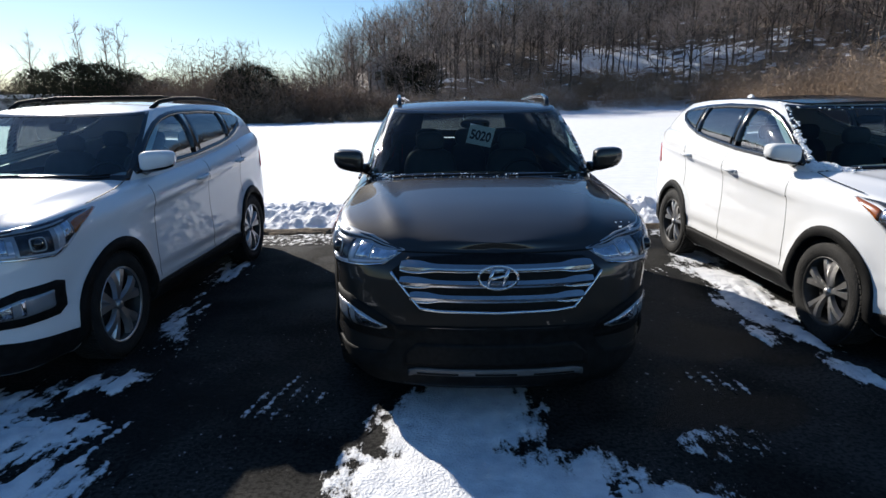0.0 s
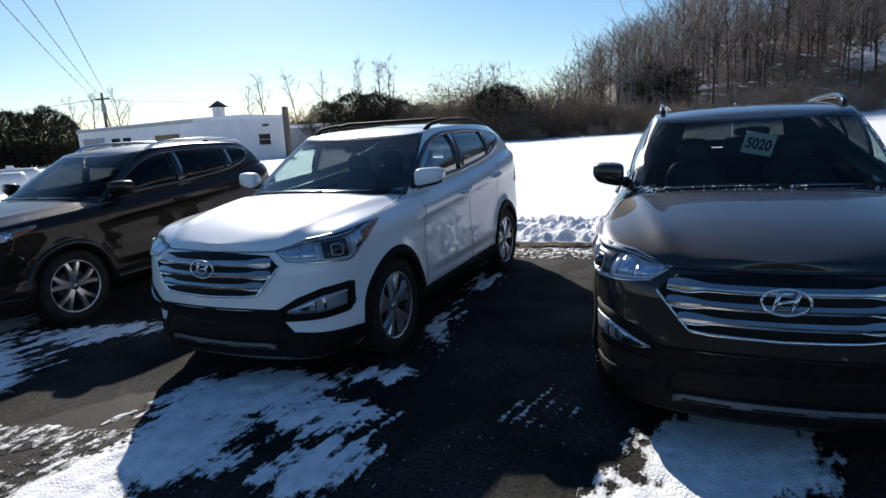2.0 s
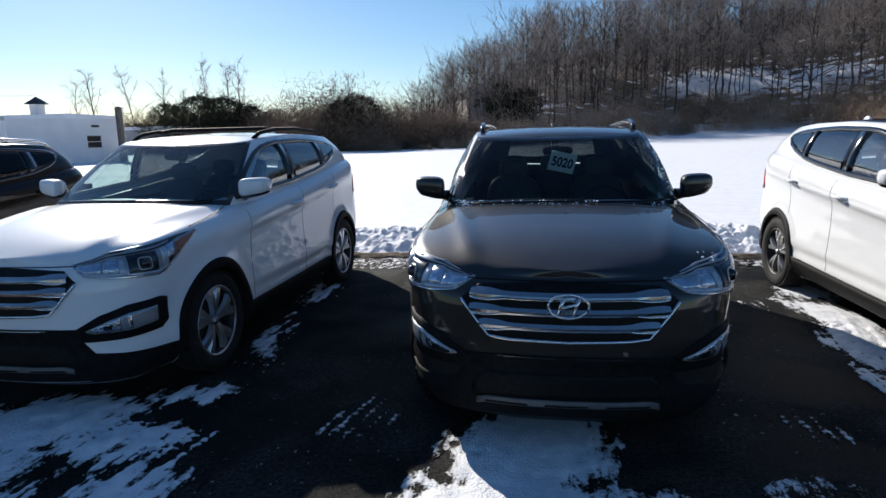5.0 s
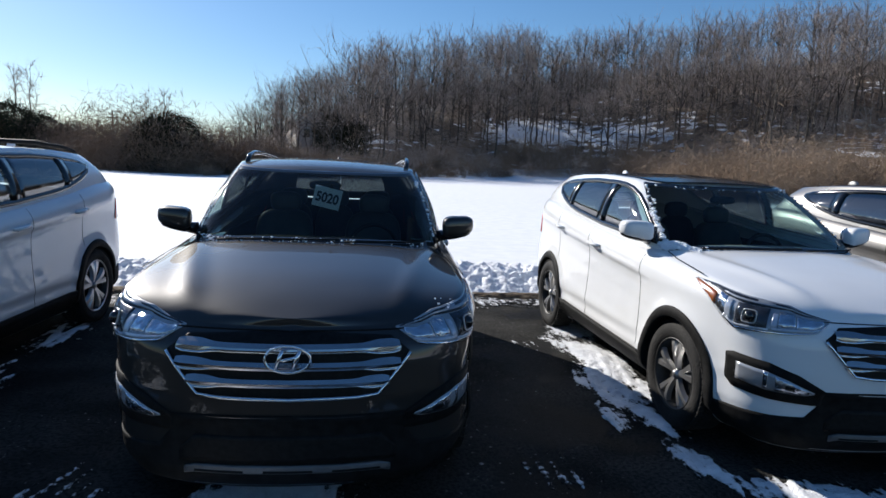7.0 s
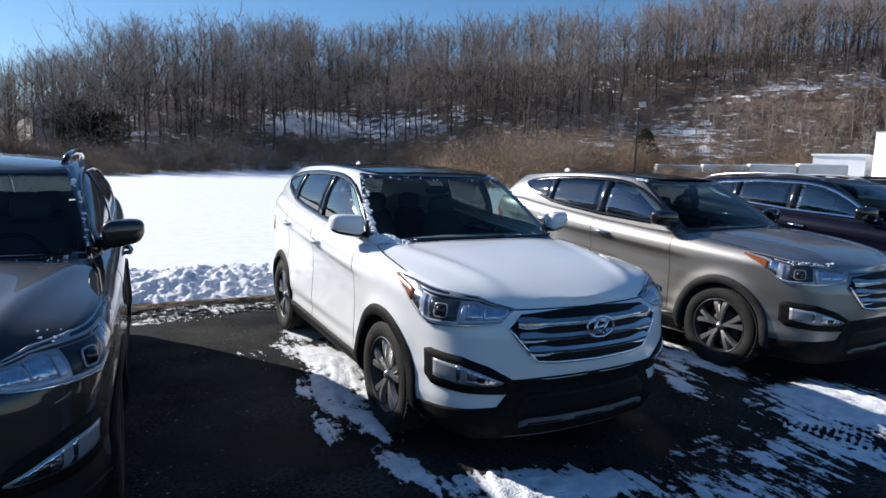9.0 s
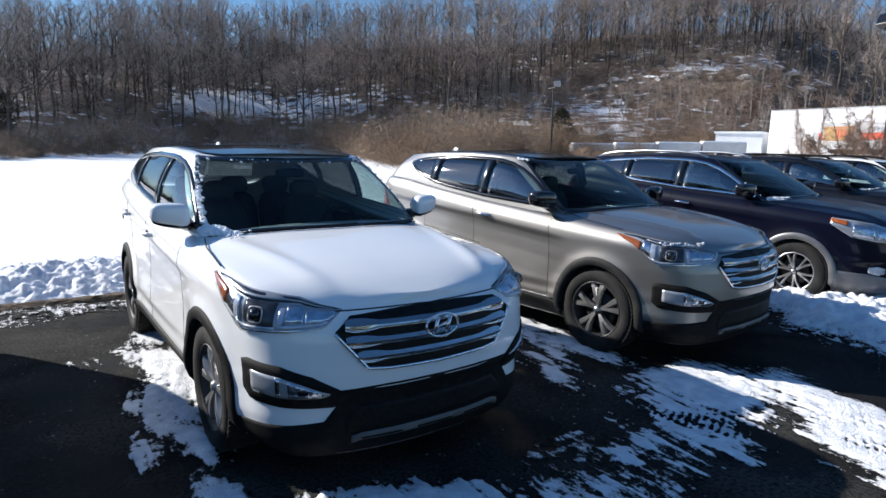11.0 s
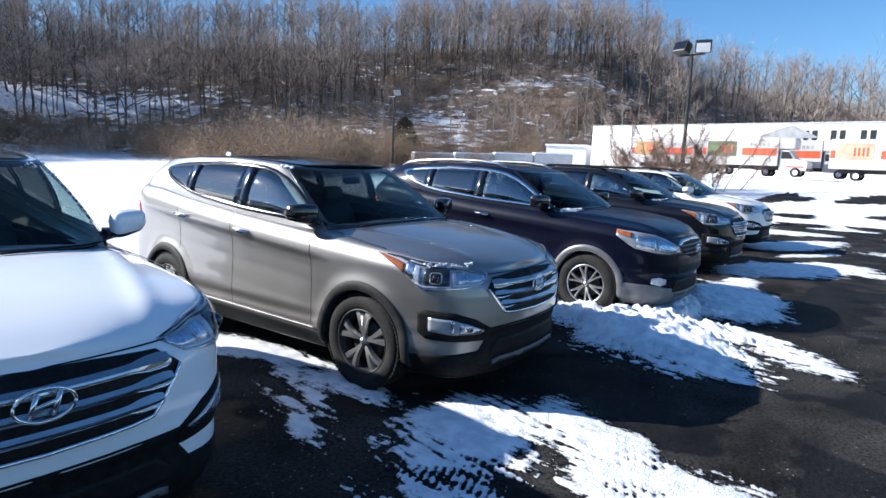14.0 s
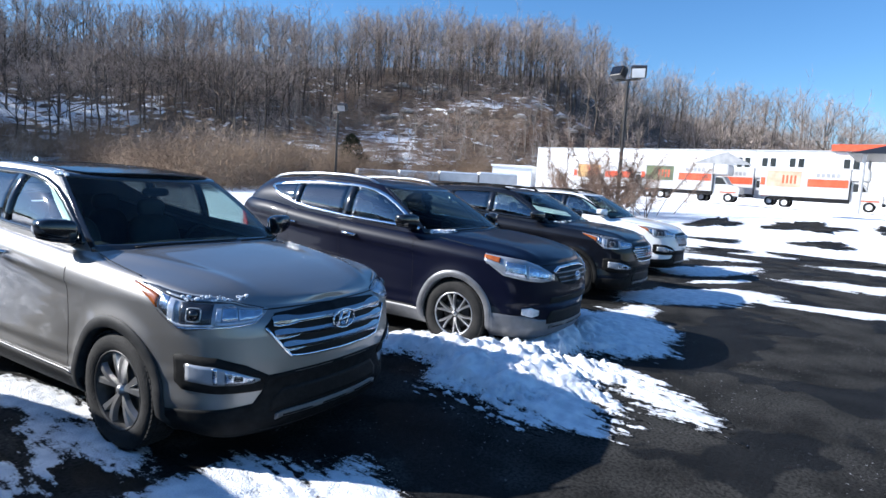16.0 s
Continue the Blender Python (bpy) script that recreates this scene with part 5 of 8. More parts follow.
def make_wheel(car, name, x, y, side, style, R):
    """A wheel: tyre, rim, spokes, cap and brake disc. side: +1 or -1, the outer way along x."""
    rim_mat = M[style["wheel"]]
    rr = style.get("rim_r", 0.232)
    hub = new(name)
    hub.parent = car
    hub.location = (x, y, R)
    hub.empty_display_size = 0.1

    def fit(v):
        return [(side * a, b, c) for a, b, c in v]

    def facing(f):
        return f if side < 0 else [q[::-1] for q in f]

    v, f = lathe([(-0.10, rr), (-0.115, rr + 0.04), (-0.11, R - 0.03), (-0.085, R - 0.005), (0.0, R), (0.085, R - 0.005), (0.108, R - 0.03), (0.113, rr + 0.045), (0.10, rr + 0.008), (0.092, rr)], 48)
    tyre = mesh_ob("tyre", fit(v), facing(f), M["rubber"], hub)
    tv, tf = [], []
    for k in range(64):
        for lane, (xa, xb) in enumerate(((-0.098, -0.055), (-0.045, 0.0), (0.005, 0.05), (0.058, 0.10))):
            a0 = 2 * math.pi * (k + 0.5 * (lane % 2)) / 64
            a1 = a0 + 0.07
            r0 = R + 0.004 - 0.09 * max(0, abs((xa + xb) / 2) - 0.06)
            o = len(tv)
            tv += [(xx, r * math.cos(aa), r * math.sin(aa)) for r in (r0 - 0.012, r0) for xx, aa in ((xa, a0), (xb, a0 + 0.02), (xb, a1 + 0.02), (xa, a1))]
            tf += [(o + 4, o + 5, o + 6, o + 7)] + [(o + i, o + (i + 1) % 4, o + 4 + (i + 1) % 4, o + 4 + i) for i in range(4)]
    mesh_ob("tread", fit(tv), facing(tf), M["rubber"], hub, smooth=False)
    v, f = lathe([(0.085, rr + 0.006), (0.098, rr + 0.002), (0.10, rr - 0.004), (0.090, rr - 0.012)], 48)
    mesh_ob("rim", fit(v), facing(f), M["dark_alloy"] if style["wheel"] == "alloy_grey" else rim_mat, hub)
    v, f = lathe([(0.090, rr - 0.012), (0.06, rr - 0.022), (0.03, rr - 0.03), (-0.09, rr - 0.02)], 48)
    mesh_ob("rim_barrel", fit(v), facing(f), M["dark_alloy"], hub)
    v, f = lathe([(0.03, 0.01), (0.032, 0.15), (0.02, 0.16), (0.0, 0.16)], 32)
    mesh_ob("brake_disc", fit(v), facing(f), M["dark_alloy"], hub)
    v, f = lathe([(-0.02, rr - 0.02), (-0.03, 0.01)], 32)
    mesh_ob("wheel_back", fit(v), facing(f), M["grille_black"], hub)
    n, wid, dual = style.get("spokes", 5), style.get("spoke_w", 0.022), style.get("dual", 0.5)
    for k in range(n):
        for d in (-1, 1):
            a = 2 * math.pi * k / n + 0.3
            sv, sf = [], []
            pts = []
            for t in np.linspace(0, 1, 6):
                r = 0.038 + (rr - 0.046) * t
                ang = a + d * (dual * (0.30 + 0.70 * t) * math.pi / n)
                xx = 0.072 + 0.018 * math.sin(t * 2.6)
                w = wid * (0.5 + 0.62 * t) if style.get("flare") else wid * (1.05 - 0.45 * t + 0.30 * t * t)
                c0 = np.array([math.cos(ang), math.sin(ang)]) * r
                tn = np.array([-math.sin(ang), math.cos(ang)]) * w
                pts.append([(xx - 0.03, *(c0 - tn * 1.15)), (xx, *(c0 - tn * 0.7)), (xx, *(c0 + tn * 0.7)), (xx - 0.03, *(c0 + tn * 1.15))])
            sv = [q for row in pts for q in row]
            sf = [(i * 4 + j, (i + 1) * 4 + j, (i + 1) * 4 + j + 1, i * 4 + j + 1) for i in range(5) for j in range(3)]
            mesh_ob("spoke", fit(sv), facing(sf), rim_mat, hub, smooth=False)
    v, f = lathe([(0.09, 0.001), (0.09, 0.022), (0.082, 0.027), (0.07, 0.034), (0.04, 0.04)], 24)
    mesh_ob("hub_cap", fit(v), facing(f), M["alloy_grey"], hub)
    return hub


def make_suv(st, m):
    """A sport utility vehicle standing at m. st: what sets this one apart."""
    car = thing("suv", st["label"], "car", m, group="row of parked cars")
    body_m, clad = M[st["paint"]], M[st.get("clad", "plastic")]
    extra, hs, R = st.get("longer", 0.0), st.get("taller", 0.038), st.get("wheel_r", HUB_Z)
    ws = st.get("wider", 1.0)

    def warp(P):
        P = np.array(P, float)
        y = P[:, 1]
        P[:, 1] = y + extra * smooth01((y - 1.3) / 1.9) + st.get("tail", 0.0) * smooth01((y - 3.4) / 1.1)
        P[:, 2] = P[:, 2] + hs * smooth01((P[:, 2] - 0.45) / 1.1)
        P[:, 0] *= ws
        return P

    def add(name, v, f, material, parent=None, smooth=True, label=""):
        return mesh_ob(name, warp(v), f, material, parent or car, smooth, label)

    def plate(name, low, up, off, material, side=1, surface=tub, parent=None, thick=0.012, n=26, rows=6, label="", smooth=True):
        def surf(U, V, o):
            q = surface(U, V, o)
            q[..., 0] *= side
            return q

        v, f = strip_data(surf, low, up, off, thick, n, rows)
        return add(name, v, f if side > 0 else [q[::-1] for q in f], material, parent, smooth, label)

    def pair(name, low, up, off, material, **kw):
        return [plate(name, low, up, off, material, side=k, **kw) for k in (1, -1)]

    # --- body shell ---
    verts, faces = [], []

    def shell(P, keep=None, flip=False):
        n_, m_ = P.shape[:2]
        for sgn in (1, -1):
            Q = P.copy().reshape(-1, 3)
            Q[:, 0] *= sgn
            o = sum(len(a) for a in verts)
            verts.append(Q)
            fl = grid_faces(n_, m_, o, flip=(sgn < 0) != flip)
            if keep is not None:
                fl = [q for q, k in zip(fl, keep.ravel()) if k]
            faces.extend(fl)

    s = np.concatenate([np.linspace(0, 1.6, 54), np.linspace(1.6, S_END, 110)[1:]])
    xs_, ys_ = np.interp(s, PLAN_S, PLAN[:, 0]), np.interp(s, PLAN_S, PLAN[:, 1])
    zt = hood_z(xs_, ys_)
    t = np.linspace(0, 1, 50)
    Z = 0.18 + (zt[:, None] - 0.18) * t
    P = tub(np.repeat(s[:, None], 50, 1), Z)
    keep = np.ones((len(s) - 1, 49), bool)
    for hub in (HUB_Y, HUB_Y + WB):
        r = np.hypot(P[..., 1] - hub, P[..., 2] - HUB_Z)
        inside = (r < 0.415) & (np.abs(s)[:, None] > 0.9) & (np.abs(s)[:, None] < S_END - 0.6)
        keep &= ~(inside[:-1, :-1] & inside[1:, :-1] & inside[:-1, 1:] & inside[1:, 1:])
        k = 0.415 / np.maximum(r, 0.05)
        P[..., 1] = np.where(inside, hub + (P[..., 1] - hub) * k, P[..., 1])
        P[..., 2] = np.where(inside, HUB_Z + (P[..., 2] - HUB_Z) * k, P[..., 2])
    shell(P, keep)
    edge = P[:, -1]
    rows = [i for i in range(len(s)) if edge[i, 1] < 1.62]
    q = np.linspace(1, 0, 26)
    C = np.empty((len(rows), 26, 3))
    for a, i in enumerate(rows):
        C[a, :, 0] = edge[i, 0] * q
        C[a, :, 1] = edge[i, 1]
        C[a, :, 2] = hood_z(C[a, :, 0], C[a, :, 1]) + (edge[i, 2] - hood_z(edge[i, 0], edge[i, 1])) * q**4
    cut = np.ones((len(rows) - 1, 25), bool)
    for a in range(len(rows) - 1):
        if C[a, 0, 1] > 1.36:
            cut[a] = C[a, 1:, 0] > 0.62
    shell(C, cut)
    rest = [i for i in range(len(s)) if edge[i, 1] > 1.5]
    B = np.empty((len(rest), 3, 3))
    for a, i in enumerate(rest):
        e = edge[i]
        inn = e.copy()
        inn[0] = max(e[0] - 0.13, 0)
        inn[1] = min(e[1], 4.45)
        B[a] = [e, (e + inn) / 2 + (0, 0, 0.006), inn]
    shell(B)
    # cabin with its window openings
    p = np.linspace(0, 12, 150)
    v = np.linspace(0, 1, 30)
    G = cabin(np.repeat(p[:, None], 30, 1), np.repeat(v[None], 150, 0))
    mid = (G[:-1, :-1] + G[1:, 1:]) / 2
    pm, vm = (p[:-1] + p[1:])[:, None] / 2, (v[:-1] + v[1:])[None] / 2
    hole = (pm < 3.3 - 0.42 * vm) & (vm > 0.06) & (vm < 0.95)
    PANES = [([(1.60, 1.205), (2.42, 1.25)], [(1.60, 1.27), (1.7, 1.335), (1.85, 1.43), (2.0, 1.51), (2.15, 1.565), (2.3, 1.595), (2.42, 1.605)]),
             ([(2.49, 1.257), (3.0, 1.31), (3.24, 1.345)], [(2.49, 1.61), (2.9, 1.618), (3.24, 1.605)]),
             ([(3.31, 1.36), (3.5, 1.41), (3.66, 1.465), (3.78, 1.525)], [(3.31, 1.602), (3.55, 1.585), (3.7, 1.565), (3.78, 1.54)])]
    for low, up in PANES:
        yy, zz = mid[..., 1], mid[..., 2]
        inn = (yy > low[0][0]) & (yy < low[-1][0]) & (zz > curve_at(low, yy)) & (zz < curve_at(up, yy))
        hole |= inn & (pm > 3.9) & (pm < 9.0)
    hole |= (pm > 10.3) & (vm > 0.25) & (vm < 0.9)
    shell(G, ~hole)
    # roof
    pr = [i for i in range(150)]
    q = np.linspace(1, 0, 20)
    T = np.empty((150, 20, 3))
    for i in pr:
        e = G[i, -1]
        T[i, :, 0] = e[0] * q
        T[i, :, 1] = e[1]
        T[i, :, 2] = np.where(q >= 0.999, e[2], roof_z(e[0] * q, np.full(20, e[1])) * 1.0)
        T[i, :, 2] = e[2] + (roof_z(e[0] * q, np.full(20, e[1])) - roof_z(np.array(e[0]), np.array(e[1])))
    shell(T)
    body = add("body", np.vstack(verts), faces, body_m)
    bm = bmesh.new()
    bm.from_mesh(body.data)
    bmesh.ops.remove_doubles(bm, verts=bm.verts, dist=0.002)
    bmesh.ops.recalc_face_normals(bm, faces=bm.faces)
    bm.to_mesh(body.data)
    bm.free()
    body.data.polygons.foreach_set("use_smooth", [True] * len(body.data.polygons))

    # --- glass ---
    def screen(U, V, o):
        return cabin(U * (1 - 0.125 * V), V, o)

    plate("windscreen", [(-3.36, 0.035), (3.36, 0.035)], [(-3.36, 0.975), (3.36, 0.975)], 0.001, M[st.get("screen_glass", "glass_front")], surface=screen, thick=0.004, n=60, rows=16)
    plate("screen_border", [(-3.42, 0.0), (3.42, 0.0)], [(-3.42, 0.075), (3.42, 0.075)], 0.003, M["gloss_black"], surface=screen, thick=0.003, n=60)
    plate("screen_border", [(-3.42, 0.93), (3.42, 0.93)], [(-3.42, 0.985), (3.42, 0.985)], 0.003, M["gloss_black"], surface=screen, thick=0.003, n=60)
    for k in (1, -1):
        plate("screen_border", [(3.17, 0.0), (3.42, 0.0)], [(3.17, 0.985), (3.42, 0.985)], 0.004, M["gloss_black"], side=k, surface=screen, thick=0.003, n=6, rows=16)
    plate("rear_window", [(10.2, 0.22), (12.0, 0.22)], [(10.2, 0.93), (12.0, 0.93)], 0.002, M["glass_dark"], surface=cabin, thick=0.004, n=20)
    plate("rear_window", [(10.2, 0.22), (12.0, 0.22)], [(10.2, 0.93), (12.0, 0.93)], 0.002, M["glass_dark"], side=-1, surface=cabin, thick=0.004, n=20)
    trim = M[st.get("belt", "gloss_black")]
    for k in (1, -1):
        for i, (low, up) in enumerate(PANES):
            plate("side_window", low, up, 0.002, M[st.get("side_glass", "glass_side") if i == 0 else st.get("rear_glass", "glass_dark")], side=k, surface=cabin_side, thick=0.004, n=10, rows=5)
        plate("pillar", [(2.40, 1.235), (2.51, 1.245)], [(2.40, 1.615), (2.51, 1.62)], 0.005, M["gloss_black"], side=k, surface=cabin_side, thick=0.006, n=3)
        plate("pillar", [(3.22, 1.33), (3.33, 1.35)], [(3.22, 1.615), (3.33, 1.612)], 0.005, M["gloss_black"], side=k, surface=cabin_side, thick=0.006, n=3)
        lowc = [(1.48, 1.185), (1.63, 1.195), (2.42, 1.238), (3.0, 1.297), (3.24, 1.332), (3.5, 1.398), (3.66, 1.455), (3.80, 1.53)]
        plate("belt_strip", [(a, b - 0.012) for a, b in lowc], [(a, b + 0.022) for a, b in lowc], 0.006, trim, side=k, surface=cabin_side, thick=0.01, n=24, rows=3)
        upc = [(1.50, 1.2), (1.60, 1.275), (1.7, 1.34), (1.85, 1.435), (2.0, 1.515), (2.15, 1.57), (2.3, 1.60), (2.45, 1.613), (2.9, 1.622), (3.24, 1.609), (3.55, 1.588), (3.7, 1.568), (3.80, 1.54)]
        plate("window_frame", [(a, b - 0.018) for a, b in upc], [(a, b + 0.014) for a, b in upc], 0.005, M[st.get("frame", "gloss_black")], side=k, surface=cabin_side, thick=0.008, n=24, rows=3)
        # shut lines
        for ya, za, yb, zb in ((1.455, 0.42, 1.455, 1.10), (2.50, 0.38, 2.50, 1.19), (3.36, 0.80, 3.36, 1.27)):
            plate("door_seam", [(za, ya - 0.0018), (zb, yb - 0.0018)], [(za, ya + 0.0018), (zb, yb + 0.0018)], 0.0015, M["grille_black"], side=k,
                  surface=lambda U, V, o: tub(sy_arr(V), U, o), thick=0.003, n=60, rows=2)
        # handles
        for yh, zh in ((2.32, 1.06), (3.27, 1.12)):
            a, b = tub(sy(yh - 0.1), zh, 0.03), tub(sy(yh + 0.1), zh + 0.012, 0.03)
            c = (a + b) / 2 + (0.01, 0, 0)
            hv, hf = tube_data([(k * a[0] - k * 0.03, a[1], a[2]), (k * a[0], a[1] + 0.02, a[2]), (k * c[0], c[1], c[2]), (k * b[0], b[1] - 0.02, b[2]), (k * b[0] - k * 0.03, b[1], b[2])], [0.012, 0.016, 0.017, 0.016, 0.012], 8)
            add("door_handle", hv, hf, M[st.get("handle", st["paint"])])
    # --- dark lower cladding ---
    A = sy(0.50)
    lowz = [(-A, 0.19), (A, 0.19)]
    half_cl = [(sx(0.3), 0.583), (sx(0.535), 0.575), (sx(0.545), 0.48), (sx(0.60), 0.408), (sx(0.76), 0.39), (A, 0.372)]
    if st.get("low_clad"):
        half_cl = [(sx(0.3), 0.37), (sx(0.6), 0.40), (sx(0.76), 0.44), (A, 0.46)]
    cl = [(-u, z_) for u, z_ in half_cl[::-1]] + [(0, half_cl[0][1])] + half_cl
    plate("lower_bumper", lowz, cl, 0.006, M[st.get("front_clad", st.get("clad", "plastic"))], n=70, rows=10)
    plate("lower_grille", [(-sx(0.5), 0.345), (sx(0.5), 0.345)], [(-sx(0.5), 0.40), (-sx(0.42), 0.475), (sx(0.42), 0.475), (sx(0.5), 0.40)], 0.009, M["grille_black"], n=30)
    sk = [(-sx(0.47), 0.322), (-sx(0.42), 0.335), (sx(0.42), 0.335), (sx(0.47), 0.322)]
    plate("skid_plate", [(a, b - 0.034) for a, b in sk], sk, 0.016, M["skid"], n=40, thick=0.02)
    for a0, a1 in ((-0.42, -0.2), (-0.11, 0.11), (0.2, 0.42)):
        plate("skid_slot", [(sx(abs(a0)) * np.sign(a0), 0.305), (sx(abs(a1)) * np.sign(a1), 0.305)], [(sx(abs(a0)) * np.sign(a0), 0.314), (sx(abs(a1)) * np.sign(a1), 0.314)], 0.019, M["grille_black"], n=8, thick=0.004, rows=2)
    for k in (1, -1):
        plate("sill", [(sy(1.28), 0.20), (sy(3.22), 0.20)], [(sy(1.28), 0.37), (sy(1.6), 0.375), (sy(3.22), 0.40)], 0.012, clad, side=k, n=30, thick=0.02)
        plate("sill_strip", [(sy(1.36), 0.375), (sy(3.16), 0.40)], [(sy(1.36), 0.388), (sy(3.16), 0.413)], 0.014, M[st.get("sill_strip", "plastic_grey")], side=k, n=20, thick=0.01, rows=2)
        plate("rear_lower", [(sy(4.04), 0.20), (S_END, 0.20)], [(sy(4.04), 0.46), (S_END, 0.52)], 0.006, clad, side=k, n=24)
        for hub in (HUB_Y, HUB_Y + WB):
            av, n_ = [], 36
            for i in range(n_):
                ang = radians(-14 + 208 * i / (n_ - 1))
                for r_, o_ in ((0.388, -0.06), (0.388, 0.012), (0.395, 0.020), (0.450, 0.016), (0.462, 0.004)):
                    yy, zz = hub + r_ * math.cos(ang), max(HUB_Z + r_ * math.sin(ang), 0.2)
                    q_ = tub(sy(yy), min(zz, 1.0), o_)
                    av.append((k * q_[0], yy, zz))
            add("arch_trim", av, grid_faces(n_, 5, 0, flip=k < 0), M[st.get("arch", st.get("clad", "plastic"))])
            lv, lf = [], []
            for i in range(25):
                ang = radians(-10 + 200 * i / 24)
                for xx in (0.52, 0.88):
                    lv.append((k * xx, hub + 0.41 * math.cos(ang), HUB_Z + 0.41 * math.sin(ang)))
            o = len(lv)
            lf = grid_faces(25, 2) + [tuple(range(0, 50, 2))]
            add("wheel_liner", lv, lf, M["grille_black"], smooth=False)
    st["add"] = add
    STYLES[st.get("face", "sport")](st, plate, pair, add)
    # --- mirrors, roof, small parts ---
    for k in (1, -1):
        mv, mf = blob((k * 0.955, 1.50, 1.272), (0.112, 0.078, 0.068), 3.6, 22, 14)
        mirror = add("door_mirror", [(x, y + 0.30 * (abs(x) - 0.86), z + 0.16 * (abs(x) - 0.95) * (1 if z < 1.272 else 0.1)) for x, y, z in mv], mf, M[st.get("mirror", st["paint"])])
        cv, cf = blob((k * 0.95, 1.512, 1.222), (0.104, 0.072, 0.034), 3.0, 18, 10)
        add("mirror_base", [(x, y + 0.30 * (abs(x) - 0.86), z + 0.18 * (abs(x) - 0.95)) for x, y, z in cv], cf, M["gloss_black"], mirror)
        gv, gf = blob((k * 0.958, 1.592, 1.268), (0.094, 0.012, 0.056), 3.5, 14, 6)
        add("mirror_glass", gv, gf, M["chrome"], mirror)
        sv, sf = tube_data([(k * 0.825, 1.575, 1.195), (k * 0.87, 1.55, 1.205), (k * 0.92, 1.525, 1.222)], [0.042, 0.034, 0.028], 8)
        add("mirror_stalk", sv, sf, M["gloss_black"], mirror)
        rail_m = M[st.get("rails", "gloss_black")]
        if st.get("rails"):
            pts = []
            for yy, lift in ((2.2, 0.0), (2.32, 0.045), (2.6, 0.06), (3.1, 0.06), (3.6, 0.052), (3.85, 0.035), (3.98, 0.0)):
                pts.append((k * (float(np.interp(yy, GH_T[20:220, 1], GH_T[20:220, 0])) - 0.05), yy, float(np.interp(yy, *ROOF_Z)) + lift))
            rv, rf = tube_data(pts, 0.019, 8)
            add("roof_rail", rv, rf, rail_m)
        tv, tf = strip_data(lambda U, V, o: tub(U, V, o), [(sy(4.16), 0.98), (sy(4.45), 1.0)], [(sy(4.16), 1.02), (sy(4.3), 1.17), (sy(4.45), 1.19)], 0.01, 0.014, 10, 5)
        tv[:, 0] *= k
        add("tail_lamp", tv, tf if k > 0 else [q[::-1] for q in tf], M["red_lens"])
    for pa, va, pb, vb in ((-2.1, 0.03, 0.5, 0.055), (0.6, 0.03, 2.6, 0.065)):
        wp = [tuple(cabin(np.array(pa + (pb - pa) * t_), np.array(va + (vb - va) * t_), 0.018)) for t_ in np.linspace(0, 1, 10)]
        wv, wf = tube_data(wp, 0.0065, 5)
        add("wiper", wv, wf, M["plastic"])
    if st.get("crossbars"):
        for yy in (2.65, 3.4):
            cv, cf = tube_data([(-0.63, yy, 1.715), (-0.5, yy, 1.735), (0.5, yy, 1.735), (0.63, yy, 1.715)], 0.02, 8)
            add("crossbar", cv, cf, M["plastic"])
    if st.get("glass_roof"):
        def on_roof(U, V, o):
            return np.stack([V, U, roof_z(V, U) + 0.003 + o], -1)

        plate("roof_header", [(-3.3, 0.94), (3.3, 0.94)], [(-3.3, 1.0), (3.3, 1.0)], 0.005, M["gloss_black"], surface=screen, thick=0.003, n=60, rows=4)
        plate("glass_roof", [(1.935, -0.2), (1.965, -0.40), (2.01, -0.53), (2.12, -0.60), (2.4, -0.625), (3.3, -0.63), (3.8, -0.59)], [(1.935, 0.2), (1.965, 0.40), (2.01, 0.53), (2.12, 0.60), (2.4, 0.625), (3.3, 0.63), (3.8, 0.59)], 0.004, M["roof_glass"], surface=on_roof, thick=0.006, n=40, rows=24)
        plate("roof_seam", [(2.72, -0.62), (2.735, -0.62)], [(2.72, 0.62), (2.735, 0.62)], 0.006, M["plastic"], surface=on_roof, thick=0.004, n=2, rows=16)
    fv, ff = blob((0, 3.86, 1.685), (0.022, 0.075, 0.045), 2.0, 10, 6)
    add("antenna_fin", fv, ff, M[st.get("fin", st["paint"])])
    # --- cabin interior ---
    bm = bmesh.new()
    box(bm, -0.76, 1.35, 0.42, 0.76, 4.2, 0.46)
    box(bm, -0.80, 1.3, 0.46, -0.76, 4.2, 1.14)
    box(bm, 0.76, 1.3, 0.46, 0.80, 4.2, 1.14)
    fl = part("cabin_lining", bm, M["interior"], car)
    fl.data.transform(Matrix.Diagonal((ws, 1 + extra / 3.5, 1, 1)))
    dv, df = blob((0, 1.52, 1.02), (0.74, 0.28, 0.13), 4.0, 24, 8)
    dash = add("dashboard", dv, df, M["interior"])
    seat_m = M[st.get("seats", "seat_dark")]
    for xx, yy in ((-0.37, 2.25), (0.37, 2.25), (-0.40, 3.05), (0.0, 3.05), (0.40, 3.05)):
        wide = 0.24 if yy < 3 else 0.19
        bv, bf = blob((xx, yy, 0.62), (wide, 0.25, 0.09), 4, 16, 8)
        seat = add("car_seat", bv, bf, seat_m)
        bv, bf = blob((xx, yy + 0.22, 0.93), (wide, 0.08, 0.34), 4, 16, 10)
        add("backrest", [(x, y + 0.25 * (z - 0.9), z) for x, y, z in bv], bf, seat_m, seat)
        bv, bf = blob((xx, yy + 0.33, 1.33), (0.13, 0.055, 0.085), 3, 14, 8)
        add("headrest", bv, bf, seat_m, seat)
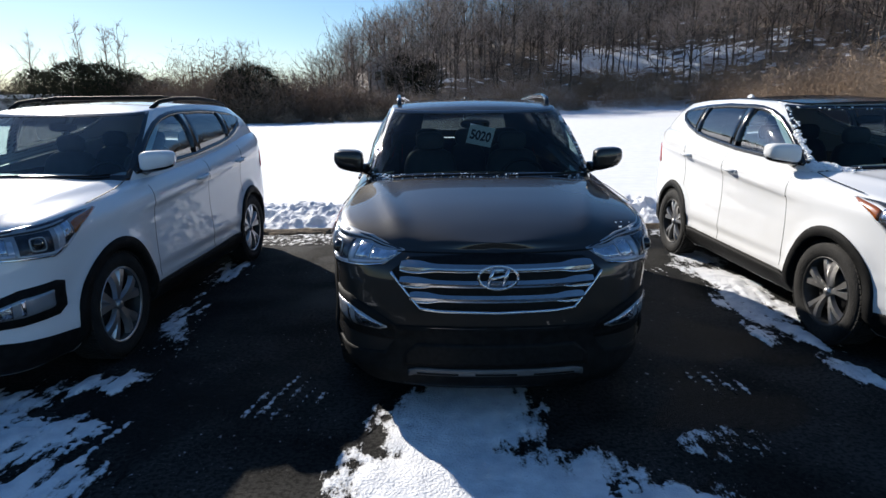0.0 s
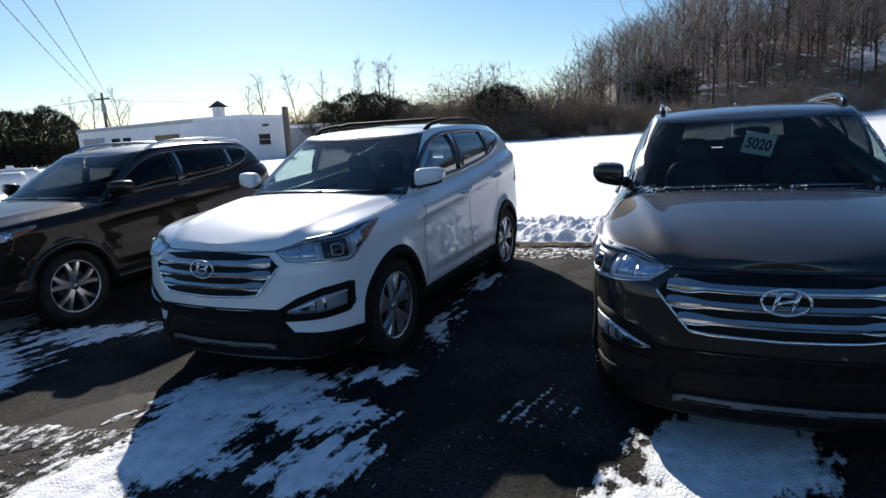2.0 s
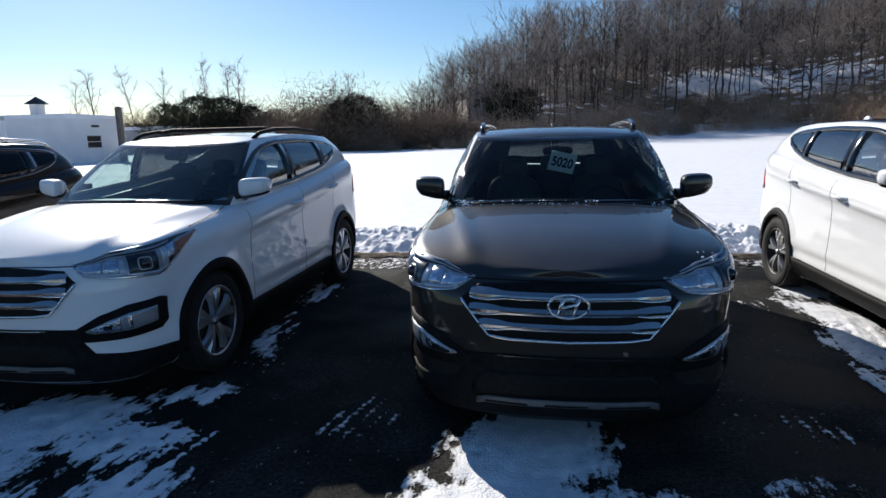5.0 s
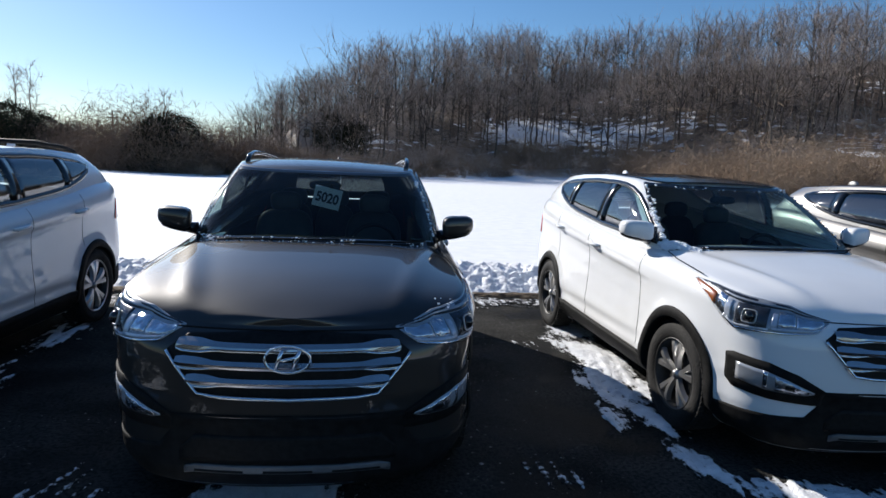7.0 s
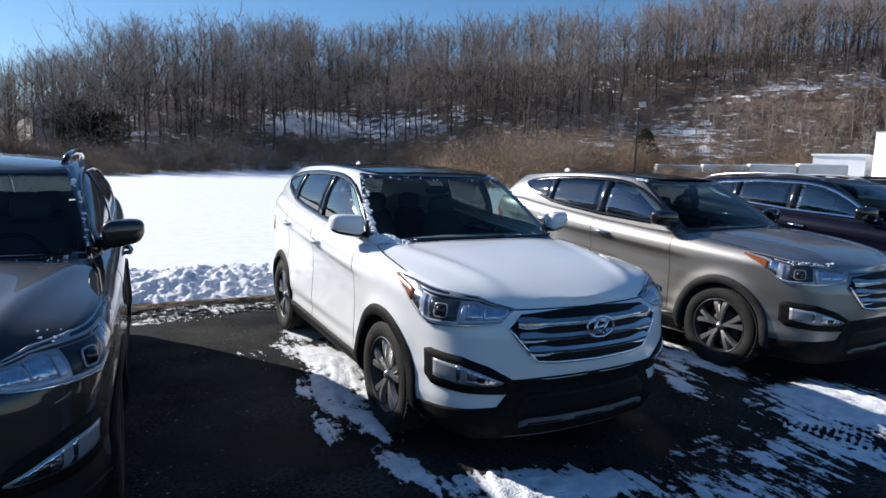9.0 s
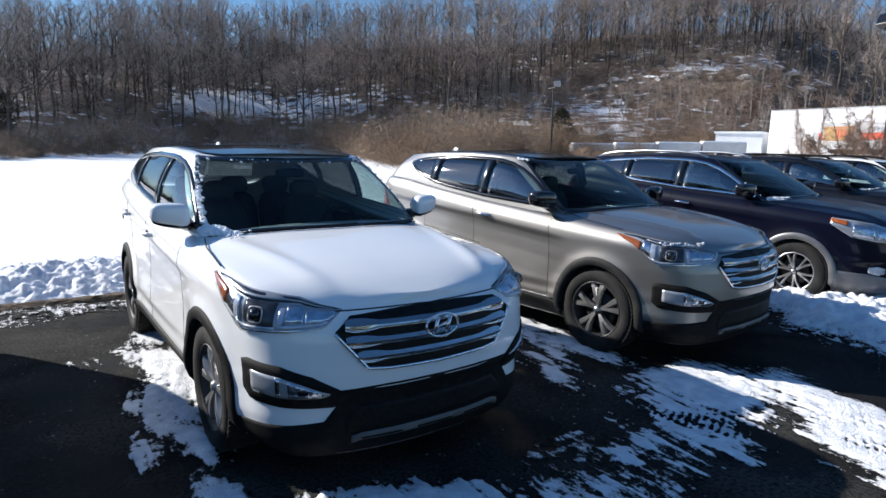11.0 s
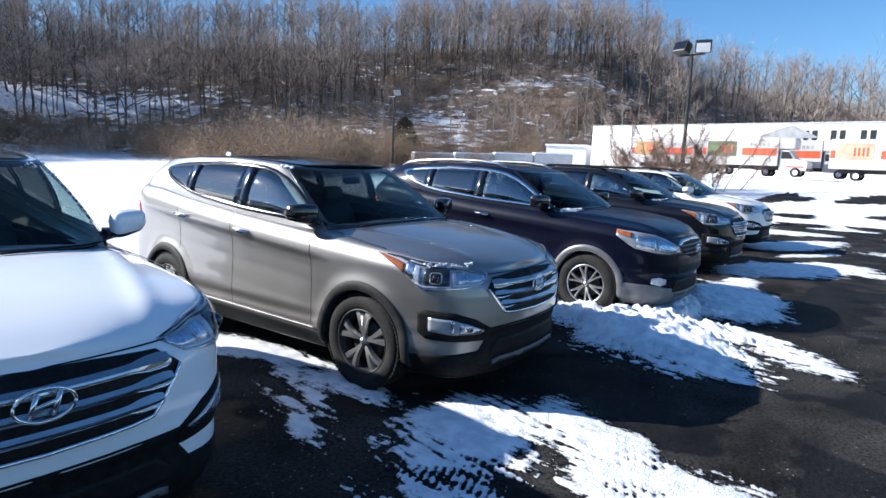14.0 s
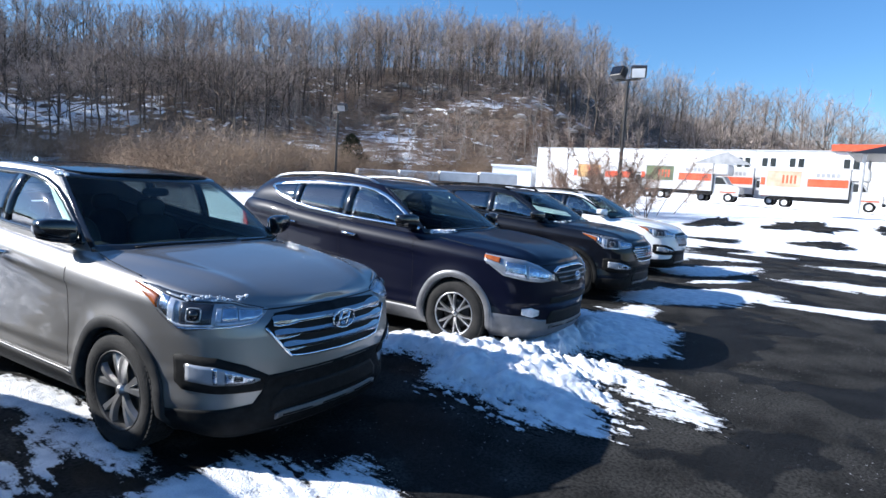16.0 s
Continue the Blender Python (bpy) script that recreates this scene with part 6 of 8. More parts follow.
    sw = [(0.37 + 0.18 * math.cos(a), 1.80 + 0.07 * math.sin(a), 1.06 + 0.17 * math.sin(a)) for a in np.linspace(0, 2 * math.pi, 25)]
    wv, wf = tube_data(sw, 0.016, 6)
    wheel_ = add("steering_wheel", wv, wf, M["interior"])
    hv, hf = blob((0.37, 1.79, 1.05), (0.075, 0.03, 0.06), 2.5, 12, 6)
    add("airbag_cover", hv, hf, M["interior"], wheel_)
    rv, rf = blob((0, 1.93, 1.50), (0.12, 0.02, 0.035), 3, 12, 6)
    add("rear_view_mirror", rv, rf, M["interior"])
    # --- wheels ---
    half = 0.812 * ws
    for k in (1, -1):
        for hub in (HUB_Y, HUB_Y + WB + extra):
            make_wheel(car, "wheel", k * half, hub, k, st, R)
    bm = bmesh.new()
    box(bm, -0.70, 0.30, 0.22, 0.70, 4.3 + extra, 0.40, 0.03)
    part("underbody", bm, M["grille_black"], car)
    return car


def sy_arr(y):
    return np.interp(y, PLAN[:, 1], PLAN_S)


def emblem(add, y, z, r=0.096, parent=None):
    """A plain chrome oval with slanting bars."""
    k = r / 0.078
    ring = [(r * math.cos(a), y, z + r * 0.58 * math.sin(a)) for a in np.linspace(0, 2 * math.pi, 33)]
    v, f = tube_data(ring, 0.007, 6)
    e = add("badge", v, f, M["chrome"])
    for x0, x1 in ((-0.042, -0.018), (0.018, 0.042)):
        v, f = tube_data([(x0 * k, y, z - 0.032 * k), (x1 * k, y, z + 0.032 * k)], 0.010, 6)
        add("badge_bar", v, f, M["chrome"], e)
    v, f = tube_data([(-0.035 * k, y, z - 0.008 * k), (0.035 * k, y, z + 0.008 * k)], 0.008, 6)
    add("badge_bar", v, f, M["chrome"], e)
    return e


def headlamp(st, plate, low, up, k, amber=True, plain=False):
    """A lamp unit under a clear cover: dark bezel, projector, reflector, amber side piece."""
    lamp = plate("headlamp", low, up, 0.002, M[st.get("bezel", "lamp_grey")], side=k, thick=0.012, n=30, rows=7)
    u0, u1 = low[0][0], low[-1][0]

    def inner(a, b, lo, hi, name, mm, off, n=12):
        us = np.linspace(u0 + (u1 - u0) * a, u0 + (u1 - u0) * b, 8)
        l_, h_ = curve_at(low, us), curve_at(up, us)
        plate(name, [(float(u), float(x + (y - x) * lo)) for u, x, y in zip(us, l_, h_)], [(float(u), float(x + (y - x) * hi)) for u, x, y in zip(us, l_, h_)], off, mm, side=k, parent=lamp, thick=0.008, n=n, rows=4)

    if plain:
        inner(0.06, 0.40, 0.14, 0.72, "reflector", M["cut_glass"], 0.006)
        inner(0.44, 0.72, 0.12, 0.78, "reflector", M["cut_glass"], 0.006)
    else:
        inner(0.02, 0.92, 0.80, 0.97, "lamp_shroud", M["lamp_dark"], 0.005, 20)
        inner(0.015, 0.66, 0.01, 0.07, "lamp_trim", M["chrome"], 0.010, 16)
        inner(0.05, 0.70, 0.86, 0.91, "lamp_trim", M["lamp_grey"], 0.008, 20)
        inner(0.04, 0.20, 0.22, 0.70, "reflector", M["cut_glass"], 0.006)
        inner(0.21, 0.31, 0.22, 0.74, "reflector", M["cut_glass"], 0.006)
        inner(0.37, 0.57, 0.14, 0.78, "projector_plate", M["lamp_dark"], 0.006)
        inner(0.655, 0.72, 0.10, 0.78, "reflector", M["cut_glass"], 0.006, 6)
        inner(0.605, 0.645, 0.10, 0.78, "light_strip", M["lens"], 0.011, 4)
        inner(0.36, 0.63, 0.09, 0.155, "light_strip", M["lens"], 0.012, 10)
        inner(0.315, 0.345, 0.16, 0.66, "light_strip", M["lens"], 0.011, 4)
        inner(0.08, 0.34, 0.13, 0.20, "light_strip", M["lens"], 0.012, 10)
        u = u0 + (u1 - u0) * 0.475
        z = float(curve_at(low, u) + (curve_at(up, u) - curve_at(low, u)) * 0.46)
        c = tub(u, z, 0.010)
        ds, dz = tub(u + 0.01, z, 0.010) - tub(u - 0.01, z, 0.010), tub(u, z + 0.01, 0.010) - tub(u, z - 0.01, 0.010)
        ds, dz = ds / np.linalg.norm(ds), dz / np.linalg.norm(dz)
        r = 0.038
        ring = [c + r * (ds * math.copysign(abs(math.cos(a)) ** 0.45, math.cos(a)) * 1.05 + dz * math.copysign(abs(math.sin(a)) ** 0.45, math.sin(a)) * 0.95) for a in np.linspace(0, 2 * math.pi, 33)]
        v, f = tube_data([(k * q[0], q[1], q[2]) for q in ring], 0.0045, 6)
        st["add"]("projector_ring", v, f, M["lamp_grey"], lamp)
        v, f = blob((k * c[0], c[1], c[2]), (0.030, 0.030, 0.030), 2.0, 16, 10)
        st["add"]("projector", v, f, M["gloss_black"], lamp)
    if amber:
        inner(0.735, 0.985, 0.03, 0.62, "amber_side_lamp", M["amber"], 0.010)
    plate("lamp_cover", low, up, 0.016, M["lamp_clear"], side=k, parent=lamp, thick=0.003, n=30, rows=7)
    return lamp


def face_sport(st, plate, pair, add):
    """Wide hexagonal grille with chrome bars, swept lamps, fog lamps in black pods."""
    g_up = [(-sx(0.545), 0.852), (-sx(0.47), 0.914), (-sx(0.2), 0.928), (0, 0.931), (sx(0.2), 0.928), (sx(0.47), 0.914), (sx(0.545), 0.852)]
    g_lo = [(-sx(0.545), 0.846), (-sx(0.395), 0.675), (-sx(0.3), 0.665), (0, 0.658), (sx(0.3), 0.665), (sx(0.395), 0.675), (sx(0.545), 0.846)]
    grille = plate("grille", g_lo, g_up, 0.005, M["grille_black"], n=40, rows=22)
    pts = []
    for (u0, z0), (u1, z1) in zip(g_lo[:-1], g_lo[1:]):
        for t in np.linspace(0, 1, 8)[:-1]:
            pts.append(tuple(tub(u0 + (u1 - u0) * t, z0 + (z1 - z0) * t, 0.012)))
    pts.append(tuple(tub(g_lo[-1][0], g_lo[-1][1], 0.012)))
    v, f = tube_data(pts, 0.009, 6)
    add("grille_frame", v, f, M["chrome"], grille)
    n_bar = st.get("bars", 3)
    for i in range(n_bar):
        z = 0.880 - i * (0.145 / (n_bar - 1))
        w = sx(float(np.interp(z, [0.675, 0.846, 0.92], [0.40, 0.525, 0.47])))
        hh = 0.0185 if n_bar == 3 else 0.009
        wing = 0.012 if n_bar == 3 else 0.006
        us = np.linspace(-w, w, 31)
        mid = [z - 0.006 * math.cos(u / w * math.pi / 2) for u in us]
        fat = [hh + wing * float(smooth01((abs(u) / w - 0.62) / 0.2)) * float(np.clip((1.0 - abs(u) / w) * 12 + 0.35, 0, 1)) for u in us]
        ridge = lambda U, V, o, w=w, z=z: tub(U, V, o + 0.010 - 0.55 * np.abs(V - (z - 0.006 * np.cos(U / w * math.pi / 2) - 0.004)))
        plate("grille_bar", [(float(u), q - g_) for u, q, g_ in zip(us, mid, fat)], [(float(u), q + 0.8 * g_) for u, q, g_ in zip(us, mid, fat)], 0.014, M["satin_chrome"], parent=grille, n=31, thick=0.02, rows=5, smooth=False, surface=ridge)
        # Added chrome strip that stands in for the glint along each bar's bottom.
        if n_bar == 3:
            plate("bar_edge", [(float(u), q - g_ - 0.001) for u, q, g_ in zip(us, mid, fat)], [(float(u), q - g_ + 0.0065) for u, q, g_ in zip(us, mid, fat)], 0.017, M["chrome"], parent=grille, n=31, thick=0.006, rows=3)
    emblem(add, float(tub(0.0, 0.842, 0.05)[1]), 0.842, 0.098)
    low = [(sx(0.505), 0.938), (sx(0.59), 0.878), (sx(0.72), 0.858), (sy(0.34), 0.838), (sy(0.385), 0.853), (sy(0.55), 0.975), (sy(0.75), 1.052)]
    up = [(sx(0.505), 0.943), (sx(0.59), 0.958), (sx(0.72), 1.0), (sy(0.34), 1.026), (sy(0.55), 1.05), (sy(0.75), 1.058)]
    for k in (1, -1):
        headlamp(st, plate, low, up, k)
        pod = plate("fog_pod", [(sx(0.525), 0.49), (sx(0.56), 0.482), (sx(0.77), 0.483), (sy(0.33), 0.50), (sy(0.385), 0.54)], [(sx(0.525), 0.578), (sx(0.65), 0.65), (sx(0.775), 0.695), (sy(0.33), 0.705), (sy(0.385), 0.69)], 0.008, M["plastic"], side=k, n=24)
        fl, fu = [(sx(0.572), 0.552), (sx(0.615), 0.536), (sx(0.78), 0.535), (sy(0.30), 0.56)], [(sx(0.572), 0.562), (sx(0.70), 0.618), (sx(0.78), 0.645), (sy(0.30), 0.655)]
        plate("fog_lamp", fl, fu, 0.012, M["lamp_grey"], side=k, parent=pod, n=16)
        plate("fog_reflector", [(sx(0.60), 0.549), (sx(0.64), 0.542), (sx(0.745), 0.542)], [(sx(0.60), 0.566), (sx(0.68), 0.603), (sx(0.745), 0.626)], 0.0135, M["cut_glass"], side=k, parent=pod, n=10)
        plate("fog_trim", [(sx(0.775), 0.545), (sx(0.79), 0.548)], [(sx(0.775), 0.638), (sx(0.79), 0.642)], 0.0145, M["chrome"], side=k, parent=pod, n=4)
        plate("fog_bulb", [(sx(0.665), 0.558), (sx(0.705), 0.558)], [(sx(0.665), 0.586), (sx(0.705), 0.590)], 0.016, M["gloss_black"], side=k, parent=pod, n=6)
        plate("fog_cover", fl, fu, 0.020, M["lamp_clear"], side=k, parent=pod, n=16, thick=0.003)
    hood_seam(plate, 0.938)


def hood_seam(plate, z):
    plate("hood_seam", [(-sx(0.55), z - 0.006), (0, z - 0.008), (sx(0.55), z - 0.006)], [(-sx(0.55), z - 0.001), (0, z - 0.004), (sx(0.55), z - 0.001)], 0.002, M["grille_black"], n=40, rows=2, thick=0.003)
    for k in (1, -1):
        plate("hood_seam", [(0.70, 0.872), (1.1, 0.842), (1.30, 0.80)], [(0.70, 0.879), (1.1, 0.849), (1.30, 0.807)], 0.001, M["grille_black"], side=k, thick=0.003, n=16, rows=2,
              surface=lambda U, V, o: np.stack([V, U, hood_z(V, U) + o + 0.001], -1))


def face_round(st, plate, pair, add):
    """Smaller rounded grille with mesh, large lamps with amber corners, silver lower trim."""
    lo = [(-sx(0.42), 0.86), (-sx(0.34), 0.77), (-sx(0.15), 0.735), (0, 0.73), (sx(0.15), 0.735), (sx(0.34), 0.77), (sx(0.42), 0.86)]
    up = [(-sx(0.42), 0.872), (-sx(0.3), 0.905), (0, 0.915), (sx(0.3), 0.905), (sx(0.42), 0.872)]
    g = plate("grille", lo, up, 0.004, M["grille_black"], n=30)
    plate("grille_frame", [(u, z - 0.004) for u, z in up], [(u, z + 0.016) for u, z in up], 0.014, M["chrome"], parent=g, n=30, thick=0.015, rows=3)
    for i in range(3):
        z = 0.775 + 0.045 * i
        w = sx(0.33 + 0.035 * i)
        plate("grille_bar", [(-w, z - 0.006), (w, z - 0.006)], [(-w, z + 0.006), (w, z + 0.006)], 0.010, M["silver_trim"], parent=g, n=24, rows=2)
    emblem(add, float(tub(0.0, 0.82, 0.04)[1]), 0.82, 0.072)
    low = [(sx(0.46), 0.80), (sx(0.62), 0.785), (sx(0.76), 0.80), (sy(0.35), 0.84), (sy(0.56), 0.965)]
    up = [(sx(0.46), 0.86), (sx(0.62), 0.945), (sx(0.76), 0.985), (sy(0.35), 1.015), (sy(0.56), 1.03)]
    for k in (1, -1):
        headlamp(dict(bezel="lamp_grey", add=add), plate, low, up, k, amber=False, plain=True)
        plate("amber_side_lamp", [(sy(0.39), 0.955), (sy(0.56), 0.995)], [(sy(0.39), 1.005), (sy(0.56), 1.026)], 0.017, M["amber"], side=k, n=10, thick=0.01)
        plate("fog_lamp", [(sx(0.62), 0.45), (sx(0.70), 0.43), (sx(0.79), 0.46)], [(sx(0.62), 0.50), (sx(0.71), 0.53), (sx(0.79), 0.52)], 0.014, M["lens"], side=k, n=8)
    w = sx(0.5)
    plate("upper_intake", [(-w, 0.56), (w, 0.56)], [(-w, 0.63), (w, 0.63)], 0.006, M["grille_black"], n=30)
    hood_seam(plate, 0.94)


def face_hex(st, plate, pair, add):
    """Dark hexagonal grille, narrow swept-back lamps, round-cornered fog lamps."""
    lo = [(-sx(0.50), 0.83), (-sx(0.36), 0.69), (0, 0.68), (sx(0.36), 0.69), (sx(0.50), 0.83)]
    up = [(-sx(0.50), 0.84), (-sx(0.44), 0.895), (0, 0.90), (sx(0.44), 0.895), (sx(0.50), 0.84)]
    g = plate("grille", lo, up, 0.004, M["grille_black"], n=30)
    plate("grille_bar", [(-sx(0.46), 0.80), (sx(0.46), 0.80)], [(-sx(0.46), 0.835), (sx(0.46), 0.835)], 0.014, M["chrome"], parent=g, n=30, thick=0.015, rows=4)
    emblem(add, float(tub(0.0, 0.815, 0.04)[1]), 0.815, 0.072)
    low = [(sx(0.52), 0.845), (sx(0.66), 0.84), (sx(0.80), 0.87), (sy(0.42), 0.93), (sy(0.62), 1.0)]
    up = [(sx(0.52), 0.90), (sx(0.66), 0.935), (sx(0.80), 0.975), (sy(0.42), 1.01), (sy(0.62), 1.02)]
    for k in (1, -1):
        headlamp(st, plate, low, up, k)
        plate("fog_lamp", [(sx(0.70), 0.515), (sx(0.74), 0.50), (sx(0.80), 0.52)], [(sx(0.70), 0.555), (sx(0.75), 0.60), (sx(0.80), 0.61)], 0.016, M["lens"], side=k, n=8)
    hood_seam(plate, 0.935)


STYLES = dict(sport=face_sport, round=face_round, hex=face_hex)

make_suv(dict(label="dark brown-black compact SUV with split-spoke alloy wheels", paint="paint_mocha", face="hex", longer=-0.06, tail=-0.30, taller=0.0, wheel="alloy", wheel_r=0.36, rim_r=0.258, spokes=5, dual=0.42, spoke_w=0.026, rails="chrome", mirror="paint_mocha", handle="paint_mocha", clad="paint_mocha", arch="paint_mocha", side_glass="glass_black", rear_glass="glass_black"),
         pose(-6.60, 3.38, 0, 0, 0, -4.5))
make_suv(dict(label="white SUV with roof rails, crossbars and bright alloy wheels", paint="paint_pearl", wheel="alloy", rim_r=0.258, spokes=5, dual=0.40, spoke_w=0.034, flare=True, rails="plastic", crossbars=True, handle="paint_pearl", screen_glass="glass_pale"),
         pose(-3.052, 3.256, 0, 0, 0, -3.6))
make_suv(dict(label="dark brown metallic SUV with chrome-barred grille and roof rails", paint="paint_brown", wheel="alloy_grey", rim_r=0.247, spokes=5, dual=0.36, spoke_w=0.025, flare=True, rails="gloss_black", handle="paint_brown"),
         pose(0.367, 3.016, 0, 0, 0, -1.5))
make_suv(dict(label="white SUV with black glass roof and grey alloy wheels", paint="paint_white", wheel="alloy_grey", rim_r=0.247, spokes=5, dual=0.36, spoke_w=0.025, flare=True, glass_roof=True, handle="paint_white"),
         pose(3.75, 3.183, 0, 0, 0, 0.3))
make_suv(dict(label="warm grey metallic SUV with black glass roof and grey alloy wheels", paint="paint_tan", wheel="alloy_grey", rim_r=0.247, spokes=5, dual=0.36, spoke_w=0.025, flare=True, glass_roof=True, handle="chrome", arch="plastic_grey", sill_strip="skid", mirror="gloss_black"),
         pose(7.103, 3.29, 0, 0, 0, 4.8))
make_suv(dict(label="dark navy SUV with silver lower cladding and chrome window line", paint="paint_navy", face="round", clad="silver_trim", low_clad=True, arch="silver_trim", longer=0.10, taller=0.05, wider=1.025, wheel="alloy", spokes=6, dual=0.4, spoke_w=0.014, rails="alloy", belt="chrome", frame="chrome", handle="chrome", mirror="gloss_black", seats="seat_light"),
         pose(10.6, 3.27, 0, 0, 0, 4.0))
make_suv(dict(label="blackish blue long SUV with five-bar grille and roof rails", paint="paint_night", bars=5, longer=0.10, tail=0.08, wheel="alloy", spokes=5, rails="plastic", handle="chrome", mirror="gloss_black"),
         pose(14.6, 3.82, 0, 0, 0, 4.0))
make_suv(dict(label="white long SUV with five-bar grille at the end of the row", paint="paint_white", bars=5, longer=0.10, tail=0.08, wheel="alloy", spokes=5, rails="plastic", handle="chrome"),
         pose(18.5, 4.3, 0, 0, 0, 4.0))


# ---- crumbs of snow left on the cars ----
def snow_crumbs(m, spots, label, lift=0.038):
    """Small clumps of old snow. spots: (surface, a, b, spread along a, spread along b, how many, size)."""
    rng = np.random.default_rng(len(spots) * 7 + int(m.translation.x * 10))
    V, F = [], []
    for surface, a, b, da, db, n, size in spots:
        for _ in range(n):
            q = surface(np.array(a + rng.uniform(-da, da)), np.array(b + rng.uniform(-db, db)), 0.006)
            q = q + np.array([0, 0, lift * float(smooth01((q[2] - 0.45) / 1.1))])
            r = size * rng.uniform(0.3, 1.0)
            v, f = blob(tuple(q), (r, r * rng.uniform(0.7, 1.5), r * 0.6), 2.2, 7, 4)
            v = [tuple(np.array(p) + rng.normal(0, r * 0.12, 3)) for p in v]
            o = len(V)
            V += v
            F += [tuple(i + o for i in g) for g in f]
    ob = mesh_ob("snow_crumbs", V, F, M["snow"], smooth=False)
    ob.matrix_basis = m
    tagged(ob, label, "snow", kind="stuff")


def bonnet(x, y, o):
    return np.stack([x, y, hood_z(x, y) + o], -1)


snow_crumbs(pose(3.75, 3.183, 0, 0, 0, 0.3), [(cabin, -2.85, 0.05, 0.42, 0.035, 70, 0.032), (cabin, -2.3, 0.035, 0.5, 0.02, 40, 0.02), (cabin, -3.1, 0.3, 0.10, 0.28, 60, 0.022), (cabin, -3.0, 0.6, 0.12, 0.3, 24, 0.015), (cabin, -2.85, 0.8, 0.1, 0.16, 14, 0.016), (cabin, 0.0, 0.95, 2.6, 0.03, 26, 0.011), (cabin, 3.0, 0.6, 0.1, 0.35, 16, 0.014), (cabin, -2.7, 0.09, 0.2, 0.03, 20, 0.022), (bonnet, -0.55, 1.16, 0.2, 0.02, 10, 0.012)], "crumbs of snow round the white car's windscreen")
snow_crumbs(pose(0.367, 3.016, 0, 0, 0, -1.5), [(cabin, -1.0, 0.045, 1.8, 0.03, 80, 0.011), (cabin, 3.15, 0.45, 0.06, 0.35, 22, 0.014), (cabin, -3.15, 0.2, 0.06, 0.2, 8, 0.012), (cabin, 2.3, 0.03, 0.8, 0.02, 14, 0.009), (cabin, 3.0, 0.75, 0.08, 0.1, 8, 0.022), (bonnet, 0.72, 0.22, 0.05, 0.05, 9, 0.008)], "crumbs of snow along the dark car's windscreen")
snow_crumbs(pose(7.103, 3.29, 0, 0, 0, 4.8), [(bonnet, -0.70, 0.30, 0.13, 0.16, 0, 0.01), (tub, -0.85, 1.005, 0.22, 0.012, 50, 0.012), (cabin, -2.95, 0.97, 0.3, 0.02, 24, 0.018)], "line of snow on the grey car's headlamp and roof edge")
snow_crumbs(pose(10.6, 3.27, 0, 0, 0, 4.0), [(cabin, -2.4, 0.03, 0.7, 0.03, 80, 0.022), (cabin, -3.2, 0.2, 0.05, 0.2, 16, 0.014)], "snow lying at the foot of the navy car's windscreen", 0.05)
snow_crumbs(pose(14.6, 3.82, 0, 0, 0, 4.0), [(cabin, -2.0, 0.04, 0.9, 0.02, 30, 0.016)], "snow lying at the foot of the blackish car's windscreen")

# ---- white workshop building, tanks and poles beyond the lot ----
def prism(bm, pts, z0, z1):
    """An upright prism over a plan polygon; z1 may be one height for each corner."""
    top = z1 if isinstance(z1, (list, tuple)) else [z1] * len(pts)
    a = [bm.verts.new((x, y, z0)) for x, y in pts]
    b = [bm.verts.new((x, y, z)) for (x, y), z in zip(pts, top)]
    n = len(pts)
    for i in range(n):
        bm.faces.new((a[i], a[(i + 1) % n], b[(i + 1) % n], b[i]))
    bm.faces.new(b)
    bm.faces.new(a[::-1])
    bmesh.ops.recalc_face_normals(bm, faces=bm.faces)


def wall_panel(parent, name, a, b, u0, u1, z0, z1, depth, material, out=0.06, label=""):
    """A framed panel on the wall from a to b, u along it in metres."""
    d = (Vector(b) - Vector(a)).normalized()
    n = Vector((d.y, -d.x))
    bm = bmesh.new()
    q = [Vector(a) + d * u for u in (u0, u1)]
    pts = [q[0] + n * out, q[1] + n * out, q[1] - n * depth, q[0] - n * depth]
    prism(bm, [(p.x, p.y) for p in pts], z0, z1)
    return part(name, bm, material, parent, label)


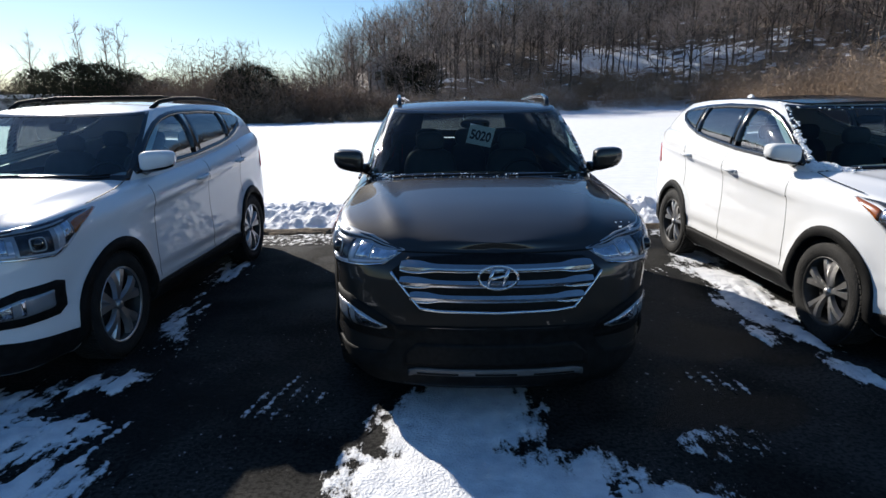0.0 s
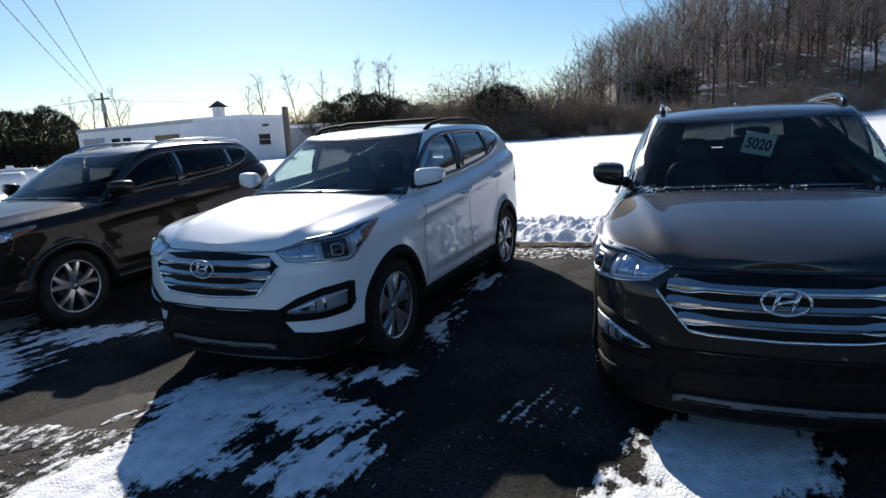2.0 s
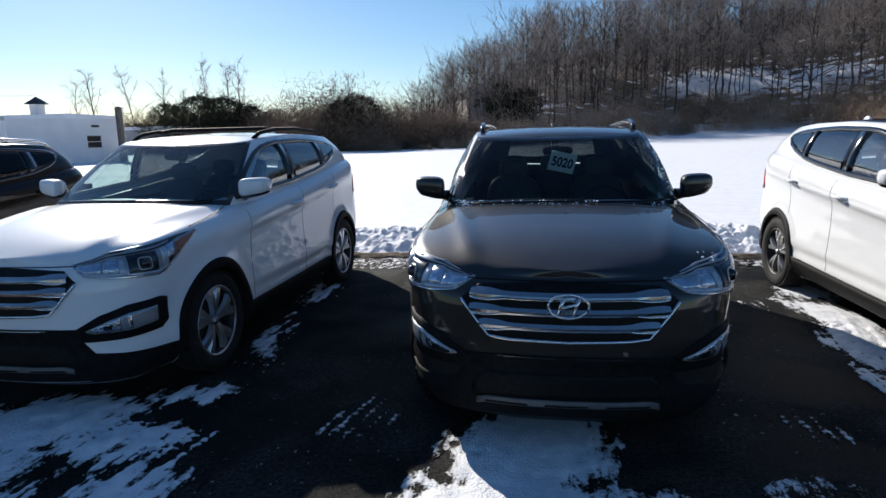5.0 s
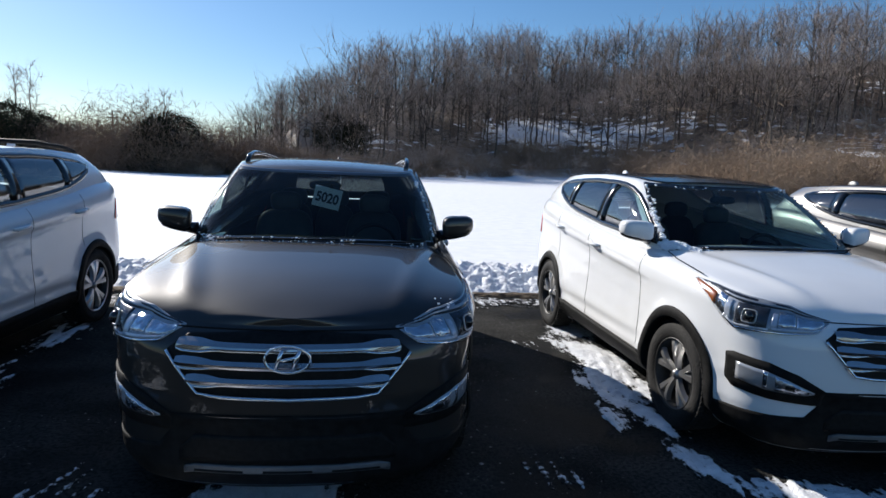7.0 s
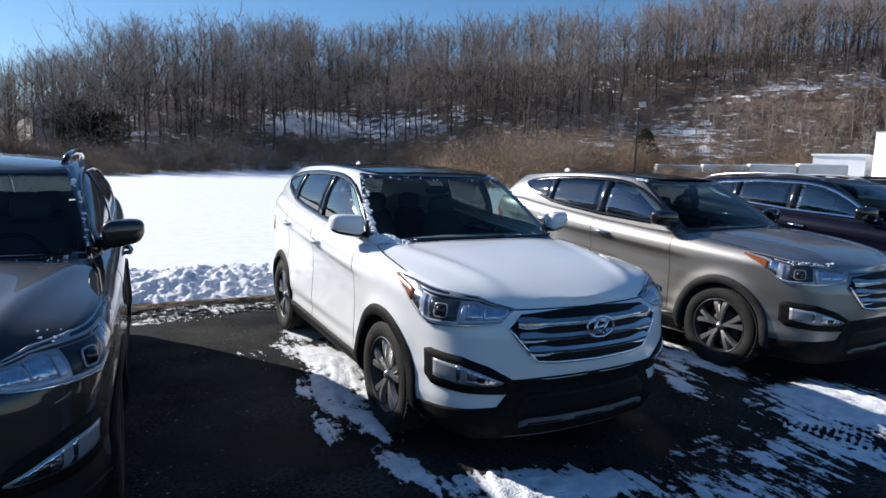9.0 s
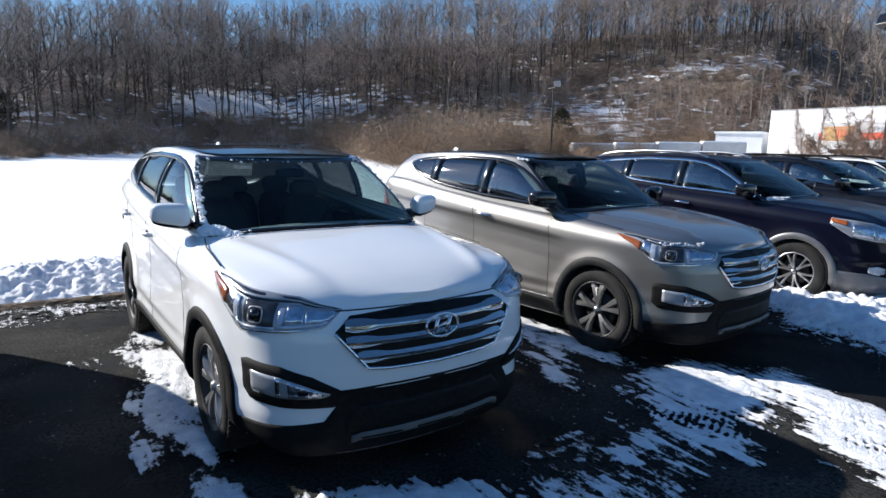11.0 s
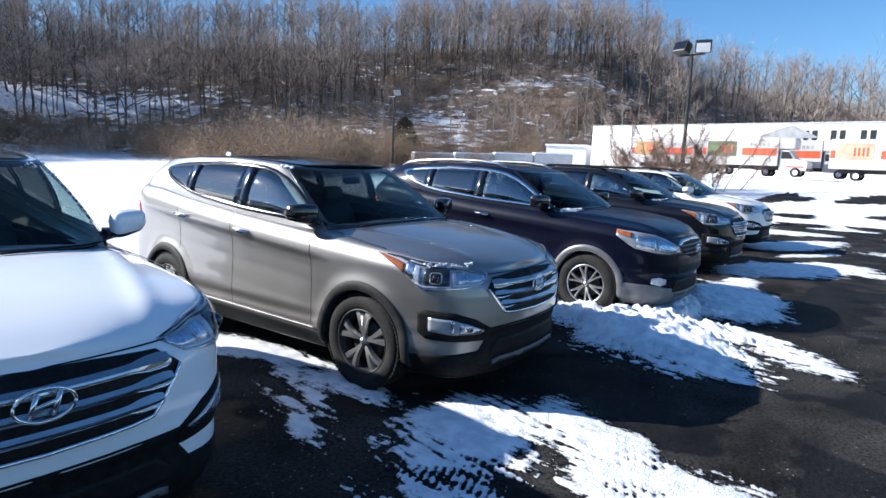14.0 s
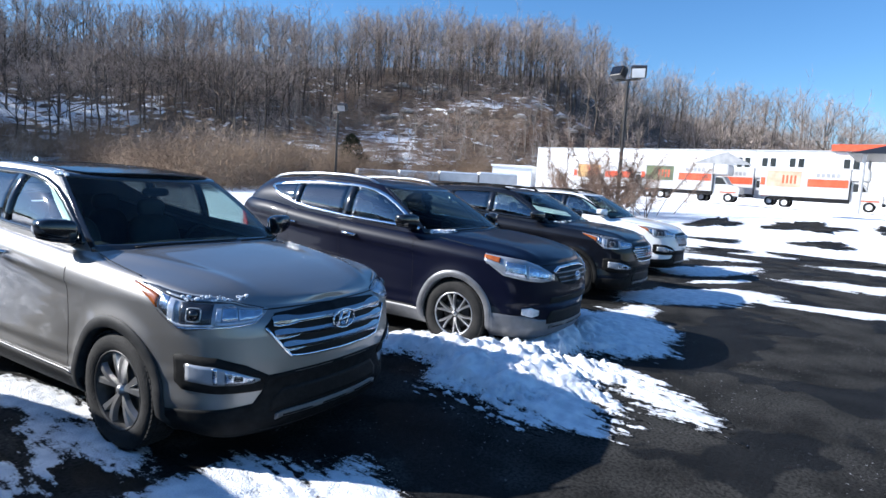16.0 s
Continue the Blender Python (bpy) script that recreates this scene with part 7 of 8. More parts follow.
def build_workshop():
    A, B, C = (-53.4, 43.7), (-33.6, 37.2), (-30.2, 44.6)
    D = (A[0] + C[0] - B[0], A[1] + C[1] - B[1])
    house = thing("workshop", "long low white-painted workshop with a shallow snowy roof", "building")
    bm = bmesh.new()
    prism(bm, [A, B, C, D], -0.3, 3.22)
    part("wall", bm, M["white_wall"], house)
    cx = [(p[0], p[1]) for p in (A, B, C, D)]
    bm = bmesh.new()
    mid_ab, mid_cd = ((B[0] + C[0]) / 2, (B[1] + C[1]) / 2), ((A[0] + D[0]) / 2, (A[1] + D[1]) / 2)
    v = [bm.verts.new((x, y, z)) for (x, y), z in zip([A, B, mid_ab, C, D, mid_cd], [3.22, 3.22, 3.4, 3.22, 3.22, 3.4])]
    w = [bm.verts.new(p.co + Vector((0, 0, 0.18))) for p in v]
    for q in ((0, 1, 2, 5), (5, 2, 3, 4)):
        bm.faces.new([w[i] for i in q])
        bm.faces.new([v[i] for i in q[::-1]])
    for i, j in ((0, 1), (1, 2), (2, 3), (3, 4), (4, 5), (5, 0)):
        bm.faces.new((v[i], v[j], w[j], w[i]))
    bm.faces.new((v[1], v[3], v[2]))
    bm.faces.new((v[0], v[5], v[4]))
    part("roof", bm, M["snow"], house, "snow-covered shallow roof")
    wall_panel(house, "eaves_trim", A, B, 0, 20.8, 3.08, 3.3, 0.05, M["roof_edge"], 0.12)
    wall_panel(house, "garage_door", A, B, 1.0, 5.6, 0.0, 2.5, 0.1, M["grey_sheet"], 0.03)
    for u0, u1 in ((7.0, 8.6), (9.2, 10.6), (14.8, 18.6)):
        win = wall_panel(house, "window", A, B, u0, u1, 1.5, 2.35, 0.1, M["dark_window"], 0.03)
        wall_panel(win, "sill", A, B, u0 - 0.1, u1 + 0.1, 1.4, 1.5, 0.1, M["roof_edge"], 0.1)
    win = wall_panel(house, "window", B, C, 5.2, 6.2, 1.1, 2.0, 0.1, M["dark_window"], 0.03)
    for z in (1.1, 1.53, 1.96):
        wall_panel(win, "glazing_bar", B, C, 5.15, 6.25, z, z + 0.05, 0.05, M["roof_edge"], 0.06)
    wall_panel(house, "wall_box", B, C, 5.6, 6.1, 2.6, 2.75, 0.05, M["dark_metal"], 0.15)
    cup = thing("roof_cupola", "small white louvred cupola with dark pyramid cap on the workshop roof", "cupola")
    x, y = -36.0, 43.0
    bm = bmesh.new()
    box(bm, x - 0.35, y - 0.35, 3.6, x + 0.35, y + 0.35, 4.42)
    part("louvre_box", bm, M["white_wall"], cup)
    bm = bmesh.new()
    g = bmesh.ops.create_cone(bm, cap_ends=True, segments=4, radius1=0.85, radius2=0.03, depth=0.55)
    bmesh.ops.rotate(bm, verts=g["verts"], cent=(0, 0, 0), matrix=Matrix.Rotation(radians(45), 3, "Z"))
    bmesh.ops.translate(bm, verts=g["verts"], vec=(x, y, 4.68))
    part("cap", bm, M["dark_metal"], cup)
    shed = thing("storage_shed", "low shed with a long snowy roof beyond the workshop", "building")
    bm = bmesh.new()
    x, y = from_eye(-31.8, 78)
    box(bm, x - 5, y - 3, -0.3, x + 5, y + 3, 2.6)
    part("wall", bm, M["grey_sheet"], shed)
    bm = bmesh.new()
    box(bm, x - 5.3, y - 3.3, 2.6, x + 5.3, y + 3.3, 2.95, 0.05)
    part("roof", bm, M["snow"], shed)
    post = thing("timber_post", "thick weathered timber post beside the workshop", "post")
    x, y = from_eye(-34.4, 52)
    part("shaft", tube([(x, y, -0.3), (x, y, 3.9)], [0.28, 0.25], 10), M["wood_pole"], post)
    part("post_cap", tube([(x, y, 3.9), (x, y, 4.05)], [0.32, 0.12], 10), M["wood_pole"], post)


build_workshop()


def make_tank(x, y, z, length, r, turn):
    """A white horizontal gas tank on saddles."""
    t = thing("gas_tank", "white horizontal gas tank on steel saddles in the snow", "tank", pose(x, y, 0, 0, 0, turn), group="white gas tanks")
    prof = [(-length / 2 + r * 0.6 * (1 - math.cos(a)), r * math.sin(a)) for a in np.linspace(0.02, math.pi / 2, 8)]
    prof = prof + [(-p[0], p[1]) for p in prof[::-1]]
    v, f = lathe(prof, 28)
    mesh_ob("shell", [(a, b, c + z) for a, b, c in v], f, M["tank"], t)
    for k in (-0.3, 0.3):
        bm = bmesh.new()
        box(bm, k * length - 0.12, -r * 0.7, 0, k * length + 0.12, r * 0.7, z - r * 0.55)
        part("saddle", bm, M["grey_sheet"], t)
    part("dome_valve", tube([(0, 0, z + r - 0.02), (0, 0, z + r + 0.15)], [0.16, 0.14], 12), M["tank"], t)


for az, d, z, ln, r, turn in ((-61.2, 22, 0.66, 3.0, 0.46, 44), (-57.0, 27, 0.62, 2.3, 0.38, 50), (-63.0, 31, 0.72, 3.0, 0.42, 50), (-59.3, 35, 0.72, 2.6, 0.40, 36), (-55.6, 33, 0.62, 2.2, 0.36, 46)):
    x, y = from_eye(az, d)
    make_tank(x, y, z, ln, r, turn)


def build_poles():
    x, y = from_eye(-48.6, 70)
    pole = thing("utility_pole", "weathered wooden utility pole with crossarm and wires", "utility pole")
    part("shaft", tube([(x, y, -0.3), (x, y, 6.9)], [0.18, 0.12], 8), M["wood_pole"], pole)
    bm = bmesh.new()
    box(bm, x - 0.9, y - 0.07, 6.2, x + 0.9, y + 0.07, 6.38)
    part("crossarm", bm, M["wood_pole"], pole)
    part("brace", tube([(x + 2.4, y - 1.0, 0), (x + 0.05, y, 5.8)], 0.06, 6), M["wood_pole"], pole)
    part("transformer", tube([(x + 0.3, y - 0.25, 5.0), (x + 0.3, y - 0.25, 5.8)], 0.22, 10), M["grey_sheet"], pole)
    for k, (az, el) in enumerate(((-53.8, 10.8), (-52.6, 10.8), (-50.9, 10.9))):
        ex, ey = from_eye(az, 26)
        ez = 1.7 + 26 * math.tan(radians(el))
        pts = [Vector((x - 0.8 + 0.8 * k, y, 6.4)).lerp(Vector((ex, ey, ez)) + (Vector((ex, ey, ez)) - Vector((x, y, 6.4))) * 0.25, t) - Vector((0, 0, 1.2 * t * (1 - t))) for t in np.linspace(0, 1, 14)]
        part("wire", tube(pts, 0.017, 5), M["dark_metal"], pole)
    for k, (ax, el) in enumerate(((-66, 2.0), (-40, 3.4))):
        ex, ey = from_eye(ax, 95)
        pts = [Vector((x, y, 6.3)).lerp(Vector((ex, ey, 1.7 + 95 * math.tan(radians(el)))), t) - Vector((0, 0, 1.0 * t * (1 - t))) for t in np.linspace(0, 1, 10)]
        part("wire", tube(pts, 0.02, 4), M["dark_metal"], pole)
    far = thing("utility_pole", "distant wooden utility pole above the low tree line", "utility pole")
    x, y = from_eye(-19.6, 130)
    z = put(x, y)
    part("shaft", tube([(x, y, z), (x, y, 9.2)], [0.16, 0.12], 6), M["wood_pole"], far)
    bm = bmesh.new()
    box(bm, x - 1.0, y - 0.1, 7.9, x + 1.0, y + 0.1, 8.1)
    part("crossarm", bm, M["wood_pole"], far)


build_poles()


def build_house():
    """A grey gabled house half hidden in the woods."""
    x, y = from_eye(-3.0, 103)
    z = put(x, y)
    h = thing("house", "grey gabled house half hidden among the trees", "house")
    bm = bmesh.new()
    box(bm, x - 3, y - 3, z - 1, x + 3, y + 3, z + 3.4)
    part("wall", bm, M["grey_sheet"], h)
    bm = bmesh.new()
    for sx_ in (-1, 1):
        v = [bm.verts.new(p) for p in ((x + sx_ * 3.4, y - 3.4, z + 3.2), (x, y - 3.4, z + 5.4), (x, y + 3.4, z + 5.4), (x + sx_ * 3.4, y + 3.4, z + 3.2))]
        w = [bm.verts.new(p.co + Vector((0, 0, 0.2))) for p in v]
        bm.faces.new(v)
        bm.faces.new(w[::-1])
        for i in range(4):
            bm.faces.new((v[i], v[(i + 1) % 4], w[(i + 1) % 4], w[i]))
    part("roof", bm, M["roof_edge"], h)
    bm = bmesh.new()
    v = [bm.verts.new(p) for p in ((x - 3, y - 3.02, z + 3.4), (x + 3, y - 3.02, z + 3.4), (x, y - 3.02, z + 5.3))]
    bm.faces.new(v)
    part("gable", bm, M["grey_sheet"], h)
    for dx in (-1.5, 1.2):
        bm = bmesh.new()
        box(bm, x + dx - 0.45, y - 3.08, z + 1.2, x + dx + 0.45, y - 2.98, z + 2.5)
        part("window", bm, M["dark_window"], h)


build_house()


def build_rail():
    """A low timber rail lying out on the snow field."""
    x, y = from_eye(-11.6, 58)
    z = put(x, y, 0.0)
    r = thing("timber_rail", "low weathered timber rail out on the snow field", "rail")
    bm = bmesh.new()
    box(bm, x - 0.8, y - 0.05, z + 0.30, x + 0.8, y + 0.05, z + 0.42, 0.01)
    part("plank", bm, M["wood_pole"], r)
    for dx in (-0.65, 0.55):
        bm = bmesh.new()
        box(bm, x + dx - 0.05, y - 0.05, z - 0.1, x + dx + 0.05, y + 0.05, z + 0.30)
        part("post", bm, M["wood_pole"], r)


build_rail()


# ---- rental depot across the lot: flood lights, trucks, long white building ----
def build_floodlight(x, y, top, heads, label):
    z = put(x, y, -0.1)
    lamp = thing("flood_light", label, "street lamp")
    part("pole", tube([(x, y, z), (x, y, top - 0.45)], [0.13, 0.09], 10), M["dark_metal"], lamp)
    part("base", tube([(x, y, z), (x, y, z + 0.5)], [0.3, 0.28], 12), M["grey_sheet"], lamp)
    part("crossbar", tube([(x + 0.1, y + 0.8, top - 0.45), (x - 0.1, y - 0.8, top - 0.45)], 0.06, 8), M["dark_metal"], lamp)
    for k in heads:
        bm = bmesh.new()
        box(bm, -0.28, -0.46, -0.34, 0.28, 0.46, 0.34, 0.08)
        head = part("lamp_head", bm, M["dark_metal"], lamp)
        head.matrix_basis = pose(x, y - 0.62 * k, top, 0, -25 * k, 18 * k)
        bm = bmesh.new()
        box(bm, -0.31, -0.38, -0.27, -0.282, 0.38, 0.27, 0.01)
        part("lamp_glass", bm, M["grey_sheet"] if len(heads) == 1 else M["tank"] if k > 0 else M["gloss_black"], head, "pale glass front" if k > 0 else "dark glass front")
    return lamp


build_floodlight(41.4, 14.7, 9.05, (1, -1), "dark twin-head flood light on a tall pole")
build_floodlight(46.2, 45.2, 8.3, (1,), "dark single-head flood light on a tall pole")


def build_depot():
    A, B = (70.0, 36.0), (66.2, -30.0)
    d = thing("rental_depot", "long white warehouse with small paired windows and an orange fascia", "building")
    bm = bmesh.new()
    prism(bm, [B, A, (A[0] + 18, A[1]), (B[0] + 18, B[1])], 0.2, 6.42)
    part("wall", bm, M["white_wall"], d)
    for k in range(20):
        wall_panel(d, "wall_joint", A, B, 1.5 + 3.2 * k, 1.54 + 3.2 * k, 0.8, 6.38, 0.02, M["roof_edge"], 0.015)
    wall_panel(d, "roof_trim", A, B, 0, 66, 6.42, 6.55, 0.3, M["roof_edge"], 0.08)
    for u in (22.3, 24.5, 26.8, 31.0, 35.5):
        for du in (0, 0.7):
            win = wall_panel(d, "window", A, B, u + du, u + du + 0.45, 4.9, 5.8, 0.1, M["dark_window"], 0.03)
    wall_panel(d, "orange_fascia", A, B, 30, 66, 6.5, 7.05, 0.3, M["orange"], 0.4)
    dv = Vector((B[0] - A[0], B[1] - A[1])).normalized()
    bm = bmesh.new()
    pts = [(18.1, 5.1), (20.4, 6.05), (21.4, 6.3), (23.7, 5.1)]
    v = [bm.verts.new((A[0] + dv.x * u - 0.06, A[1] + dv.y * u, z)) for u, z in pts]
    w = [bm.verts.new(p.co - Vector((0.05, 0, 0))) for p in v]
    bm.faces.new(w)
    bm.faces.new(v[::-1])
    for i in range(4):
        bm.faces.new((v[i], v[(i + 1) % 4], w[(i + 1) % 4], w[i]))
    part("painted_sign", bm, M["grey_sheet"], d, "grey painted mountain shape")
    lw = thing("low_annex", "low white annex beside the warehouse", "building")
    bm = bmesh.new()
    prism(bm, [(69.8, 36.6), (68.0, 41.0), (78, 45), (80, 40)], 0.2, 4.1)
    part("wall", bm, M["white_wall"], lw)
    bm = bmesh.new()
    prism(bm, [(69.6, 36.5), (67.8, 41.1), (78.2, 45.2), (80.2, 39.9)], 4.1, 4.3)
    part("roof", bm, M["snow"], lw)
    pav = thing("canopy", "dark hipped canopy roof before the warehouse", "canopy")
    bm = bmesh.new()
    g = bmesh.ops.create_cone(bm, cap_ends=True, segments=4, radius1=7, radius2=0.3, depth=1.6)
    bmesh.ops.rotate(bm, verts=g["verts"], cent=(0, 0, 0), matrix=Matrix.Rotation(radians(45), 3, "Z"))
    bmesh.ops.translate(bm, verts=g["verts"], vec=(60, -1.0, 6.2))
    part("roof", bm, M["dark_metal"], pav)
    for dx, dy in ((-4, -4), (4, -4), (-4, 4), (4, 4)):
        part("post", tube([(60 + dx, -1.0 + dy, 0.6), (60 + dx, -1.0 + dy, 5.5)], 0.12, 8), M["truck_white"], pav)


build_depot()


def make_truck(x, y, turn, picture):
    """A white box truck with an orange band: cargo box, cab and wheels. It faces local +x."""
    z = put(x, y, 0.02)
    t = thing("box_truck", "white rental box truck with an orange band along its box", "truck", pose(x, y, z + 0.1, 0, 0, turn) @ Matrix.Scale(0.88, 4), group="rental trucks")
    bm = bmesh.new()
    box(bm, -4.0, -1.2, 0.95, 2.6, 1.2, 3.45, 0.05)
    cargo = part("cargo_box", bm, M["truck_white"], t)
    bm = bmesh.new()
    box(bm, 2.55, -1.15, 2.45, 3.9, 1.15, 3.42, 0.18)
    part("attic", bm, M["truck_white"], t)
    bm = bmesh.new()
    box(bm, -0.4, -1.215, 1.85, 2.5, -1.2, 2.5)
    part("orange_band", bm, M["orange"], cargo)
    bm = bmesh.new()
    box(bm, -3.95, -1.214, 1.85, -3.6 if picture else -0.4, -1.2, 2.5)
    part("orange_band", bm, M["orange"], cargo)
    for k in range(5):
        bm = bmesh.new()
        box(bm, 0.2 + 0.36 * k, -1.214, 2.66, 0.45 + 0.36 * k, -1.2, 2.98)
        part("lettering_bar", bm, M["grey_sheet"], cargo)
    if picture:
        bm = bmesh.new()
        box(bm, -3.5, -1.216, 1.75, -0.9, -1.2, 3.1)
        p_ = part("picture_panel", bm, M[picture], cargo, "bright printed picture panel")
        for k in range(4):
            bm = bmesh.new()
            box(bm, -2.3 + 0.3 * k, -1.224, 2.05, -2.15 + 0.3 * k, -1.216, 2.75)
            part("picture_stripe", bm, M["orange"], p_)
    bm = bmesh.new()
    prof = [(2.7, 0.55), (4.95, 0.55), (5.0, 1.25), (4.85, 1.45), (3.95, 1.6), (3.45, 2.35), (2.7, 2.4)]
    a = [bm.verts.new((px, -1.0, pz)) for px, pz in prof]
    b = [bm.verts.new((px, 1.0, pz)) for px, pz in prof]
    for i in range(len(prof)):
        j = (i + 1) % len(prof)
        bm.faces.new((a[i], a[j], b[j], b[i]))
    bm.faces.new(a[::-1])
    bm.faces.new(b)
    bmesh.ops.recalc_face_normals(bm, faces=bm.faces)
    bmesh.ops.bevel(bm, geom=list(bm.edges), offset=0.06, segments=2, affect="EDGES")
    cab = part("cab", bm, M["truck_white"], t)
    for sgn in (1, -1):
        bm = bmesh.new()
        v = [bm.verts.new((px, sgn * 1.005, pz)) for px, pz in ((2.85, 1.6), (3.8, 1.62), (3.42, 2.2), (2.85, 2.25))]
        w = [bm.verts.new((q.co.x, sgn * 1.02, q.co.z)) for q in v]
        bm.faces.new(v)
        bm.faces.new(w)
        for i in range(4):
            bm.faces.new((v[i], v[(i + 1) % 4], w[(i + 1) % 4], w[i]))
        bmesh.ops.recalc_face_normals(bm, faces=bm.faces)
        part("side_window", bm, M["dark_window"], cab)
        bm = bmesh.new()
        box(bm, 3.3, sgn * 1.0, 0.85, 4.7, sgn * 1.016, 0.95)
        part("side_stripe", bm, M["orange"], cab)
    bm = bmesh.new()
    box(bm, 4.9, -1.02, 0.5, 5.12, 1.02, 0.78, 0.04)
    part("bumper", bm, M["dark_metal"], t)
    bm = bmesh.new()
    box(bm, -3.3, -0.5, 0.6, 2.8, 0.5, 0.95)
    part("chassis", bm, M["dark_metal"], t)
    for wx in (-2.0, 4.05):
        for sgn in (1, -1):
            hub = new("wheel")
            hub.parent = t
            hub.matrix_basis = pose(wx, sgn * 0.92, 0.42, 0, 0, 90 * sgn)
            v, f = lathe([(-0.14, 0.24), (-0.14, 0.40), (0.0, 0.42), (0.14, 0.40), (0.14, 0.24)], 24)
            mesh_ob("tyre", v, f, M["rubber"], hub)
            v, f = lathe([(0.10, 0.01), (0.12, 0.1), (0.08, 0.24), (0.13, 0.25)], 20)
            mesh_ob("rim", v, f, M["tank"], hub)


make_truck(58.0, 6.0, -90, "cardboard")
make_truck(58.0, 15.3, -90, "leaf_print")
make_truck(62.0, 13.0, -90, False)
make_truck(60.0, 22.5, -90, "sun_print")
make_truck(58.0, -4.6, -90, False)


def build_trailers():
    for k, (az, d, top) in enumerate(((47.6, 66, 2.5), (51.4, 66, 2.6), (55.0, 67, 2.75), (58.6, 68, 2.9))):
        x, y = from_eye(az, d, 3.0, 0.5)
        z = put(x, y, 0.0)
        t = thing("cargo_trailer", "snow-topped white cargo trailer behind the bushes", "trailer", pose(x, y, z, 0, 0, -38 - 3 * k), group="cargo trailers")
        bm = bmesh.new()
        box(bm, -2.05, -1.0, 0.5, 2.05, 1.0, top - z, 0.06)
        part("body", bm, M["truck_white"], t)
        bm = bmesh.new()
        box(bm, -2.0, -0.95, top - z, 2.0, 0.95, top - z + 0.15, 0.06)
        part("snow_cap", bm, M["snow"], t)
        for s_ in (1, -1):
            bm = bmesh.new()
            box(bm, -0.3, s_ * 0.75, 0.0, 0.3, s_ * 0.95, 0.6, 0.15)
            part("wheel", bm, M["rubber"], t)


build_trailers()


def build_shrub():
    """A wide leafless shrub round the foot of the flood light, a few coloured leaves left on it."""
    rng = np.random.default_rng(77)
    sh = thing("bare_shrub", "wide tangled leafless shrub with a few faded leaves", "shrub")
    verts, faces, roots, tips, wid = [], [], [], [], []
    for k in range(52):
        a, ln = rng.random() * 6.283, rng.uniform(2.2, 5.0)
        bx, by = rng.normal(0, 1.5, 2)
        lean = rng.uniform(0.3, 1.4)
        p = [Vector((bx, by, 0))]
        for t in range(3):
            p.append(p[-1] + Vector((math.cos(a + rng.normal(0, 0.4)) * lean, math.sin(a + rng.normal(0, 0.4)) * lean, 1.0)).normalized() * ln / 3)
        v, f = tube_data(p, [0.032, 0.024, 0.016, 0.006], 4)
        o = len(verts)
        verts += v
        faces += [tuple(i + o for i in q) for q in f]
        for j in range(210):
            i = rng.integers(1, 3)
            b = p[i].lerp(p[i + 1], rng.random())
            d = Vector((math.cos(a), math.sin(a), 0.6)) * 0.6 + Vector(rng.normal(0, 0.6, 3))
            roots.append(b)
            tips.append(b + d.normalized() * rng.uniform(0.3, 1.1))
            wid.append(rng.uniform(0.011, 0.026))
    mesh_ob("trunk", verts, faces, M["bark"], sh, smooth=False)
    tw = slivers(np.array(roots), np.array(tips), wid)
    mesh_ob("crown", tw, tri_faces(len(tw) // 3), M["slope_brush"], sh, smooth=False)
    sh.matrix_basis = pose(38.6, 14.2, put(38.6, 14.2))


build_shrub()


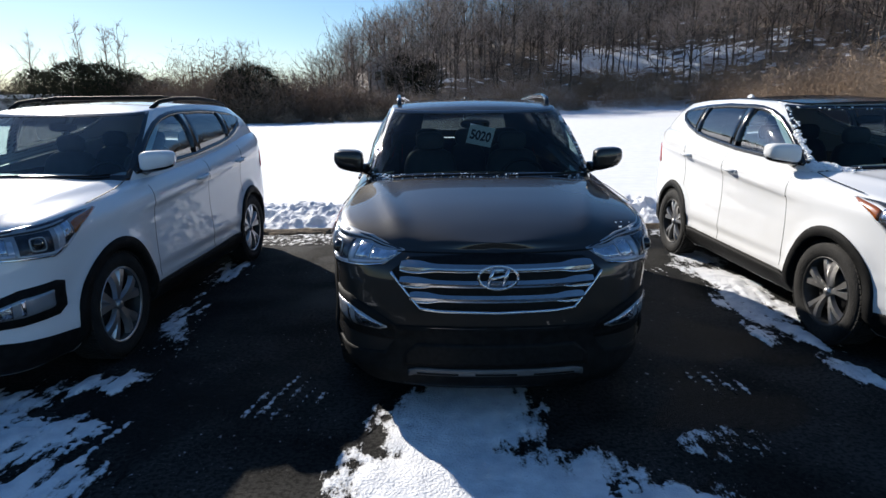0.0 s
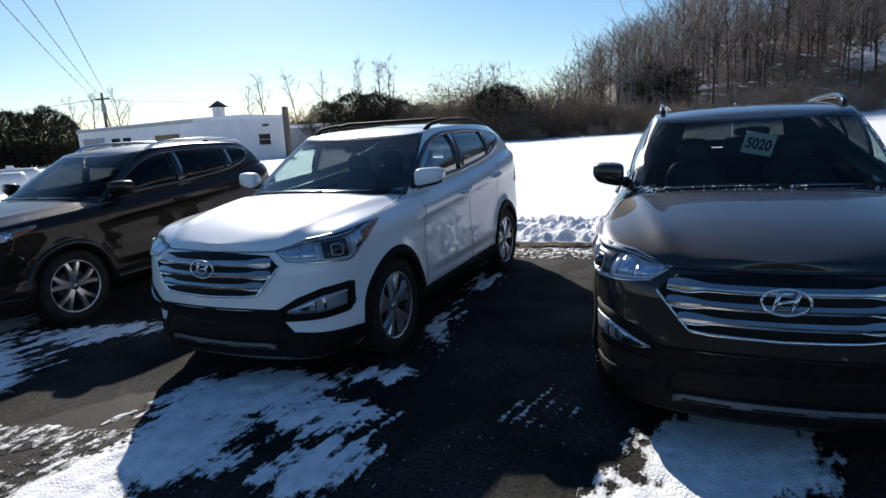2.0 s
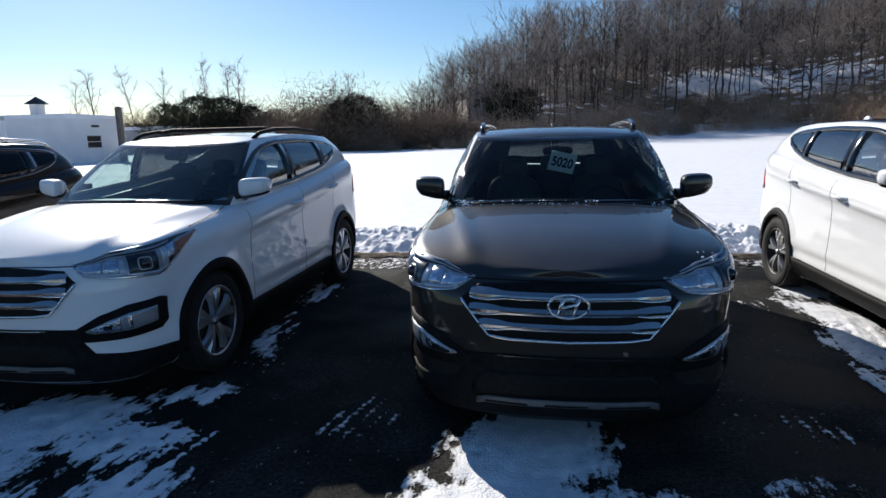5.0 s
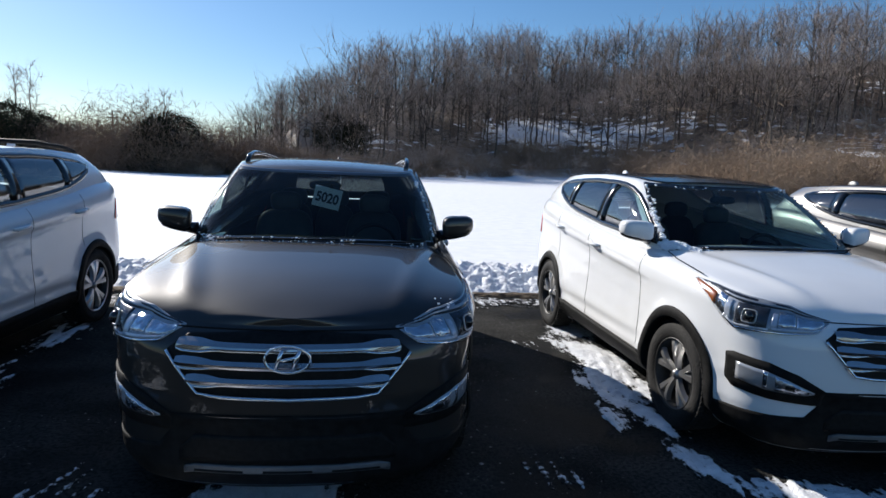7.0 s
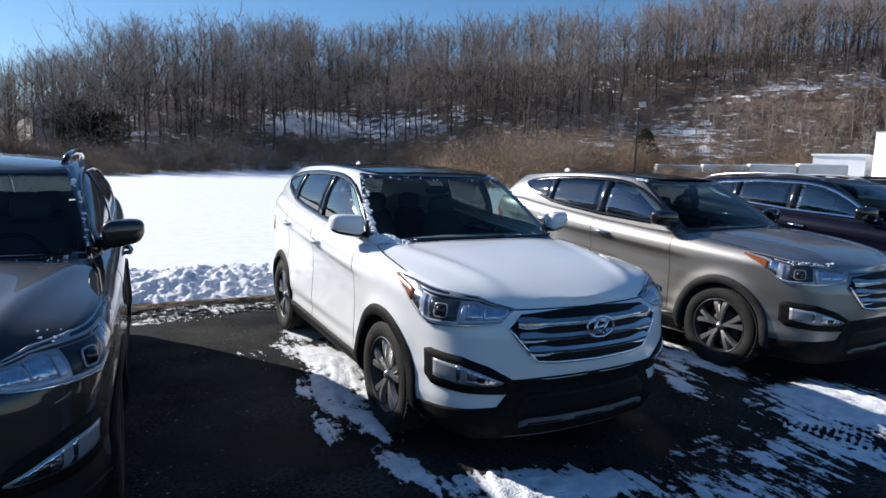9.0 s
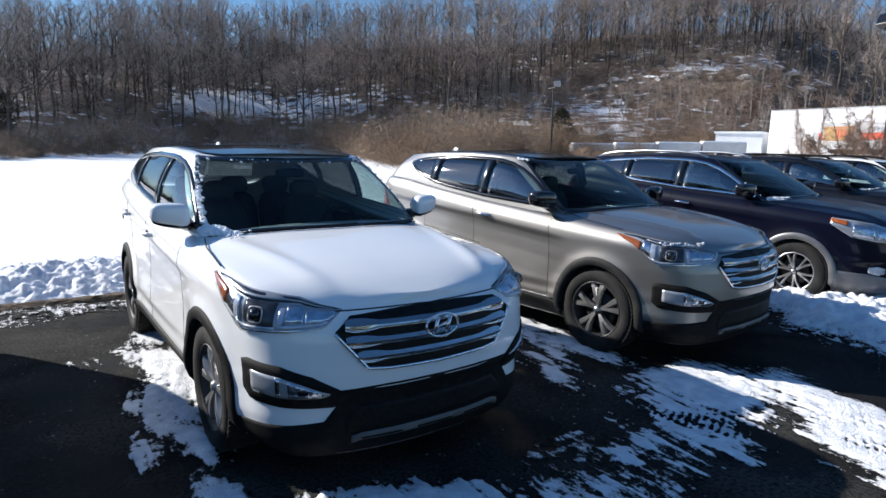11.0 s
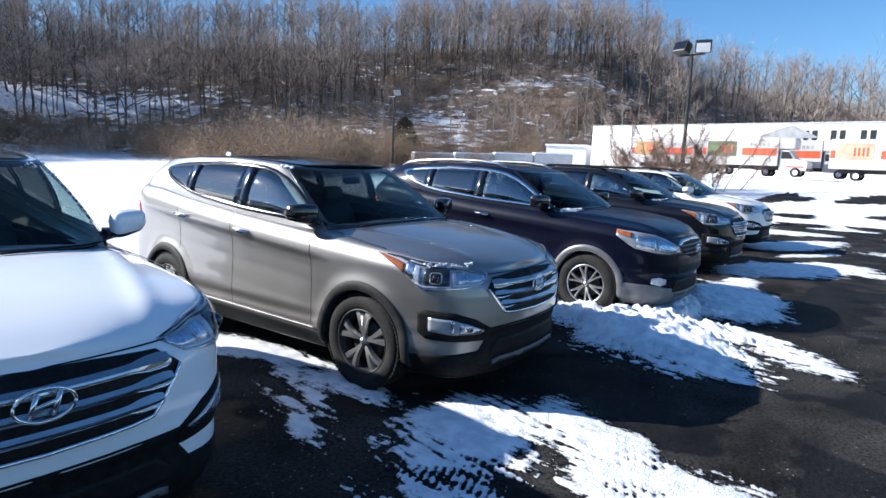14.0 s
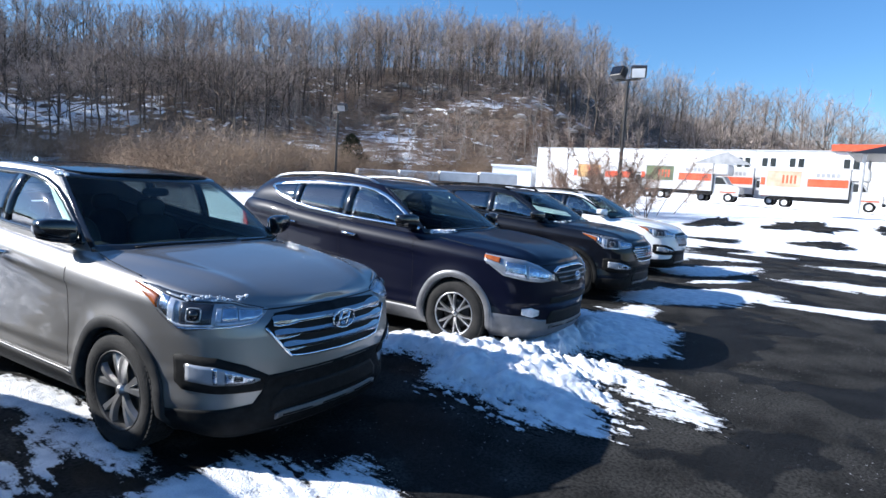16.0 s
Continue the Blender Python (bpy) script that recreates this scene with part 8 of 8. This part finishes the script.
# ---- wet dark patches where the ploughed lot shows beyond the row ----
def build_bare_patches():
    rng = np.random.default_rng(5)
    V, F = [], []
    spots = [(39.2, 8.4, 2.6, 1.1), (41.0, 4.4, 2.8, 1.75), (32.6, 2.8, 1.3, 1.0), (30.6, 6.3, 0.7, 0.9), (27.2, 5.2, 0.6, 0.8), (27.3, 2.0, 0.75, 1.9), (42.5, 0.2, 2.2, 1.5), (34.3, -0.6, 1.6, 1.3), (29.2, -1.4, 0.7, 1.6)]
    spots += [(rng.uniform(28, 50), rng.uniform(-26, -3.5), rng.uniform(0.5, 2.6), rng.uniform(0.6, 1.8)) for _ in range(45)]
    for k, (x, y, a, b) in enumerate(spots):
        n = 80
        o = len(V)
        zc = put(x, y, 0.06)
        V.append((x, y, zc))
        for i in range(n):
            t = 2 * math.pi * i / n
            k_ = 1 + 0.22 * math.sin(3 * t + k) + 0.12 * math.sin(5 * t + 2 * k) + rng.normal(0, 0.10) * (1.6 if i % 3 else 0.6)
            px, py = x + a * k_ * math.cos(t), y + b * k_ * math.sin(t)
            V.append((px, py, put(px, py, 0.045)))
        F += [(o, o + 1 + i, o + 1 + (i + 1) % n) for i in range(n)]
    tagged(mesh_ob("bare_asphalt", V, F, M["asphalt"], smooth=False), "dark wet asphalt showing between strips of snow", "asphalt", kind="stuff")


build_bare_patches()


# ---- numbered card hanging behind the dark car's windscreen ----
def build_card():
    m = pose(0.367, 3.016, 0, 0, 0, -1.5) @ pose(0.03, 1.735, 1.455, 18, 0, 0) @ pose(0, 0, 0, 0, 13, 0)
    card = thing("number_card", "white stock card with dark blue numerals behind the windscreen", "card", m)
    bm = bmesh.new()
    box(bm, -0.098, -0.001, -0.078, 0.098, 0.001, 0.078)
    part("sheet", bm, M["paper"], card)
    cu = bpy.data.curves.new("numerals", "FONT")
    cu.body, cu.size, cu.align_x, cu.align_y, cu.extrude = "5020", 0.094, "CENTER", "CENTER", 0.0008
    cu.offset = 0.0032
    tmp = bpy.data.objects.new("numerals_curve", cu)
    me = bpy.data.meshes.new_from_object(tmp)
    bpy.data.objects.remove(tmp)
    me.materials.clear()
    me.materials.append(M["ink"])
    num = new("numerals", me)
    num.parent = card
    num.matrix_basis = pose(0, -0.0022, -0.004, 90, 0, 0) @ Matrix.Diagonal((0.86, 1.1, 1, 1))
    bm = bmesh.new()
    box(bm, 0.0, -0.002, 0.078, 0.02, 0.002, 0.11)
    part("hook", bm, M["plastic"], card)


build_card()
